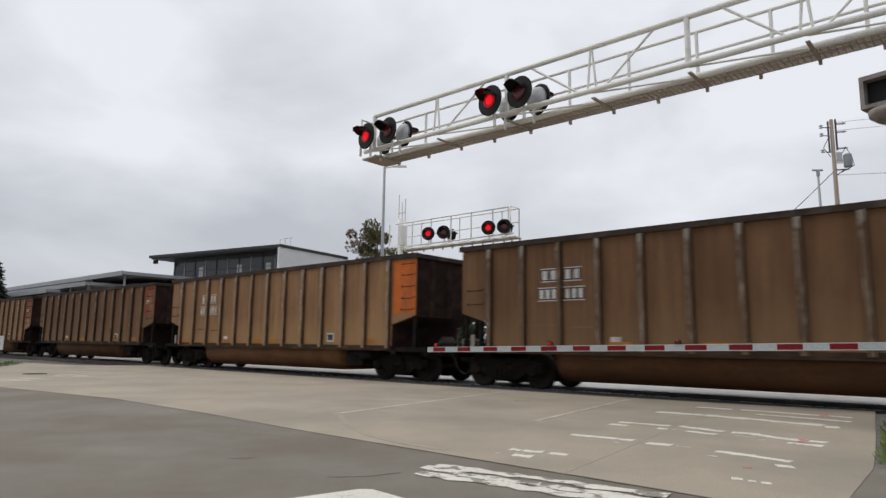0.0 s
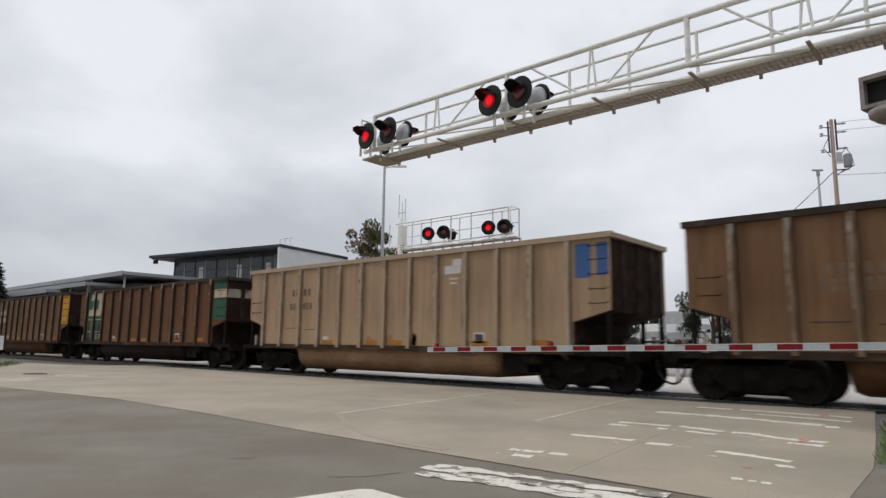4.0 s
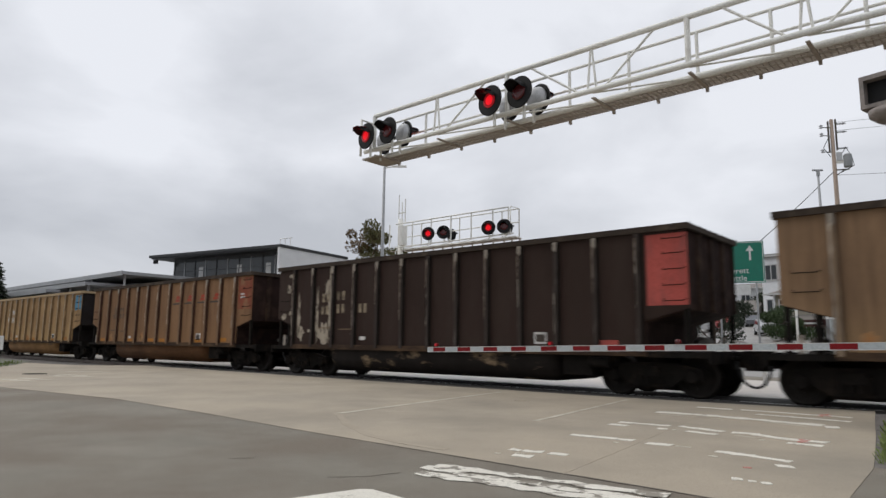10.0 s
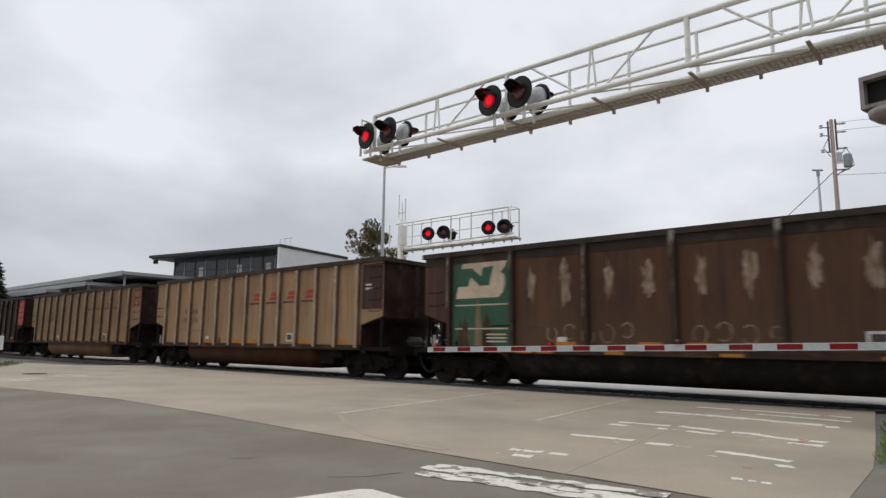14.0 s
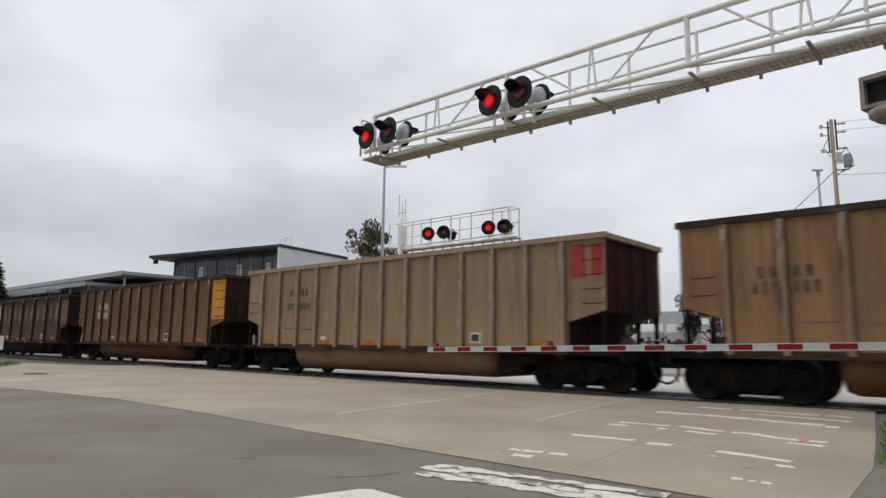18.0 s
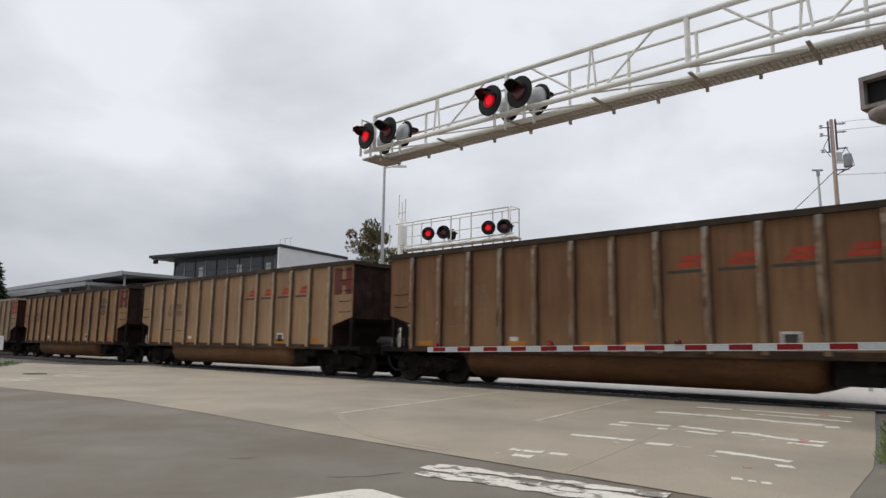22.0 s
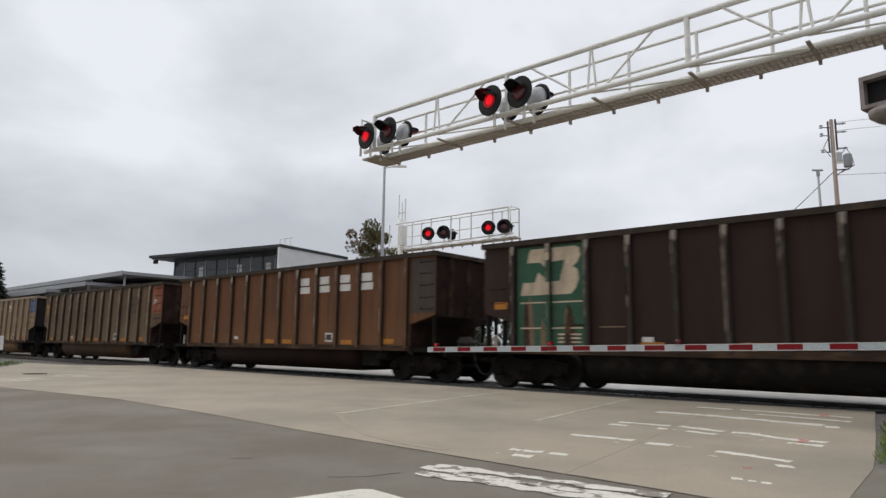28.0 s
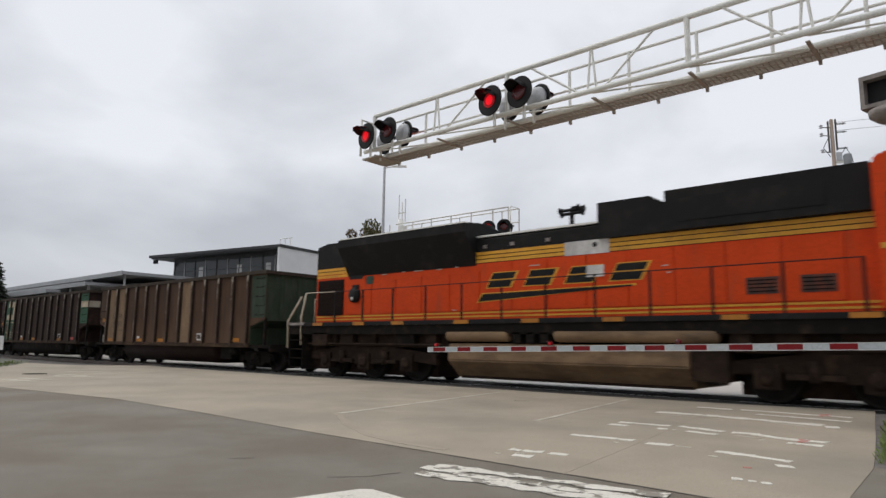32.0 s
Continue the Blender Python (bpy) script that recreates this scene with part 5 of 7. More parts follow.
    for x0, x1 in ((7.65, 9.75), (11.05, 14.9)):
        part("air_reservoir", made(lathe, [(.10, x0), (.16, x0 + .05), (.17, x0 + .12), (.17, x1 - .12), (.16, x1 - .05), (.10, x1)], 16, (0, -1.36, 1.33), "x"), O_TANK, lo, "tan air reservoir pipe")
    for x in (9.9, 10.3, 10.7):
        part("tank_fitting", made(box, x, x + .22, -1.5, -1.2, 1.14, 1.4), M_UNDER, lo)
    # cab
    bm = bmesh.new()
    prism(bm, [(17.68, 1.745), (20.2, 1.745), (20.2, 3.3), (19.9, 4.35), (19.6, 4.60), (17.85, 4.60), (17.68, 4.46)], -1.48, 1.48, "y")
    bmesh.ops.bevel(bm, geom=bm.edges[:], offset=.05, segments=2, affect="EDGES")
    part("cab", bm, O_PAINT, lo, "orange crew cab")
    for x in (17.9, 18.8):
        part("cab_window", made(box, x, x + .7, -1.50, -1.46, 3.1, 3.85), O_GLASS, lo, "dark cab side window")
    part("nose", made(box, 20.2, 21.6, -1.1, 1.1, 1.745, 3.25), O_PAINT, lo, "orange short nose")
    part("cab_stripe", made(box, 17.75, 20.15, -1.492, -1.46, 2.85, 2.95), O_YELLOW, lo)
    # two three-axle bogies
    for bx in (4.15, 17.55):
        bm = bmesh.new()
        box(bm, -2.5, 2.5, -.62, .62, .13, .85)
        b = part("bogie", bm, O_TRUCK, lo, "three-axle locomotive bogie")
        b.location = (bx, 0, 0)
        bm = bmesh.new()
        prism(bm, [(-2.65, .55), (-2.65, .80), (-1.2, .98), (1.2, .98), (2.95, .80), (2.95, .50), (1.6, .62), (.5, .45), (-.5, .45), (-1.6, .62)], -1.22, -1.05, "y")
        part("sideframe", bm, O_TRUCK, b, "grimy cast side frame")
        for x in (-1.84, 0, 1.84):
            part("bearing_box", made(box, x - .24, x + .24, -1.30, -1.02, .30, .78), O_TRUCK, b)
            part("bearing_cap", made(lathe, [(.10, -1.38), (.17, -1.34), (.17, -1.28)], 14, (x, 0, .53)), O_TRUCK, b, "round bearing cap")
        for x in (-1.0, .95):
            part("damper", made(rod, (x, -1.28, .45), (x, -1.28, .85), .11, 10), O_TRUCK, b)
            part("spring_seat", made(box, x - .5, x + .5, -1.34, -1.2, .50, .60), O_TRUCK, b)
        bm = bmesh.new()
        prism(bm, [(-2.65, .55), (-2.65, .80), (2.65, .80), (2.65, .55)], 1.05, 1.22, "y")
        part("sideframe", bm, O_TRUCK, b)
        for x in (-1.84, 0, 1.84):
            w = piece("wheelset", shared("loco_wheelset", lambda q: m_wheelset(q, .53), M_WHEEL), b, (x, 0, .53))
            WHEELSETS.setdefault(("loco", x), []).append(w)
    return lo


TRAIN.append((20 * PITCH + .05, locomotive()))

# ---- crossing signals ----
SHUTTERS = []       # (shutter, lit while the left lamp of a pair is lit?)
def crossing_light(m, left, group, rear=False, r=.305, back=None):
    """One round flasher: black target disc, hood, lens, its housing, and an added shutter in place of switching, which
    swings up under the hood while the lamp is lit.
    It faces -y in its own space."""
    li = thing("crossing_light", "black round crossing signal light with red lens" if not rear else ("black back of a round crossing signal light" if back else "grey back of a round crossing signal light"), "signal light", group, at=m)
    part("target_disc", made(lathe, [(r * .5, -.02), (r, -.015), (r, .0), (r * .5, .004)], 32), M_BLACK, li, "flat black target disc")
    part("rim", made(lathe, [(r - .012, -.022), (r + .004, -.022), (r + .004, .004), (r - .012, .004)], 32), M_BLACK, li)
    bm = bmesh.new()
    rings = []
    for d, k in ((-.02, 1.0), (-.14, 1.0), (-.30, .96)):
        ring = []
        for i in range(17):
            a = math.pi * (.06 + .88 * i / 16)
            if d < -.29:
                a = math.pi * (.20 + .60 * i / 16)
            ring.append((bm.verts.new((math.cos(a) * .185 * k, d, math.sin(a) * .185 * k)), bm.verts.new((math.cos(a) * .178 * k, d, math.sin(a) * .178 * k))))
        rings.append(ring)
    for A, B2 in zip(rings, rings[1:]):
        for i in range(16):
            for s in (0, 1):
                f = bm.faces.new((A[i][s], A[i + 1][s], B2[i + 1][s], B2[i][s]))
                f.smooth = True
    for i in range(16):
        bm.faces.new((rings[-1][i][0], rings[-1][i + 1][0], rings[-1][i + 1][1], rings[-1][i][1]))
    part("hood", bm, M_BLACK, li, "black visor over the lens")
    part("lens", made(lathe, [(.150, -.02), (.146, -.030), (.10, -.034), (.05, -.036), (.005, -.037)], 28), M_LENS_ON, li, "glowing red lens")
    # added shutter: hides the ever-glowing lens while the lamp is off
    bm = bmesh.new()
    lathe(bm, [(.002, -.010), (.10, -.009), (.160, -.004), (.162, .012), (.156, .012), (.154, .0), (.002, .0)], 28, (0, 0, -.158))
    sh = part("shutter", bm, M_LENS_OFF, li, "dark red swinging shutter added to make the lens flash")
    sh.location = (0, -.044, .158)
    SHUTTERS.append((sh, left))
    bm = bmesh.new()
    if rear:
        lathe(bm, [(.235, .004), (.24, .05), (.215, .11), (.15, .155), (.05, .18)], 24)
    else:
        lathe(bm, [(.15, .004), (.15, .06), (.12, .12), (.05, .14)], 20)
    part("housing", bm, back or (M_ALU if rear else M_BLACK), li, "rounded lamp housing" if rear else "black lamp housing")
    part("lens_ring", made(lathe, [(.150, -.021), (.150, -.0385), (.098, -.0385), (.098, -.021)], 28), M_LENS_DIM, li, "darker outer ring of the lens")
    part("bracket", made(rod, (0, .12, -.02), (0, .12, -.50), .03, 8), M_GALV, li)
    return li


def gantry(name, label, x_tip, x_mast, y0, y1, z0, ztop, posts, back_posts, group, slim=False):
    """Walkway truss on one mast: two floor chords, grating, a tall front truss and a rail at the back."""
    g = thing(name, label, "signal bridge", group)
    r = .034 if slim else .050
    part("bottom_chord", made(rod, (x_tip + .15, y0, z0 + .07), (x_mast, y0, z0 + .07), r, 12), M_GALV, g)
    part("bottom_chord", made(rod, (x_tip, y1 - .05, z0), (x_mast, y1 - .05, z0), .03 if slim else .042, 12), M_GALV, g)
    part("floor_tube", made(rod, (x_tip, y0 + .40, z0), (x_mast, y0 + .40, z0), .04 if slim else .054, 12), M_GALV, g)
    part("top_chord", made(rod, (posts[0], y0, ztop), (x_mast, y0, ztop), r, 12), M_GALV, g)
    part("back_rail", made(rod, (x_tip, y1, ztop + .02), (x_mast, y1, ztop + .02), .03, 8), M_GALV, g)
    part("mid_rail", made(rod, (x_tip, y1, (z0 + ztop) / 2 + .05), (x_mast, y1, (z0 + ztop) / 2 + .05), .026, 8), M_GALV, g)
    part("end_rail", made(tube, [(x_tip, y0, z0), (x_tip, y0, ztop + .02), (x_tip, y1, ztop + .02), (x_tip, y1, z0)], .028, 8), M_GALV, g)
    step = 1 if x_mast > x_tip else -1
    bm = bmesh.new()
    n = int(abs(x_mast - x_tip) / .09)
    for i in range(n):
        x = x_tip + step * i * .09
        box(bm, x, x + .012, y0 + .42, y1 + .20, z0 - .045, z0 - .015)
    k = 6
    for j in range(k + 1):
        y = y0 + .42 + (y1 - y0 - .22) * j / k
        box(bm, min(x_tip, x_mast), max(x_tip, x_mast), y - .008, y + .008, z0 - .048, z0 - .01)
    part("walkway_grating", bm, M_GRATE, g, "open steel bar grating")
    if not slim:
        part("end_plate", made(box, x_tip, x_tip + .55, y0 + .05, y1 + .18, z0 - .09, z0 - .06), M_GRATE, g, "brown steel plate under the end")
    for i, x in enumerate(posts):
        if slim or i % 2 == 0:
            part("truss_post", made(rod, (x, y0, z0 + .07), (x, y0, ztop), .034 if slim else .048, 8), M_GALV, g)
        else:                                   # a pair of thin struts that meet under the top chord, braced to both sides
            for s in (-1, 1):
                part("truss_strut", made(rod, (x + s * .085, y0, z0 + .07), (x + s * .012, y0, ztop), .022, 8), M_GALV, g)
                if 0 < i + s < len(posts) and i + s > 0:
                    part("truss_diagonal", made(rod, (x + s * .25, y0, z0 + .08), (posts[i + s] - s * .55, y0, ztop - .02), .022, 8), M_GALV, g)
        part("cross_bearer", made(box, x - .03, x + .03, y0 + .02, y1 + .18, z0 - .070, z0 - .048), M_GRATE, g, "brown steel cross bearer")
        part("bearer_foot", made(box, x - .022, x + .022, y1 + .16, y1 + .22, z0 - .125, z0 - .05), M_GRATE, g)
        if i + 1 < len(posts):
            xm = (x + posts[i + 1]) / 2
            part("bearer_foot", made(box, xm - .022, xm + .022, y1 + .16, y1 + .22, z0 - .125, z0 - .03), M_GRATE, g)
            part("floor_brace", made(rod, (x, y0 + .02, z0 + .03), (posts[i + 1], y0 + .38, z0 - .02), .016, 6), M_GALV, g)
    for x in back_posts:
        part("rail_post", made(rod, (x, y1, z0), (x, y1, ztop + .02), .03, 8), M_GALV, g)
    part("mast", made(rod, (x_mast, (y0 + y1) / 2, -.3), (x_mast, (y0 + y1) / 2, ztop + .3), .19 if x_mast > 0 else .13, 20), M_GALV, g, "thick galvanised mast")
    part("mast_base", made(box, x_mast - .4, x_mast + .4, (y0 + y1) / 2 - .4, (y0 + y1) / 2 + .4, -.31, .05), M_CONCRETE, g, "concrete mast footing")
    return g


near_posts = [-10.95, -8.98, -7.13, -5.28, -3.56, -1.86, -.2, 1.2]
gantry("signal_gantry", "pale galvanised cantilever signal bridge over the road", -11.42, 2.6, -5.0, -4.35, 5.52, 6.40, near_posts,
       [-11.15, -9.9, -7.5, -6.1, -4.87, -3.64, -2.47, -1.2, 0.1], "signal bridges")
for x, z, left in ((-10.98, 5.87, True), (-10.26, 5.85, False), (-7.38, 5.85, True), (-6.68, 5.85, False)):
    crossing_light(pose(x, -5.22, z, 0, 0, -8), left, "crossing lights on the near bridge")
for x, z, left in ((-10.91, 5.86, False), (-10.27, 5.91, True), (-7.29, 5.86, False), (-6.61, 5.85, True)):
    crossing_light(pose(x, -4.68, z, 0, 0, 166), left, "crossing lights facing away on the near bridge", rear=True)

far_posts = [-15.6, -16.42, -17.6, -18.78, -19.98, -21.19, -22.73]
gantry("signal_gantry", "pale galvanised cantilever signal bridge beyond the train", -15.5, -22.3, 7.0, 7.65, 5.64, 6.86, far_posts,
       [-16.4, -18.8, -21.2], "signal bridges", slim=True)
for x, z, left in ((-19.98, 6.20, True), (-19.05, 6.17, False), (-16.50, 6.10, True), (-15.68, 6.07, False)):
    crossing_light(pose(x, 6.80, z - .06, 0, 0, 24), left, "crossing lights on the far bridge")
for x in (-19.38, -16.18):
    crossing_light(pose(x, 7.75, 6.12, 0, 0, 170), False, "crossing lights facing away on the far bridge", rear=True, back=M_BLACK)
ant = thing("antenna_mast", "thin grey antenna bundle on the far signal mast", "antenna", at=pose(-22.3, 7.3, 6.9))
for dx, h in ((-.12, 1.5), (.1, 1.1), (.32, 1.25)):
    part("antenna", made(rod, (dx, 0, 0), (dx, 0, h), .025, 6), M_GALV, ant)
part("cross_bar", made(box, -.15, .35, -.02, .02, .55, .6), M_GALV, ant)
box_ = thing("relay_box", "grey steel relay box on the far signal bridge", "signal box", at=pose(-21.95, 7.1, 5.8))
part("case", made(box, -.16, .16, -.16, .16, 0, .95), M_GALV, box_)
part("door", made(box, -.13, .13, -.175, -.16, .05, .9), M_GALV, box_)

# hooded lamp case that hangs at the mast of the near bridge
case = thing("hooded_signal", "grey hooded signal case with dark recessed face", "signal light", at=pose(-1.185, -5.2, 4.15, 0, 0, -12))
bm = bmesh.new()
for a, b, c, d in ((-.02, .75, .40, .46), (-.02, .75, .02, .07), (-.02, .03, .07, .40)):
    box(bm, a, b, -.17, .02, c, d)
part("frame", bm, M_CASE, case, "square grey frame")
part("face", made(box, .03, .75, -.04, .0, .07, .40), M_BLACK, case, "dark recessed face")
bm = bmesh.new()
lathe(bm, [(.02, -.21), (.20, -.19), (.29, -.12), (.30, -.05)], 20, (.34, -.08, 0), "z")
part("bell", bm, M_CASE, case, "grey rounded bell below the case")
part("arm", made(rod, (.6, .05, .2), (3.2, .55, .2), .05, 8), M_GALV, case)

# ---- crossing gate, lowered ----
gate = thing("crossing_gate", "lowered red and white striped crossing gate arm", "crossing gate", at=pose(-10.04, -4.0, 0.960, 0, math.degrees(-math.atan2(.172, 8.69)), 0))
part("arm", made(box, 0, 11.4, -.025, .025, -.053, .053), M_GATE_W, gate, "white reflective gate arm")
red = mesh_of(made(box, 0, .357, -.028, .028, -.044, .044), "stripe", M_GATE_R)
for i in range(15):
    piece("red_stripe", red, gate, (.175 + i * .7113, 0, 0))
for z in (-.055, .047):
    part("edge_strip", made(box, 0, 11.4, -.027, .027, z, z + .008), M_SIGNEDGE, gate, "bright white edge of the arm")
GATE_LAMPS = []
for x, ph in ((.26, None), (3.23, True), (5.75, False)):
    lm = part("gate_lamp", made(box, x - .06, x + .06, -.05, .05, .058, .066), M_BLACK, gate, "small black gate lamp")
    part("lamp_lens", made(lathe, [(.004, -.047), (.032, -.045), (.038, -.041), (.004, -.040)], 14, (x, 0, .098)), M_LENS_ON if ph is False else M_LENS_DIM, lm, "small red lens")
    part("lamp_case", made(lathe, [(.043, -.043), (.043, .03), (.02, .04)], 14, (x, 0, .098)), M_GATE_R, lm, "dark red lamp case")
    # added shutter here too, instead of a lamp that switches
    if ph is not None:
        bm = bmesh.new()
        lathe(bm, [(.002, -.006), (.046, -.005), (.047, .006), (.042, .006), (.040, .0), (.002, .0)], 14, (0, 0, -.043))
        s = part("lamp_shutter", bm, M_LENS_OFF, lm, "dark shutter added to make the lamp flash")
        s.location = (x, -.051, .141)
        GATE_LAMPS.append((s, ph, (x, -.051, .141)))
part("pivot_hub", made(box, 11.3, 11.7, -.12, .12, -.15, .15), M_GALV, gate, "steel gate hub")
part("gate_post", made(rod, (11.5, .25, -1.5), (11.5, .25, 2.2), .06, 12), M_GALV, gate, "steel gate post")

# ---- beyond the track ----
M_DARKWALL = mat("charcoal_cladding", (0.055, 0.058, 0.062), (0.042, 0.045, 0.05), scale=2, rough=0.7)
M_ROOFDARK = mat("dark_roof_edge", (0.035, 0.037, 0.04), rough=0.6)
M_WHITEWALL = mat("white_panel_wall", (0.78, 0.79, 0.80), (0.70, 0.71, 0.725), scale=1.0, rough=0.6)
M_GLASS = mat("window_glass", (0.045, 0.053, 0.058), (0.030, 0.034, 0.037), scale=.8, rough=0.12, bump=0, spec=0.5)
M_FRAME = mat("pale_frame", (0.55, 0.55, 0.54), rough=0.5)
M_GREYROOF = mat("grey_metal_roof", (0.34, 0.35, 0.365), (0.28, 0.288, 0.30), scale=1.5, rough=0.5, metal=0.2)
M_CREAM = mat("cream_siding", (0.36, 0.335, 0.27), (0.31, 0.29, 0.235), scale=1.2, rough=0.8)
M_SHINGLE = mat("grey_shingle", (0.22, 0.20, 0.18), (0.16, 0.15, 0.14), scale=3, fine=25, rough=0.9)
M_TILE = mat("terracotta_roof", (0.27, 0.15, 0.11), (0.2, 0.12, 0.09), scale=3, fine=25, rough=0.9)
M_STEELPOLE = mat("steel_pole", (0.36, 0.37, 0.38), (0.30, 0.31, 0.32), scale=2, rough=0.5)
M_SIGN = mat("green_sign", (0.0, 0.17, 0.11), (0.0, 0.15, 0.10), scale=2, rough=0.45, bump=0)
M_SIGNW = mat("white_sign_paint", (0.72, 0.73, 0.72), rough=0.5, bump=0)
M_POLE = mat("weathered_pole", (0.43, 0.345, 0.285), (0.28, 0.215, 0.172), scale=2, stretch=(4, 4, .4), rough=0.9)
M_BARK = mat("bark", (0.10, 0.075, 0.055), scale=8, stretch=(2, 2, .4), rough=0.95, bump=0.6)
LEAF = [mat("leaf_" + n, c, tuple(v * .6 for v in c), scale=9, rough=0.7, bump=0, vary=.1)
        for n, c in (("olive", (0.135, 0.125, 0.045)), ("green", (0.05, 0.085, 0.025)), ("dark", (0.028, 0.045, 0.02)), ("autumn", (0.20, 0.125, 0.05)), ("fresh", (0.105, 0.150, 0.040)))]

# charcoal two-storey building with overhanging flat roof; its own x runs along the front, y into the building
def office():
    m = Matrix.Translation((-42.33, 14.16, -0.45)) @ Matrix.Rotation(radians(10.92), 4, "Z") @ Matrix.Translation((0, 1.28, 0))
    of = thing("office_building", "charcoal modern building with overhanging flat roof and white end wall", "building", at=m)
    H = 9.08
    part("roof", made(box, -15.8, .15, -1.3, 7.0, H - .22, H), M_ROOFDARK, of, "dark flat overhanging roof")
    part("soffit", made(box, -15.6, 0, -1.2, 6.8, H - .34, H - .224), M_ROOFDARK, of)
    part("wall", made(box, -14.0, -.2, .0, 6.8, 0, H - .34), M_DARKWALL, of, "charcoal clad wall")
    part("end_wall", made(box, -.2, .06, -1.25, 7.0, 0, H - .224), M_WHITEWALL, of, "white end wall")
    for f in range(2):
        for i in range(10):
            x = -13.8 + i * 1.36
            z = 1.2 + f * 4.9
            w = part("window", made(box, x, x + 1.22, -.03, .02, z, z + 2.3), M_GLASS, of, "dark glazed bay")
            part("mullion", made(box, x - .06, x + .02, -.08, .0, z - .1, z + 2.4), M_STEELPOLE if i % 2 else M_DARKWALL, w)
            part("transom", made(box, x, x + 1.22, -.06, .0, z + 1.5, z + 1.56), M_DARKWALL, w)
    for x in (-10.6, -5.9, -2.6):
        part("lit_window", made(box, x, x + .55, -.05, .0, 6.75, 7.9), M_FRAME, of, "pale window blind")
    for i in range(3):
        part("roof_rail", made(rod, (-1.5 + i * .55, .3, H), (-1.5 + i * .55, .3, H + .75), .025, 6), M_GALV, of)
    part("roof_rail", made(rod, (-1.5, .3, H + .75), (-.2, .3, H + .75), .025, 6), M_GALV, of)
    for x in (-15.3, -15.0):
        part("eave_lamp", made(box, x, x + .14, -1.2, -1.0, H - .75, H - .4), M_BLACK, of)
    return of


office()


def station():
    st = thing("station_building", "low long building with stepped pale flat canopy roofs", "building", at=pose(-50.6, 5.9, -0.3))
    part("wall", made(box, -46, -1.4, 1.8, 9.5, 0, 5.9), M_DARKWALL, st, "shaded wall under the canopy")
    for x0, x1, z, y0, y1 in ((-46, 0, 6.60, 0, 10.5), (-30, -3.2, 5.85, -1.4, 1.6), (-40, -8.4, 5.45, -2.4, -1.3)):
        c = part("canopy", made(box, x0, x1, y0 + .06, y1, z - .24, z), M_GREYROOF, st, "pale flat canopy roof")
        part("fascia", made(box, x0 - .03, x1 + .03, y0, y0 + .055, z - .32, z + .03), M_STEELPOLE, c, "grey fascia board")
        for i in range(8):
            x = x1 - .6 - i * (x1 - x0 - 1.2) / 7
            part("column", made(rod, (x, y0 + .5, 0), (x, y0 + .5, z - .24), .08, 10), M_FRAME, c)
    for i in range(22):
        x = -45 + i * 1.95
        w = part("window", made(box, x, x + 1.5, 1.74, 1.82, 3.4, 5.3), M_GLASS, st, "clerestory window")
        part("window_frame", made(box, x - .06, x + 1.56, 1.70, 1.76, 3.3, 3.4), M_FRAME, w)
        part("mullion", made(box, x + .72, x + .78, 1.70, 1.76, 3.4, 5.3), M_FRAME, w)
    return st


station()


def leaf_crown(bm, blobs, count, size, rnd):
    for _ in range(count):
        c, r = rnd.choice(blobs)
        d = Vector((rnd.gauss(0, 1), rnd.gauss(0, 1), rnd.gauss(0, 1)))
        d = d.normalized() * r * rnd.uniform(.55, 1.08)
        p = Vector(c) + Vector((d.x, d.y, d.z * .8))
        q = Euler((rnd.uniform(0, 6.3), rnd.uniform(0, 6.3), rnd.uniform(0, 6.3))).to_matrix()
        s = size * rnd.uniform(.5, 1.3)
        v = [bm.verts.new(p + q @ Vector(o)) for o in ((-s, 0, 0), (-.2 * s, -.45 * s, .1 * s), (s, 0, 0), (-.1 * s, .45 * s, .1 * s))]
        bm.faces.new(v)


def tree(name, x, y, h, spread, leaf, label, seed, count=1600, size=.22, trunk=.22, base=.35):
    rnd = random.Random(seed)
    t = thing(name, label, "tree", "trees", at=pose(x, y, -0.3))
    bm = bmesh.new()
    rod(bm, (0, 0, 0), (.1, .05, h * .55), trunk, 10, trunk * .6)
    rod(bm, (.1, .05, h * .55), (.0, .1, h * .92), trunk * .6, 8, trunk * .15)
    blobs = []
    for i in range(11):
        a = i * 2.4 + rnd.uniform(-.3, .3)
        z0 = h * rnd.uniform(base, .7)
        rr = spread * rnd.uniform(.45, .95)
        tip = (math.cos(a) * rr, math.sin(a) * rr, min(h * .97, z0 + h * rnd.uniform(.12, .28)))
        rod(bm, (.08, .04, z0), tip, trunk * .3, 6, trunk * .07)
        blobs.append((tip, spread * rnd.uniform(.26, .46)))
    blobs.append(((0, .1, h * .9), spread * .42))
    part("trunk", bm, M_BARK, t, "dark tapered trunk with limbs")
    bm = bmesh.new()
    leaf_crown(bm, blobs, count, size, rnd)
    tagged(part("crown", bm, leaf, t, "loose uneven leafy crown"), kind="stuff")
    return t


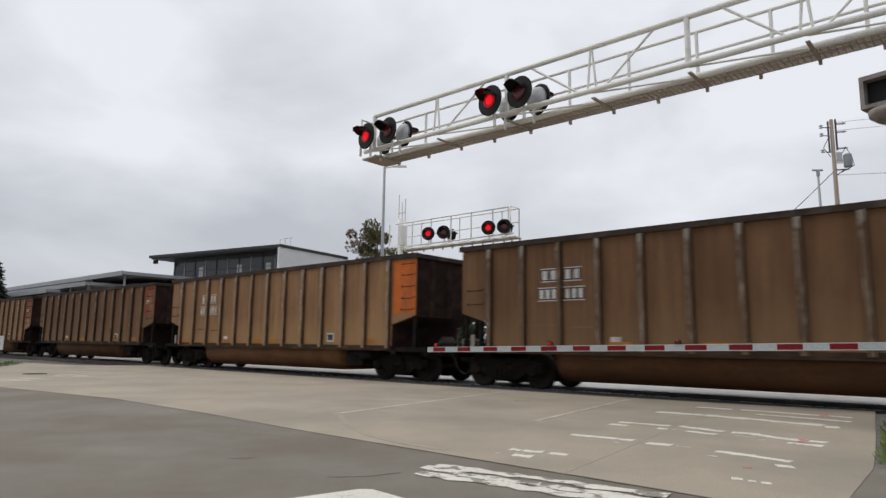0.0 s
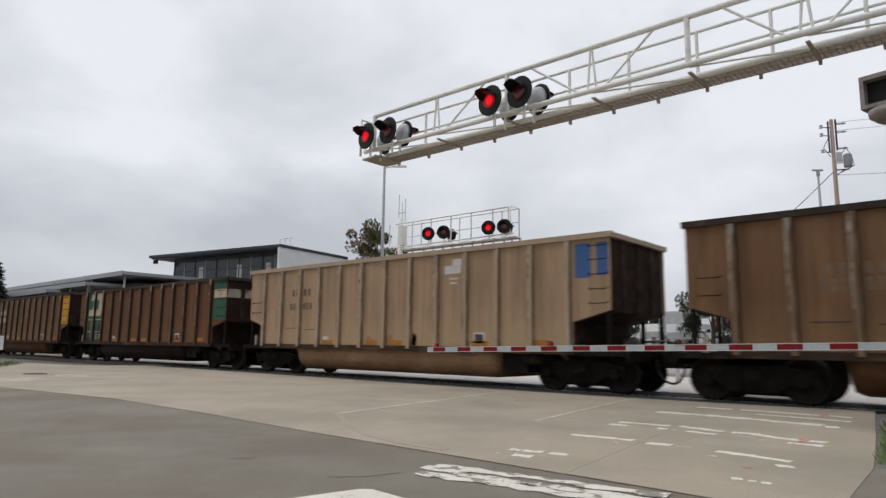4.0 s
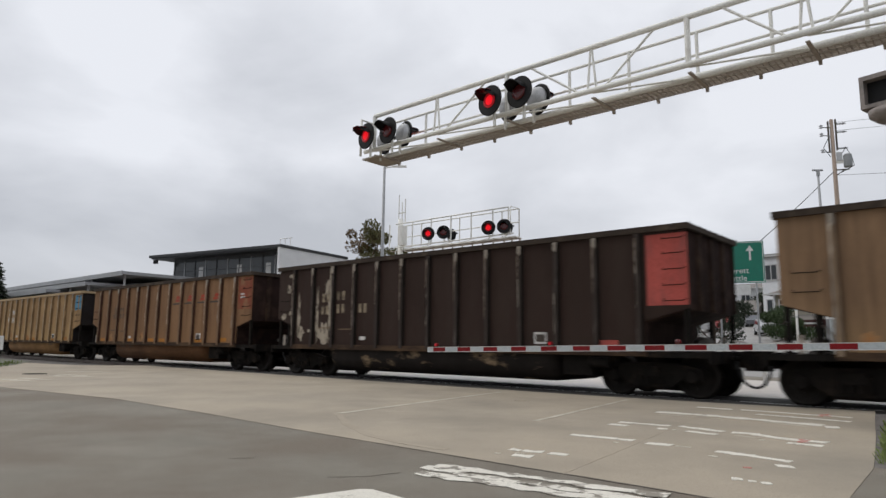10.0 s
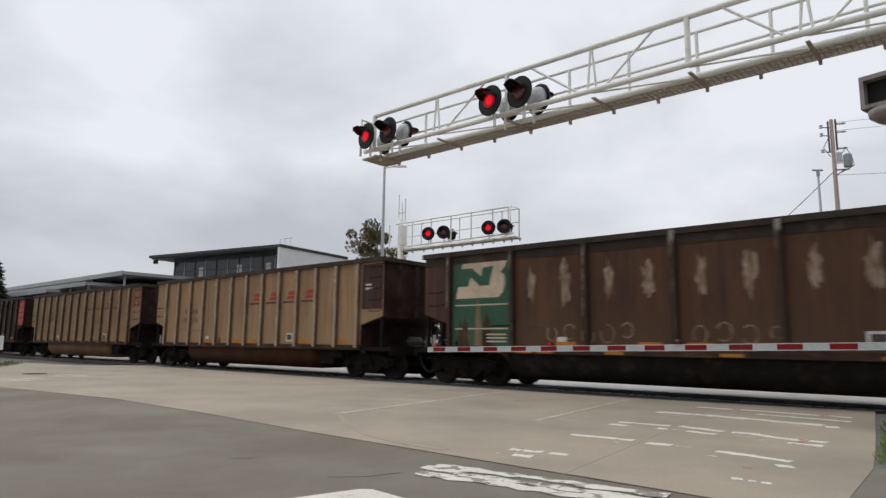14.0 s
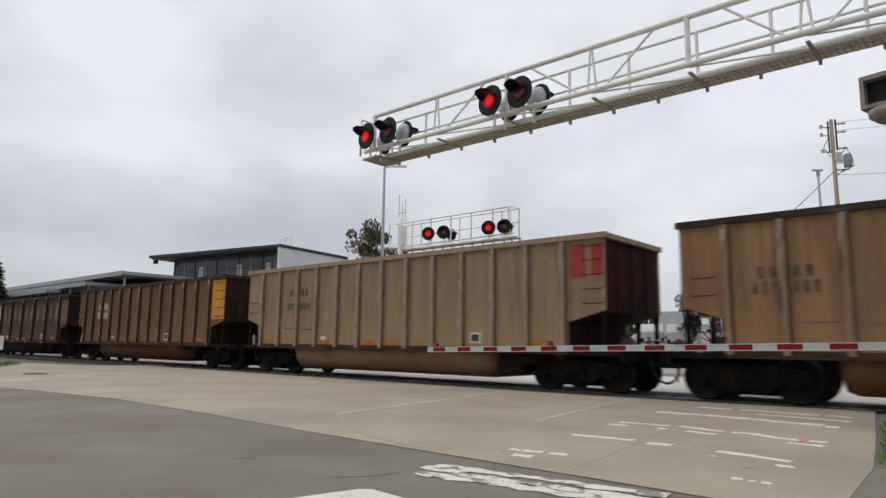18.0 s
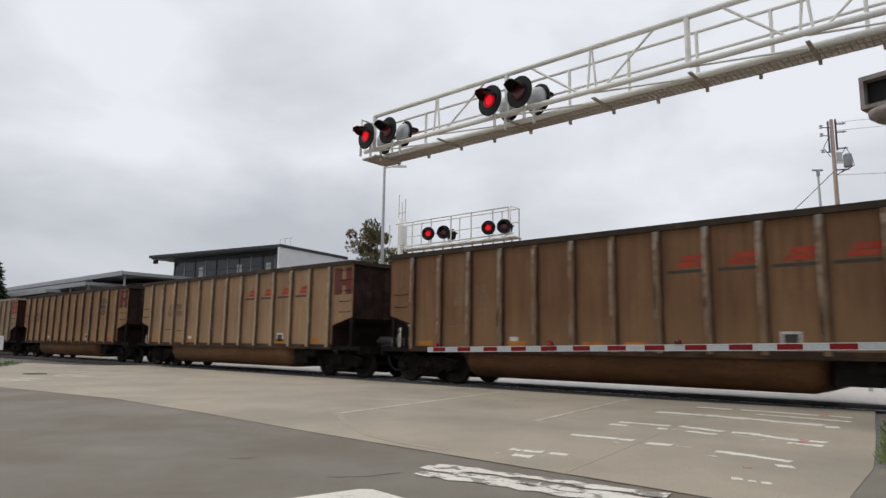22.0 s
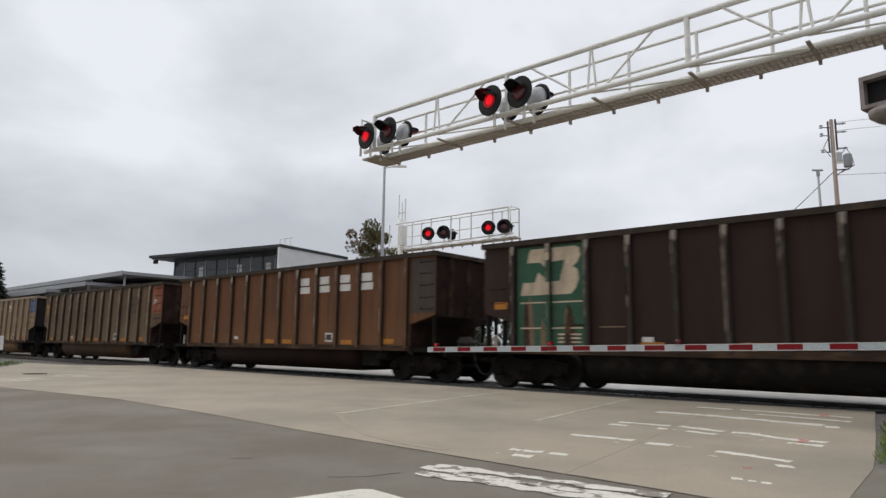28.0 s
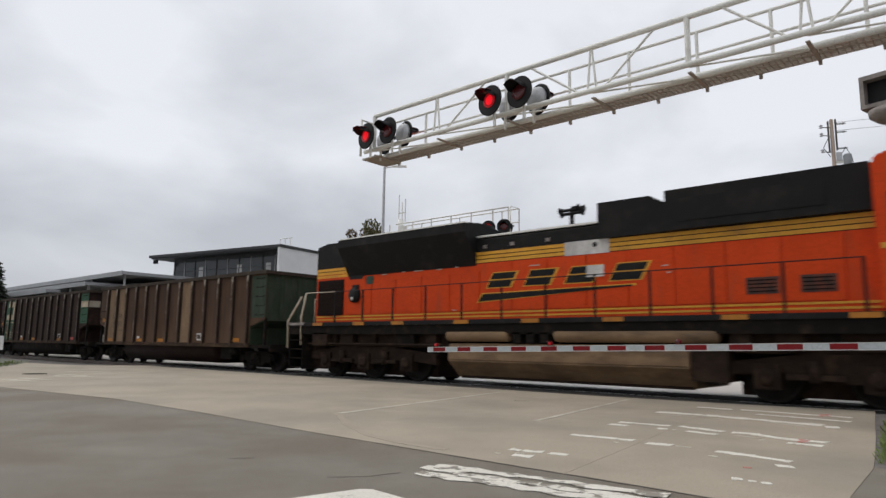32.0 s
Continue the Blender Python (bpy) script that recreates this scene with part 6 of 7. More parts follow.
def conifer(x, y, h, r, seed):
    rnd = random.Random(seed)
    t = thing("conifer", "tall dark green conifer behind the railway", "tree", "trees", at=pose(x, y, -0.3))
    part("trunk", made(rod, (0, 0, 0), (0, 0, h), .25, 8, .03), M_BARK, t)
    bm = bmesh.new()
    for i in range(2600):
        z = h * (1 - rnd.random() ** .6 * .9)
        q = r * (1 - z / h) * rnd.uniform(.3, 1.1) + .1
        a = rnd.uniform(0, 6.283)
        p = Vector((math.cos(a) * q, math.sin(a) * q, z - q * .25))
        s = rnd.uniform(.12, .32)
        e = Euler((rnd.uniform(-.5, .5), rnd.uniform(-.2, .6), a)).to_matrix()
        bm.faces.new([bm.verts.new(p + e @ Vector(o)) for o in ((-s, -.1, 0), (s, -.06, -.05), (s * 1.1, .06, -.05), (-s, .1, 0))])
    tagged(part("crown", bm, LEAF[2], t, "drooping dark needles"), kind="stuff")


tr = tree("tree", -44.6, 26.5, 12.5, 2.3, LEAF[0], "olive tree with reddish leaves beyond the track", 3, 4600, .15)
bm = bmesh.new()
rnd = random.Random(44)
leaf_crown(bm, [((rnd.uniform(-2.0, 2.0), rnd.uniform(-2.0, 2.0), rnd.uniform(7.2, 11.8)), rnd.uniform(.5, 1.0)) for _ in range(14)], 2400, .14, rnd)
tagged(part("crown", bm, LEAF[3], tr, "reddish brown sprays in the crown"), kind="stuff")
conifer(-67.9, 2.3, 8.3, 2.4, 5)
tree("tree", -16.4, 33.5, 5.6, 2.3, LEAF[2], "dense dark green street tree", 8, 9000, .11, base=.25)
tree("tree", -13.2, 40.0, 4.6, 1.8, LEAF[1], "small green tree beside the house", 9, 6000, .10, base=.2)
for i, (x, y, h) in enumerate(((-24, 80, 9), (-21, 88, 12), (-21.0, 80, 13.6), (-17.2, 79, 13.3), (-14, 86, 13.5), (-30, 95, 10))):
    tree("tree", x, y, h, 3.4, LEAF[4 if i in (2, 3) else 1 if i % 2 else 2], "green tree on the slope behind the houses", 20 + i, 4000, .2)

# a low belt of far trees closes the view along the street
bm = bmesh.new()
rnd = random.Random(61)
for i in range(150):
    a = radians(rnd.uniform(84, 158))
    d = rnd.uniform(92, 112)
    c = (d * math.cos(a), -15 + d * math.sin(a), rnd.uniform(.8, 4.2))
    leaf_crown(bm, [(c, rnd.uniform(2.0, 3.6))], 170, .5, rnd)
solo("far_trees", bm, LEAF[2], "low belt of dark green trees in the distance", "trees", kind="stuff")

# street light
lp = thing("street_lamp", "tall thin grey street lamp with a flat head", "street lamp", "street lamps", at=pose(-26.0, 9.63, -0.3))
part("pole", made(rod, (0, 0, 0), (0, 0, 11.25), .13, 12, .07), M_STEELPOLE, lp)
part("arm", made(tube, [(0, 0, 11.2), (.15, .13, 11.26), (.45, .38, 11.30)], .035, 8), M_GALV, lp)
part("head", made(prism, [(.35, .20), (1.0, .74), (.9, .86), (.25, .32)], 11.27, 11.36, "z"), M_GALV, lp, "flat lamp head")

M_TRANSF = mat("transformer_grey", (0.30, 0.32, 0.33), (0.24, 0.25, 0.26), scale=4, rough=0.6)
# utility pole with transformer, and its wires
up = thing("utility_pole", "weathered wooden utility pole with grey transformer", "utility pole", at=pose(-7.05, 28.0, -0.3, 0, 0, 20))
part("pole", made(rod, (0, 0, 0), (0, 0, 14.9), .17, 14, .10), M_POLE, up, "bleached wooden pole")
part("transformer", made(lathe, [(.05, 11.95), (.22, 11.95), (.23, 12.0), (.23, 12.62), (.18, 12.72), (.04, 12.76)], 18, (.70, 0, 0), "z"), M_TRANSF, up, "grey can transformer")
part("transformer_bracket", made(box, .1, .5, -.06, .06, 12.2, 12.4), M_GALV, up)
part("cutout_switch", made(box, .14, .42, -.1, .05, 12.35, 12.85), M_ALU, up, "pale fuse cutout")
part("bracket_arm", made(box, .1, .75, -.04, .04, 11.78, 11.84), M_TIE, up)
part("bracket_arm", made(rod, (.1, 0, 11.5), (.5, 0, 11.8), .03, 6), M_TIE, up)
for x0, z0, x1, z1 in ((.45, 12.8, .62, 13.15), (.62, 13.15, .8, 12.75), (.88, 12.7, 1.0, 12.0), (1.0, 12.0, .3, 11.62), (-.15, 13.9, -.5, 13.2), (-.5, 13.2, -.16, 12.6)):
    part("drop_wire", made(rod, (x0, -.05, z0), (x1, -.05, z1), .018, 5), M_BLACK, up)
for z in (14.3, 13.8, 12.8):
    part("insulator_arm", made(rod, (-.6, 0, z + .18), (-.1, 0, z + .10), .025, 6), M_TIE, up)
part("side_board", made(box, -.22, -.15, -.09, .09, 12.9, 14.8), M_TIE, up)
part("side_board", made(box, .17, .24, -.09, .09, 13.0, 14.9), M_TIE, up)
for z in (14.6, 14.1, 13.1):
    part("insulator", made(lathe, [(.03, .22), (.07, .3), (.03, .36), (.07, .42), (.03, .5), (.07, .56), (.03, .75)], 10, (0, 0, z), "x"), M_ALU, up)
    part("insulator", made(lathe, [(.02, .1), (.12, .14), (.02, .2), (.12, .26), (.02, .34)], 10, (-.55, 0, z - .3), "z"), M_ALU, up)
def wire(pts, r=.012, label="thin dark overhead cable"):
    bm = bmesh.new()
    for a, c in zip(pts, pts[1:]):
        a, c = Vector(a), Vector(c)
        prev = a
        for i in range(1, 9):
            f = i / 8
            q = a.lerp(c, f) - Vector((0, 0, (a - c).length * .012 * 4 * f * (1 - f)))
            rod(bm, prev, q, r, 5)
            prev = q
    return solo("overhead_cable", bm, M_BLACK, label, "cable", "overhead cables")


wire([(-7.05, 28, 11.2), (30, 38, 11.0)])
wire([(-7.05, 28, 13.9), (30, 36, 14.2)], .01)
wire([(-7.05, 28, 14.4), (30, 36, 14.8)], .01)
wire([(-7.1, 27.9, 11.4), (-11.5, 27.0, 7.2)], .022, "steel guy cable of the utility pole")
pl = thing("street_lamp", "slim grey pole with small lantern head", "street lamp", "street lamps", at=pose(-7.39, 25.08, -0.3))
part("pole", made(rod, (0, 0, 0), (0, 0, 11.2), .17, 14, .05), M_STEELPOLE, pl)
part("head", made(prism, [(-.22, -.19), (.22, .19), (.16, .26), (-.28, -.12)], 11.2, 11.28, "z"), M_STEELPOLE, pl, "flat crosswise lamp head")
part("neck", made(rod, (0, 0, 10.9), (0, 0, 11.25), .09, 8), M_STEELPOLE, pl)
for x, y, h, r in ((-9.5, 27.6, 6.4, .07),):
    q = thing("steel_post", "pale steel post beside the street", "post", "steel posts", at=pose(x, y, -0.3))
    part("shaft", made(rod, (0, 0, 0), (0, 0, h), r, 12), M_GALV, q)
    part("band", made(rod, (0, 0, h * .5), (0, 0, h * .5 + .1), r * 1.15, 12), M_ALU, q)

# green direction sign
def words(txt, size, at, parent, material, label):
    cu = bpy.data.curves.new("lettering", "FONT")
    cu.body, cu.size, cu.extrude = txt, size, .004
    ob = new("lettering_src", cu)
    me = bpy.data.meshes.new_from_object(ob.evaluated_get(bpy.context.evaluated_depsgraph_get()))
    bpy.data.objects.remove(ob)
    me.materials.append(material)
    o = new("lettering", me)
    o.parent, o.location, o.rotation_euler = parent, at, (math.pi / 2, 0, 0)
    return tagged(o, label)


sg = thing("road_sign", "green road direction sign with white lettering and route shield", "road sign", at=pose(-12.0, 20.75, 0, 0, 0, 20))
part("panel", made(box, -.12, 2.62, -.03, .03, 4.50, 6.72), M_SIGN, sg, "green sign panel")
for a in ((-.08, 2.58, 6.65, 6.68), (-.08, 2.58, 4.54, 4.57), (-.08, -.05, 4.57, 6.65), (2.55, 2.58, 4.57, 6.65)):
    part("border", made(box, a[0], a[1], -.036, -.028, a[2], a[3]), M_SIGNW, sg)
words("East", .46, (.08, -.034, 6.22), sg, M_SIGNW, "white word East")
words("Everett", .42, (.62, -.034, 5.02), sg, M_SIGNW, "white word Everett")
words("Seattle", .42, (.62, -.034, 4.62), sg, M_SIGNW, "white word Seattle")
part("shield", made(lathe, [(.30, -.040), (.30, -.030)], 20, (.46, 0, 5.80)), M_SIGNW, sg, "white route shield")
part("shield_figure", made(box, .28, .64, -.048, -.040, 5.70, 5.90), M_BLACK, sg)
part("arrow", made(prism, [(.2, 4.6), (.3, 4.6), (.3, 5.0), (.42, 5.0), (.25, 5.25), (.08, 5.0), (.2, 5.0)], -.036, -.03, "y"), M_SIGNW, sg)
part("arrow", made(prism, [(1.9, 5.7), (2.0, 5.7), (2.0, 6.2), (2.15, 6.2), (1.95, 6.5), (1.75, 6.2), (1.9, 6.2)], -.036, -.03, "y"), M_SIGNW, sg)
for x in (.4, 2.2):
    part("post", made(rod, (x, .1, -.3), (x, .1, 6.7), .05, 10), M_STEELPOLE, sg)
part("lower_plate", made(box, .1, 1.9, -.02, .02, 3.85, 4.40), M_SIGNW, sg, "small pale plate below the sign")


# houses and a taller block beyond the street
def house(name, m, w, d, h, wall, roof, label, storeys=2, cols=4, ridge=1.6, balcony=False):
    ho = thing(name, label, "house", "houses", at=m)
    part("wall", made(box, 0, w, 0, d, 0, h), wall, ho, "")
    bm = bmesh.new()
    if ridge > 0:
        prism(bm, [(-.6, h), (d + .6, h), (d + .6, h + .15), (d / 2, h + ridge), (-.6, h + .15)], -.6, w + .6, "x")
    else:
        box(bm, -.3, w + .3, -.3, d + .3, h, h + .3)
    part("roof", bm, roof, ho, "")
    part("fascia", made(box, -.62, w + .62, -.66, -.6, h - .05, h + .16), M_FRAME, ho)
    sh = h / storeys
    for s in range(storeys):
        for i in range(cols):
            x = (i + .5) * w / cols - .65
            z = s * sh + sh * .32
            wi = part("window", made(box, x, x + 1.3, -.06, .0, z, z + sh * .46), M_FRAME, ho, "white framed window")
            part("pane", made(box, x + .1, x + .6, -.075, -.05, z + .1, z + sh * .46 - .1), M_GLASS, wi)
            part("pane", made(box, x + .7, x + 1.2, -.075, -.05, z + .1, z + sh * .46 - .1), M_GLASS, wi)
            part("sill", made(box, x - .08, x + 1.38, -.12, -.02, z - .08, z), M_FRAME, wi)
    if balcony:
        b = part("balcony", made(box, 0, w, -1.3, 0, sh - .2, sh), M_FRAME, ho, "pale balcony deck")
        for i in range(14):
            part("baluster", made(box, i * w / 13, i * w / 13 + .06, -1.28, -1.22, sh, sh + 1), M_FRAME, b)
        part("balcony_rail", made(box, 0, w, -1.3, -1.2, sh + 1, sh + 1.08), M_FRAME, b)
    return ho


def corner_house():
    """Two-storey house with low hipped roof, a window band above and a porch roof and framed windows below."""
    ho = thing("house", "grey-beige two-storey house with low hipped roof and porch", "house", "houses", at=pose(-15.4, 46.6, -0.3, 0, 0, -6))
    part("wall", made(box, 0, 9.5, 0, 8, 0, 6.0), M_CREAM, ho, "beige siding")
    bm = bmesh.new()
    lo = [bm.verts.new(q) for q in ((-.7, -.7, 6.0), (10.2, -.7, 6.0), (10.2, 8.7, 6.0), (-.7, 8.7, 6.0))]
    hi = [bm.verts.new(q) for q in ((3.0, 3.6, 7.6), (6.6, 3.6, 7.6))]
    for f in ((lo[0], lo[1], hi[1], hi[0]), (lo[1], lo[2], hi[1]), (lo[2], lo[3], hi[0], hi[1]), (lo[3], lo[0], hi[0]), tuple(lo[::-1])):
        bm.faces.new(f)
    part("roof", bm, M_SHINGLE, ho, "low hipped shingle roof")
    part("gutter", made(box, -.72, 10.22, -.78, -.70, 5.94, 6.06), M_FRAME, ho)
    for x0 in (.35, 1.15, 2.2, 3.0, 4.0, 5.25, 6.15, 7.5, 8.5):
        w = part("window", made(box, x0, x0 + .66, -.05, .0, 4.62, 5.60), M_WHITEWALL, ho, "narrow white framed upper window")
        part("pane", made(box, x0 + .09, x0 + .57, -.065, -.04, 4.71, 5.12), M_GLASS, w)
        part("pane", made(box, x0 + .09, x0 + .57, -.065, -.04, 5.17, 5.52), M_GLASS, w)
    bm = bmesh.new()
    prism(bm, [(4.9, 5.9), (9.3, 5.9), (9.3, 6.0), (7.1, 7.25), (4.9, 6.0)], -.75, 3.0, "y")
    part("gable", bm, M_CREAM, ho, "beige front gable")
    for x0, z0, z1 in ((6.35, 6.15, 6.75), (7.05, 6.15, 6.75)):
        w = part("window", made(box, x0, x0 + .58, -.80, -.74, z0, z1), M_WHITEWALL, ho, "small white gable window")
        part("pane", made(box, x0 + .08, x0 + .50, -.815, -.79, z0 + .08, z1 - .08), M_GLASS, w)
    for a, c in (((4.7, -.82, 5.86), (7.1, -.82, 7.32)), ((9.5, -.82, 5.86), (7.1, -.82, 7.32))):
        part("bargeboard", made(rod, a, c, .11, 4), M_WHITEWALL, ho, "white bargeboard")
    for x in (-.06, 4.86, 9.40):
        part("corner_board", made(box, x, x + .16, -.07, .0, 0, 6.0), M_WHITEWALL, ho)
    part("band_board", made(box, 0, 9.5, -.06, .0, 3.95, 4.15), M_WHITEWALL, ho)
    bm = bmesh.new()
    prism(bm, [(-1.6, 3.55), (-1.6, 3.68), (0, 4.25), (0, 4.05)], -.3, 5.2, "x")
    part("porch_roof", bm, M_SHINGLE, ho, "sloping porch roof")
    for x in (-.2, 2.4, 5.0):
        part("porch_post", made(box, x, x + .12, -1.55, -1.43, 0, 3.6), M_FRAME, ho)
    for x0 in (.3, 1.2, 2.1, 3.0, 3.9, 5.3, 6.1, 7.3, 8.3):
        for z0 in (.75, 2.35):
            w = part("window", made(box, x0, x0 + .70, -.06, .0, z0, z0 + 1.15), M_WHITEWALL, ho, "white framed window")
            part("pane", made(box, x0 + .10, x0 + .33, -.075, -.05, z0 + .1, z0 + 1.05), M_GLASS, w)
            part("pane", made(box, x0 + .38, x0 + .60, -.075, -.05, z0 + .1, z0 + 1.05), M_GLASS, w)
    for x in (5.6, 7.8):
        part("balcony_deck", made(box, x - .5, x + 1.2, -.75, -.07, 2.02, 2.12), M_WHITEWALL, ho)
        part("balcony_rail", made(box, x - .5, x + 1.2, -.75, -.69, 2.55, 2.62), M_WHITEWALL, ho)
        for i in range(6):
            part("balcony_post", made(box, x - .5 + i * .33, x - .45 + i * .33, -.75, -.70, 2.12, 2.55), M_WHITEWALL, ho)
    part("shop_sign", made(box, 2.2, 4.5, -1.72, -1.64, 3.15, 3.75), PAINT["oxblood"], ho, "dark red sign board")
    part("sign_bar", made(box, 2.5, 4.2, -1.735, -1.71, 3.38, 3.52), M_FRAME, ho)
    bal = part("porch_rail", made(box, -.2, 5.1, -1.55, -1.47, .95, 1.05), M_FRAME, ho)
    for i in range(18):
        part("baluster", made(box, -.15 + i * .3, -.09 + i * .3, -1.54, -1.48, .1, .95), M_FRAME, bal)


corner_house()
house("apartment_house", pose(-20.1, 61, -0.3, 0, 0, -8), 2.0, 8, 11.2, M_WHITEWALL, M_SHINGLE, "pale narrow three-storey house up the street", 3, 1, 0)
house("house", pose(-18.2, 66, -0.3, 0, 0, -8), 12, 8, 9.3, M_CREAM, M_TILE, "cream house with a dull terracotta roof up the slope", 2, 5, 1.0)
house("house", pose(-33.5, 90, 2.6, 0, 0, 2), 6.5, 8, 7.4, M_WHITEWALL, M_SHINGLE, "pale house closing the view up the street", 2, 3, 1.2)
house("house", pose(-34, 74, -0.3, 0, 0, 5), 9, 8, 6.0, M_CREAM, M_SHINGLE, "small cream house along the street", 2, 4, 1.8)
house("house", pose(-3.0, 52, -0.3, 0, 0, -12), 10, 8, 6.4, M_WHITEWALL, M_SHINGLE, "white house with grey roof by the street", 2, 4, 1.6)

# parked and waiting vehicles in the street
def vehicle(name, m, label, paintc, van=False, category="car"):
    v = thing(name, label, category, "vehicles in the street", at=m)
    pm = mat("vehicle_" + name + str(len(bpy.data.materials)), paintc, rough=0.3, bump=0)
    L, W = (5.6, 1.0) if van else (4.4, .88)
    prof = ([(0, .35), (0, 1.15), (.5, 1.35), (1.15, 2.25), (1.5, 2.4), (L, 2.4), (L, .35)] if van else
            [(0, .35), (0, .75), (1.0, .95), (1.7, 1.42), (3.3, 1.45), (4.0, .98), (L, .9), (L, .35)])
    bm = bmesh.new()
    prism(bm, prof, -W, W, "y")
    bmesh.ops.bevel(bm, geom=bm.edges[:], offset=.05, segments=2, affect="EDGES")
    part("body", bm, pm, v, "")
    glass = [(.62, 1.42), (1.12, 2.1), (2.0, 2.1), (2.0, 1.42)] if van else [(1.2, .98), (1.75, 1.36), (3.25, 1.38), (3.8, 1.0)]
    for s in (-1, 1):
        bm = bmesh.new()
        prism(bm, glass, s * (W + .004), s * (W - .02), "y")
        part("side_window", bm, M_GLASS, v)
        for x in (.85, L - .95):
            w = part("wheel", made(lathe, [(.16, s * (W + .02)), (.33, s * (W + .02)), (.34, s * (W - .2)), (.16, s * (W - .2))], 18, (x, 0, .34)), M_RUBBER, v)
            part("rim", made(lathe, [(.03, s * (W + .03)), (.19, s * (W + .03)), (.2, s * W)], 14, (x, 0, .34)), M_ALU, w)
    for y in (-.6, .6):
        part("headlight", made(box, -.015, .05, y - .17, y + .17, .66, .82), M_SIGNW, v)
    part("windscreen", made(prism, [(.50, 1.42), (1.05, 2.18), (1.07, 2.16), (.52, 1.40)] if van else [(1.02, .99), (1.66, 1.41), (1.68, 1.39), (1.04, .97)], -W * .88, W * .88, "y"), M_GLASS, v)
    part("bumper", made(box, -.06, .1, -W * .95, W * .95, .32, .52), M_BLACK, v)
    return v


def on_hill(x, y, turn):
    return Matrix.Translation((x, y, hill(y))) @ Matrix.Rotation(math.atan(.062) if y > 14 else 0.0, 4, "X") @ Matrix.Rotation(radians(turn), 4, "Z")


vehicle("van", on_hill(-24.6, 46.5, -68), "white delivery van waiting in the street", (0.7, 0.7, 0.7), True, "van")
for x, y, a, c, l in ((-20.2, 37.0, -68, (0.55, 0.56, 0.58), "silver car waiting beyond the crossing"), (-25.2, 63, -68, (0.35, 0.04, 0.04), "red car in the street"),
                      (-25.0, 51, -65, (0.62, 0.63, 0.64), "white car parked beside the street"), (-26.8, 53, -65, (0.05, 0.05, 0.06), "black car parked beside the street"),
                      (-26.0, 58, -68, (0.6, 0.6, 0.6), "white car coming down the street"), (-28.9, 71, -66, (0.6, 0.6, 0.62), "white car far up the street"),
                      (-26.0, 76, -66, (0.16, 0.17, 0.19), "dark grey car far up the street"), (-17.3, 50, -68, (0.6, 0.62, 0.64), "pale car parked at the kerb"), (-23.0, 38.5, -68, (0.60, 0.60, 0.58), "cream car parked at the kerb"), (-18.4, 55, -68, (0.12, 0.13, 0.16), "dark blue car parked at the kerb")):
    vehicle("car", on_hill(x, y, a), l, c)

# signal mast, one-way sign and pedestrian signal at the far side of the crossing
M_MAST = mat("painted_mast", (0.35, 0.385, 0.395), (0.30, 0.332, 0.345), scale=.8, fine=8, rough=.55, bump=0, fine_hi=1.6)
sm = thing("signal_mast", "thick grey steel mast with a cap and a one-way sign", "mast", at=pose(-4.22, 8.5, 0))
part("shaft", made(rod, (0, 0, 0), (0, 0, 4.10), .105, 18, .10), M_MAST, sm, "dull grey steel tube")
part("cap", made(lathe, [(.115, 4.08), (.12, 4.16), (.08, 4.22), (.02, 4.24)], 18, (0, 0, 0), "z"), M_MAST, sm)
part("collar", made(lathe, [(.11, 3.02), (.125, 3.04), (.125, 3.12), (.11, 3.14)], 18, (0, 0, 0), "z"), M_MAST, sm)
part("base_plate", made(box, -.25, .25, -.25, .25, 0, .05), M_MAST, sm)
sp = part("sign_plate", made(box, -.17, .17, -.13, -.115, 2.02, 2.42), M_SIGNW, sm, "white plate with a black arrow")
part("arrow", made(prism, [(-.13, 2.11), (.03, 2.11), (.03, 2.06), (.13, 2.14), (.03, 2.22), (.03, 2.17), (-.13, 2.17)], -.136, -.128, "y"), M_BLACK, sp)
part("text_bar", made(box, -.12, .12, -.134, -.128, 2.30, 2.36), M_BLACK, sp)
ps = thing("pedestrian_signal", "dark pedestrian signal box on a thin black post", "signal light", at=pose(-5.06, 11.0, 0))
part("post", made(rod, (0, 0, 0), (0, 0, 2.70), .035, 12), M_BLACK, ps)
part("box", made(box, -.11, .11, -.10, .10, 2.66, 3.00), M_BLACK, ps, "dark hooded signal box")
part("visor", made(box, -.12, .12, -.20, -.10, 2.98, 3.01), M_BLACK, ps)

# white guard rail on the far side of the crossing
gr = thing("guard_rail", "white painted metal guard rail beyond the track", "guard rail", at=pose(-8.3, 5.4, 0.04))
part("beam", made(box, 0, 5.6, -.03, .03, .76, .98), M_SIGNW, gr, "white flat beam")
for i in range(5):
    part("post", made(box, .2 + i * 1.28, .30 + i * 1.28, .03, .12, -.04, .94), M_SIGNW, gr)

# gravel verge and asphalt beside the crossing
bm = bmesh.new()
prism(bm, [(-2.0, -1.5), (-1.85, -3.0), (-1.55, -5.2), (-1.25, -7.65), (8, -7.65), (8, -1.5)], -.31, -.008, "z")
setting("ground_verge", bm, M_BALLAST, "grey gravel verge beside the concrete")
bm = bmesh.new()
prism(bm, [(-1.2, -7.66), (-1.1, -9.49), (40, -9.49), (40, -7.66)], -.31, -.005, "z")
setting("road", bm, M_ASPHALT, "asphalt shoulder beside the crossing", "road")

bm = bmesh.new()
prism(bm, [(-29.3, -7.3), (-31.9, -5.9), (-36.4, -3.9), (-62, -3.2), (-62, -9.6), (-31, -9.6)], .0005, .014, "z")
setting("ground_verge", bm, M_SOIL, "dark earth and grass verge beside the track")
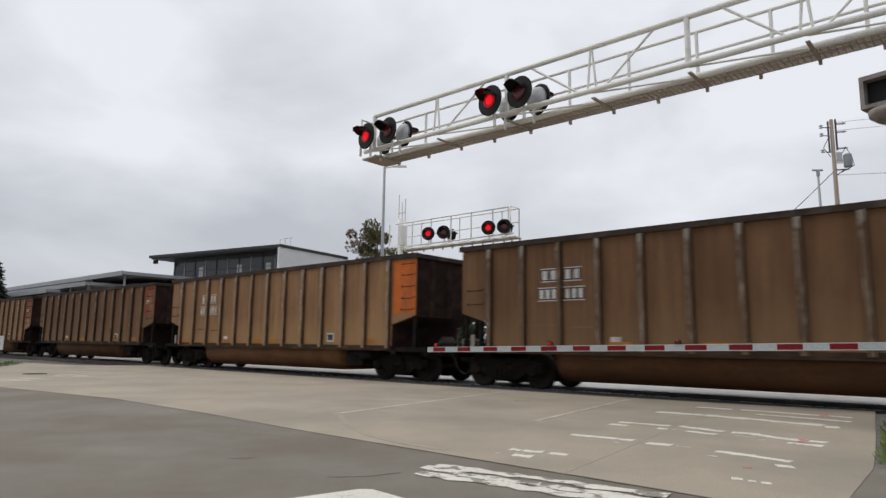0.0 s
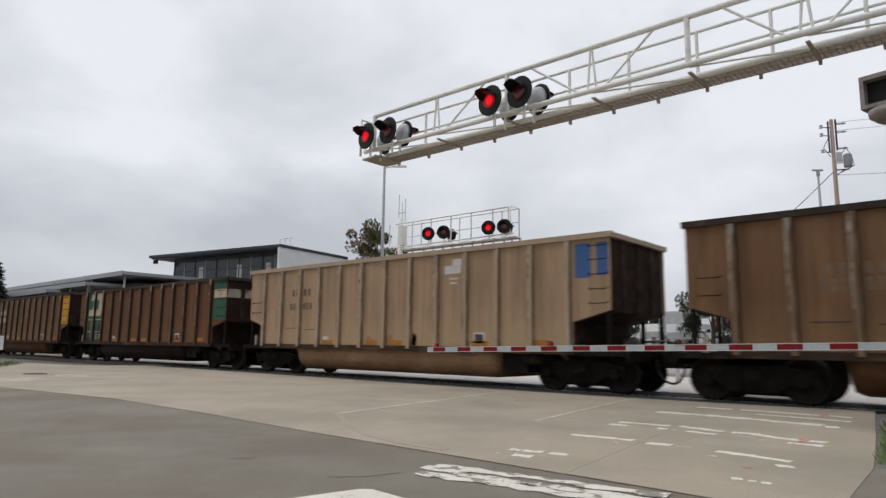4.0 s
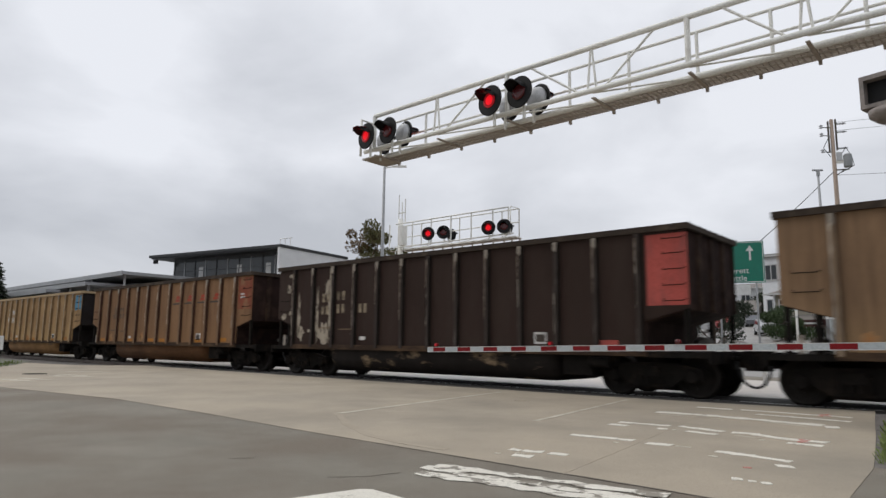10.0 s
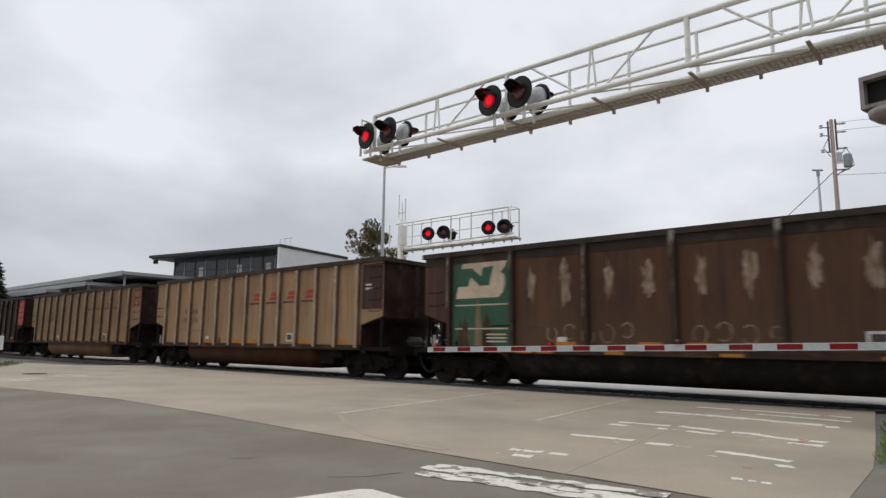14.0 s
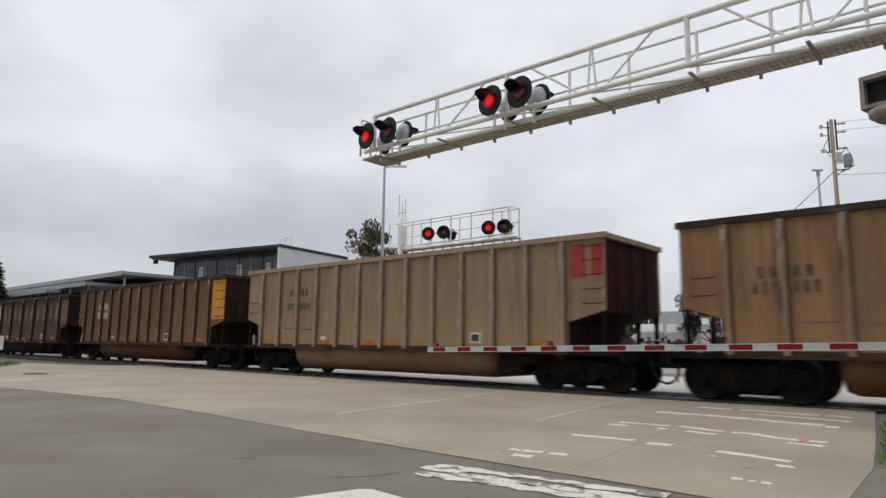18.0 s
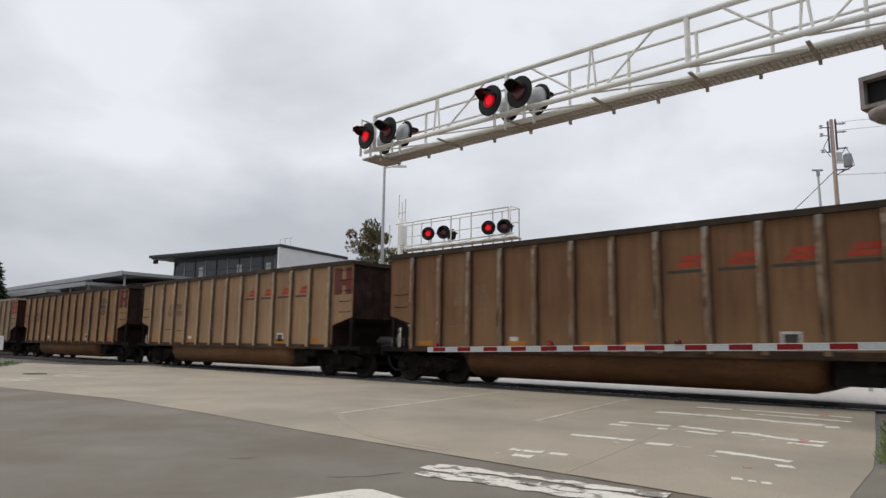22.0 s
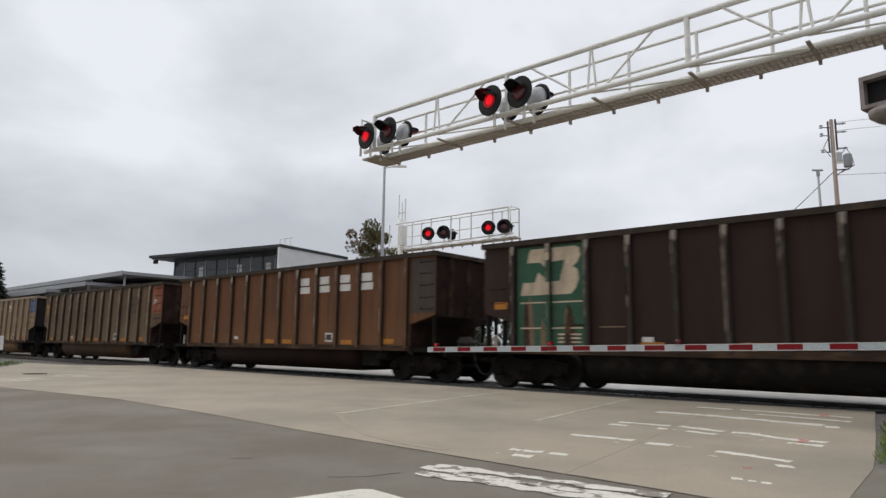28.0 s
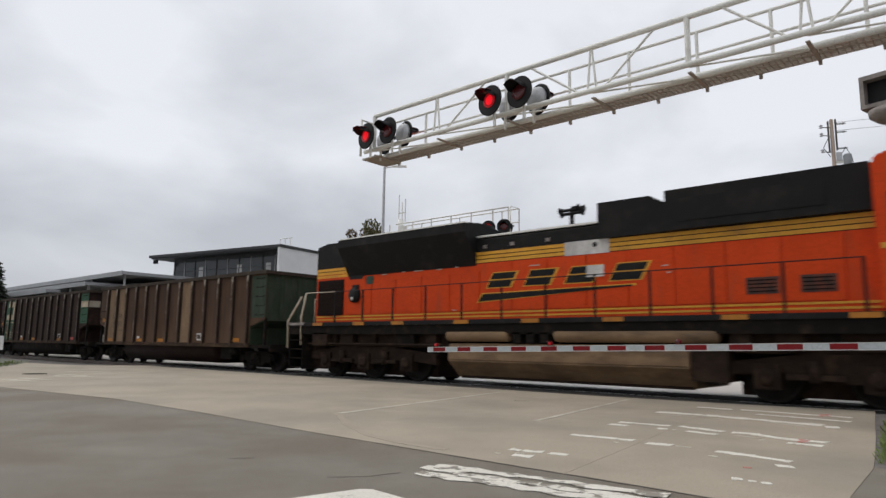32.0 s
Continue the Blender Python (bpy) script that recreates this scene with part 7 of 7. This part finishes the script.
# small things at the edges of the crossing
nb = thing("notice_board", "small white notice board on a post beside the track", "sign", at=pose(-25.40, -8.52, 0, 0, 0, 35))
part("board", made(box, -.45, .45, -.015, .015, .72, 1.18), M_SIGNW, nb, "plain white board")
part("post", made(rod, (.1, .03, 0), (.1, .03, 1.15), .025, 8), M_GALV, nb)
for i in range(3):
    part("text_bar", made(box, -.36, .34, -.019, -.014, .82 + i * .1, .85 + i * .1), M_ALU, nb)
rnd = random.Random(11)
bm = bmesh.new()
for _ in range(5200):
    x, y = rnd.uniform(-1.6, -.2), rnd.uniform(-7.4, -3.6)
    if x < -1.79 + (-.9 - y) * .112:
        continue
    h, a = rnd.uniform(.04, .15), rnd.uniform(0, 6.28)
    c, s = math.cos(a) * .012, math.sin(a) * .012
    lx, ly = rnd.uniform(-.08, .08), rnd.uniform(-.08, .08)
    bm.faces.new([bm.verts.new(q) for q in ((x - c, y - s, -.03), (x + c, y + s, -.03), (x + c * .5 + lx, y + s * .5 + ly, h * .8 - .02), (x - c * .3 + lx, y - s * .3 + ly, h * .8 - .02))])
for _ in range(350):
    x, y = rnd.uniform(-34, -29.4), rnd.uniform(-7.2, -4.6)
    if y > -5.9 - (x + 31.9) * .46 or y < -7.3:
        continue
    h, a = rnd.uniform(.05, .18), rnd.uniform(0, 6.28)
    c, s = math.cos(a) * .02, math.sin(a) * .02
    bm.faces.new([bm.verts.new(q) for q in ((x - c, y - s, .01), (x + c, y + s, .01), (x + c * .4 + .03, y + s * .4, h), (x - c * .3, y - s * .3 + .03, h))])
solo("grass", bm, M_GRASS, "rough green grass at the edge of the crossing", "grass", kind="stuff")
solo("manhole_cover", made(lathe, [(.34, .0005), (.34, .006), (.31, .008), (.02, .008)], 24, (-23.35, -7.76, 0), "z"), M_UNDER, "round dark iron manhole cover in the concrete", "manhole cover")


# ---- what moves: the train rolls by, its wheels turn, the added shutters swing to make the lamps flash ----
def motions():
    times = [float(i) for i in range(33)]
    for off, car in TRAIN:
        walk(car, [(t, pose(run(t) + off, 0, 0)) for t in times])
    steps = [i / FPS for i in range(32 * FPS + 1)]
    for key, sets in WHEELSETS.items():
        first = sets[0]
        at = first.location.copy()
        walk(first, [(t, pose(*at, 0, math.degrees((run(t) - run(0)) / at.z), 0)) for t in steps])
        act, slot = first.animation_data.action, first.animation_data.action_slot
        for w in sets[1:]:
            w.rotation_mode = "QUATERNION"
            w.animation_data_create()
            w.animation_data.action = act
            w.animation_data.action_slot = slot

    def flash(sh, left, at):
        rows, up = [], left
        rows.append((0.0, pose(*at, -86 if up else 0, 0, 0)))
        for i in range(64):
            edge = .25 + i * .5
            rows.append((edge - .0167, pose(*at, -86 if up else 0, 0, 0)))
            up = not up
            rows.append((edge + .0167, pose(*at, -86 if up else 0, 0, 0)))
        rows.append((32.0, pose(*at, -86 if up else 0, 0, 0)))
        walk(sh, rows)
    for sh, left in SHUTTERS:
        flash(sh, left, (0, -.044, .158))
    for sh, left, at in GATE_LAMPS:
        flash(sh, left, at)


motions()
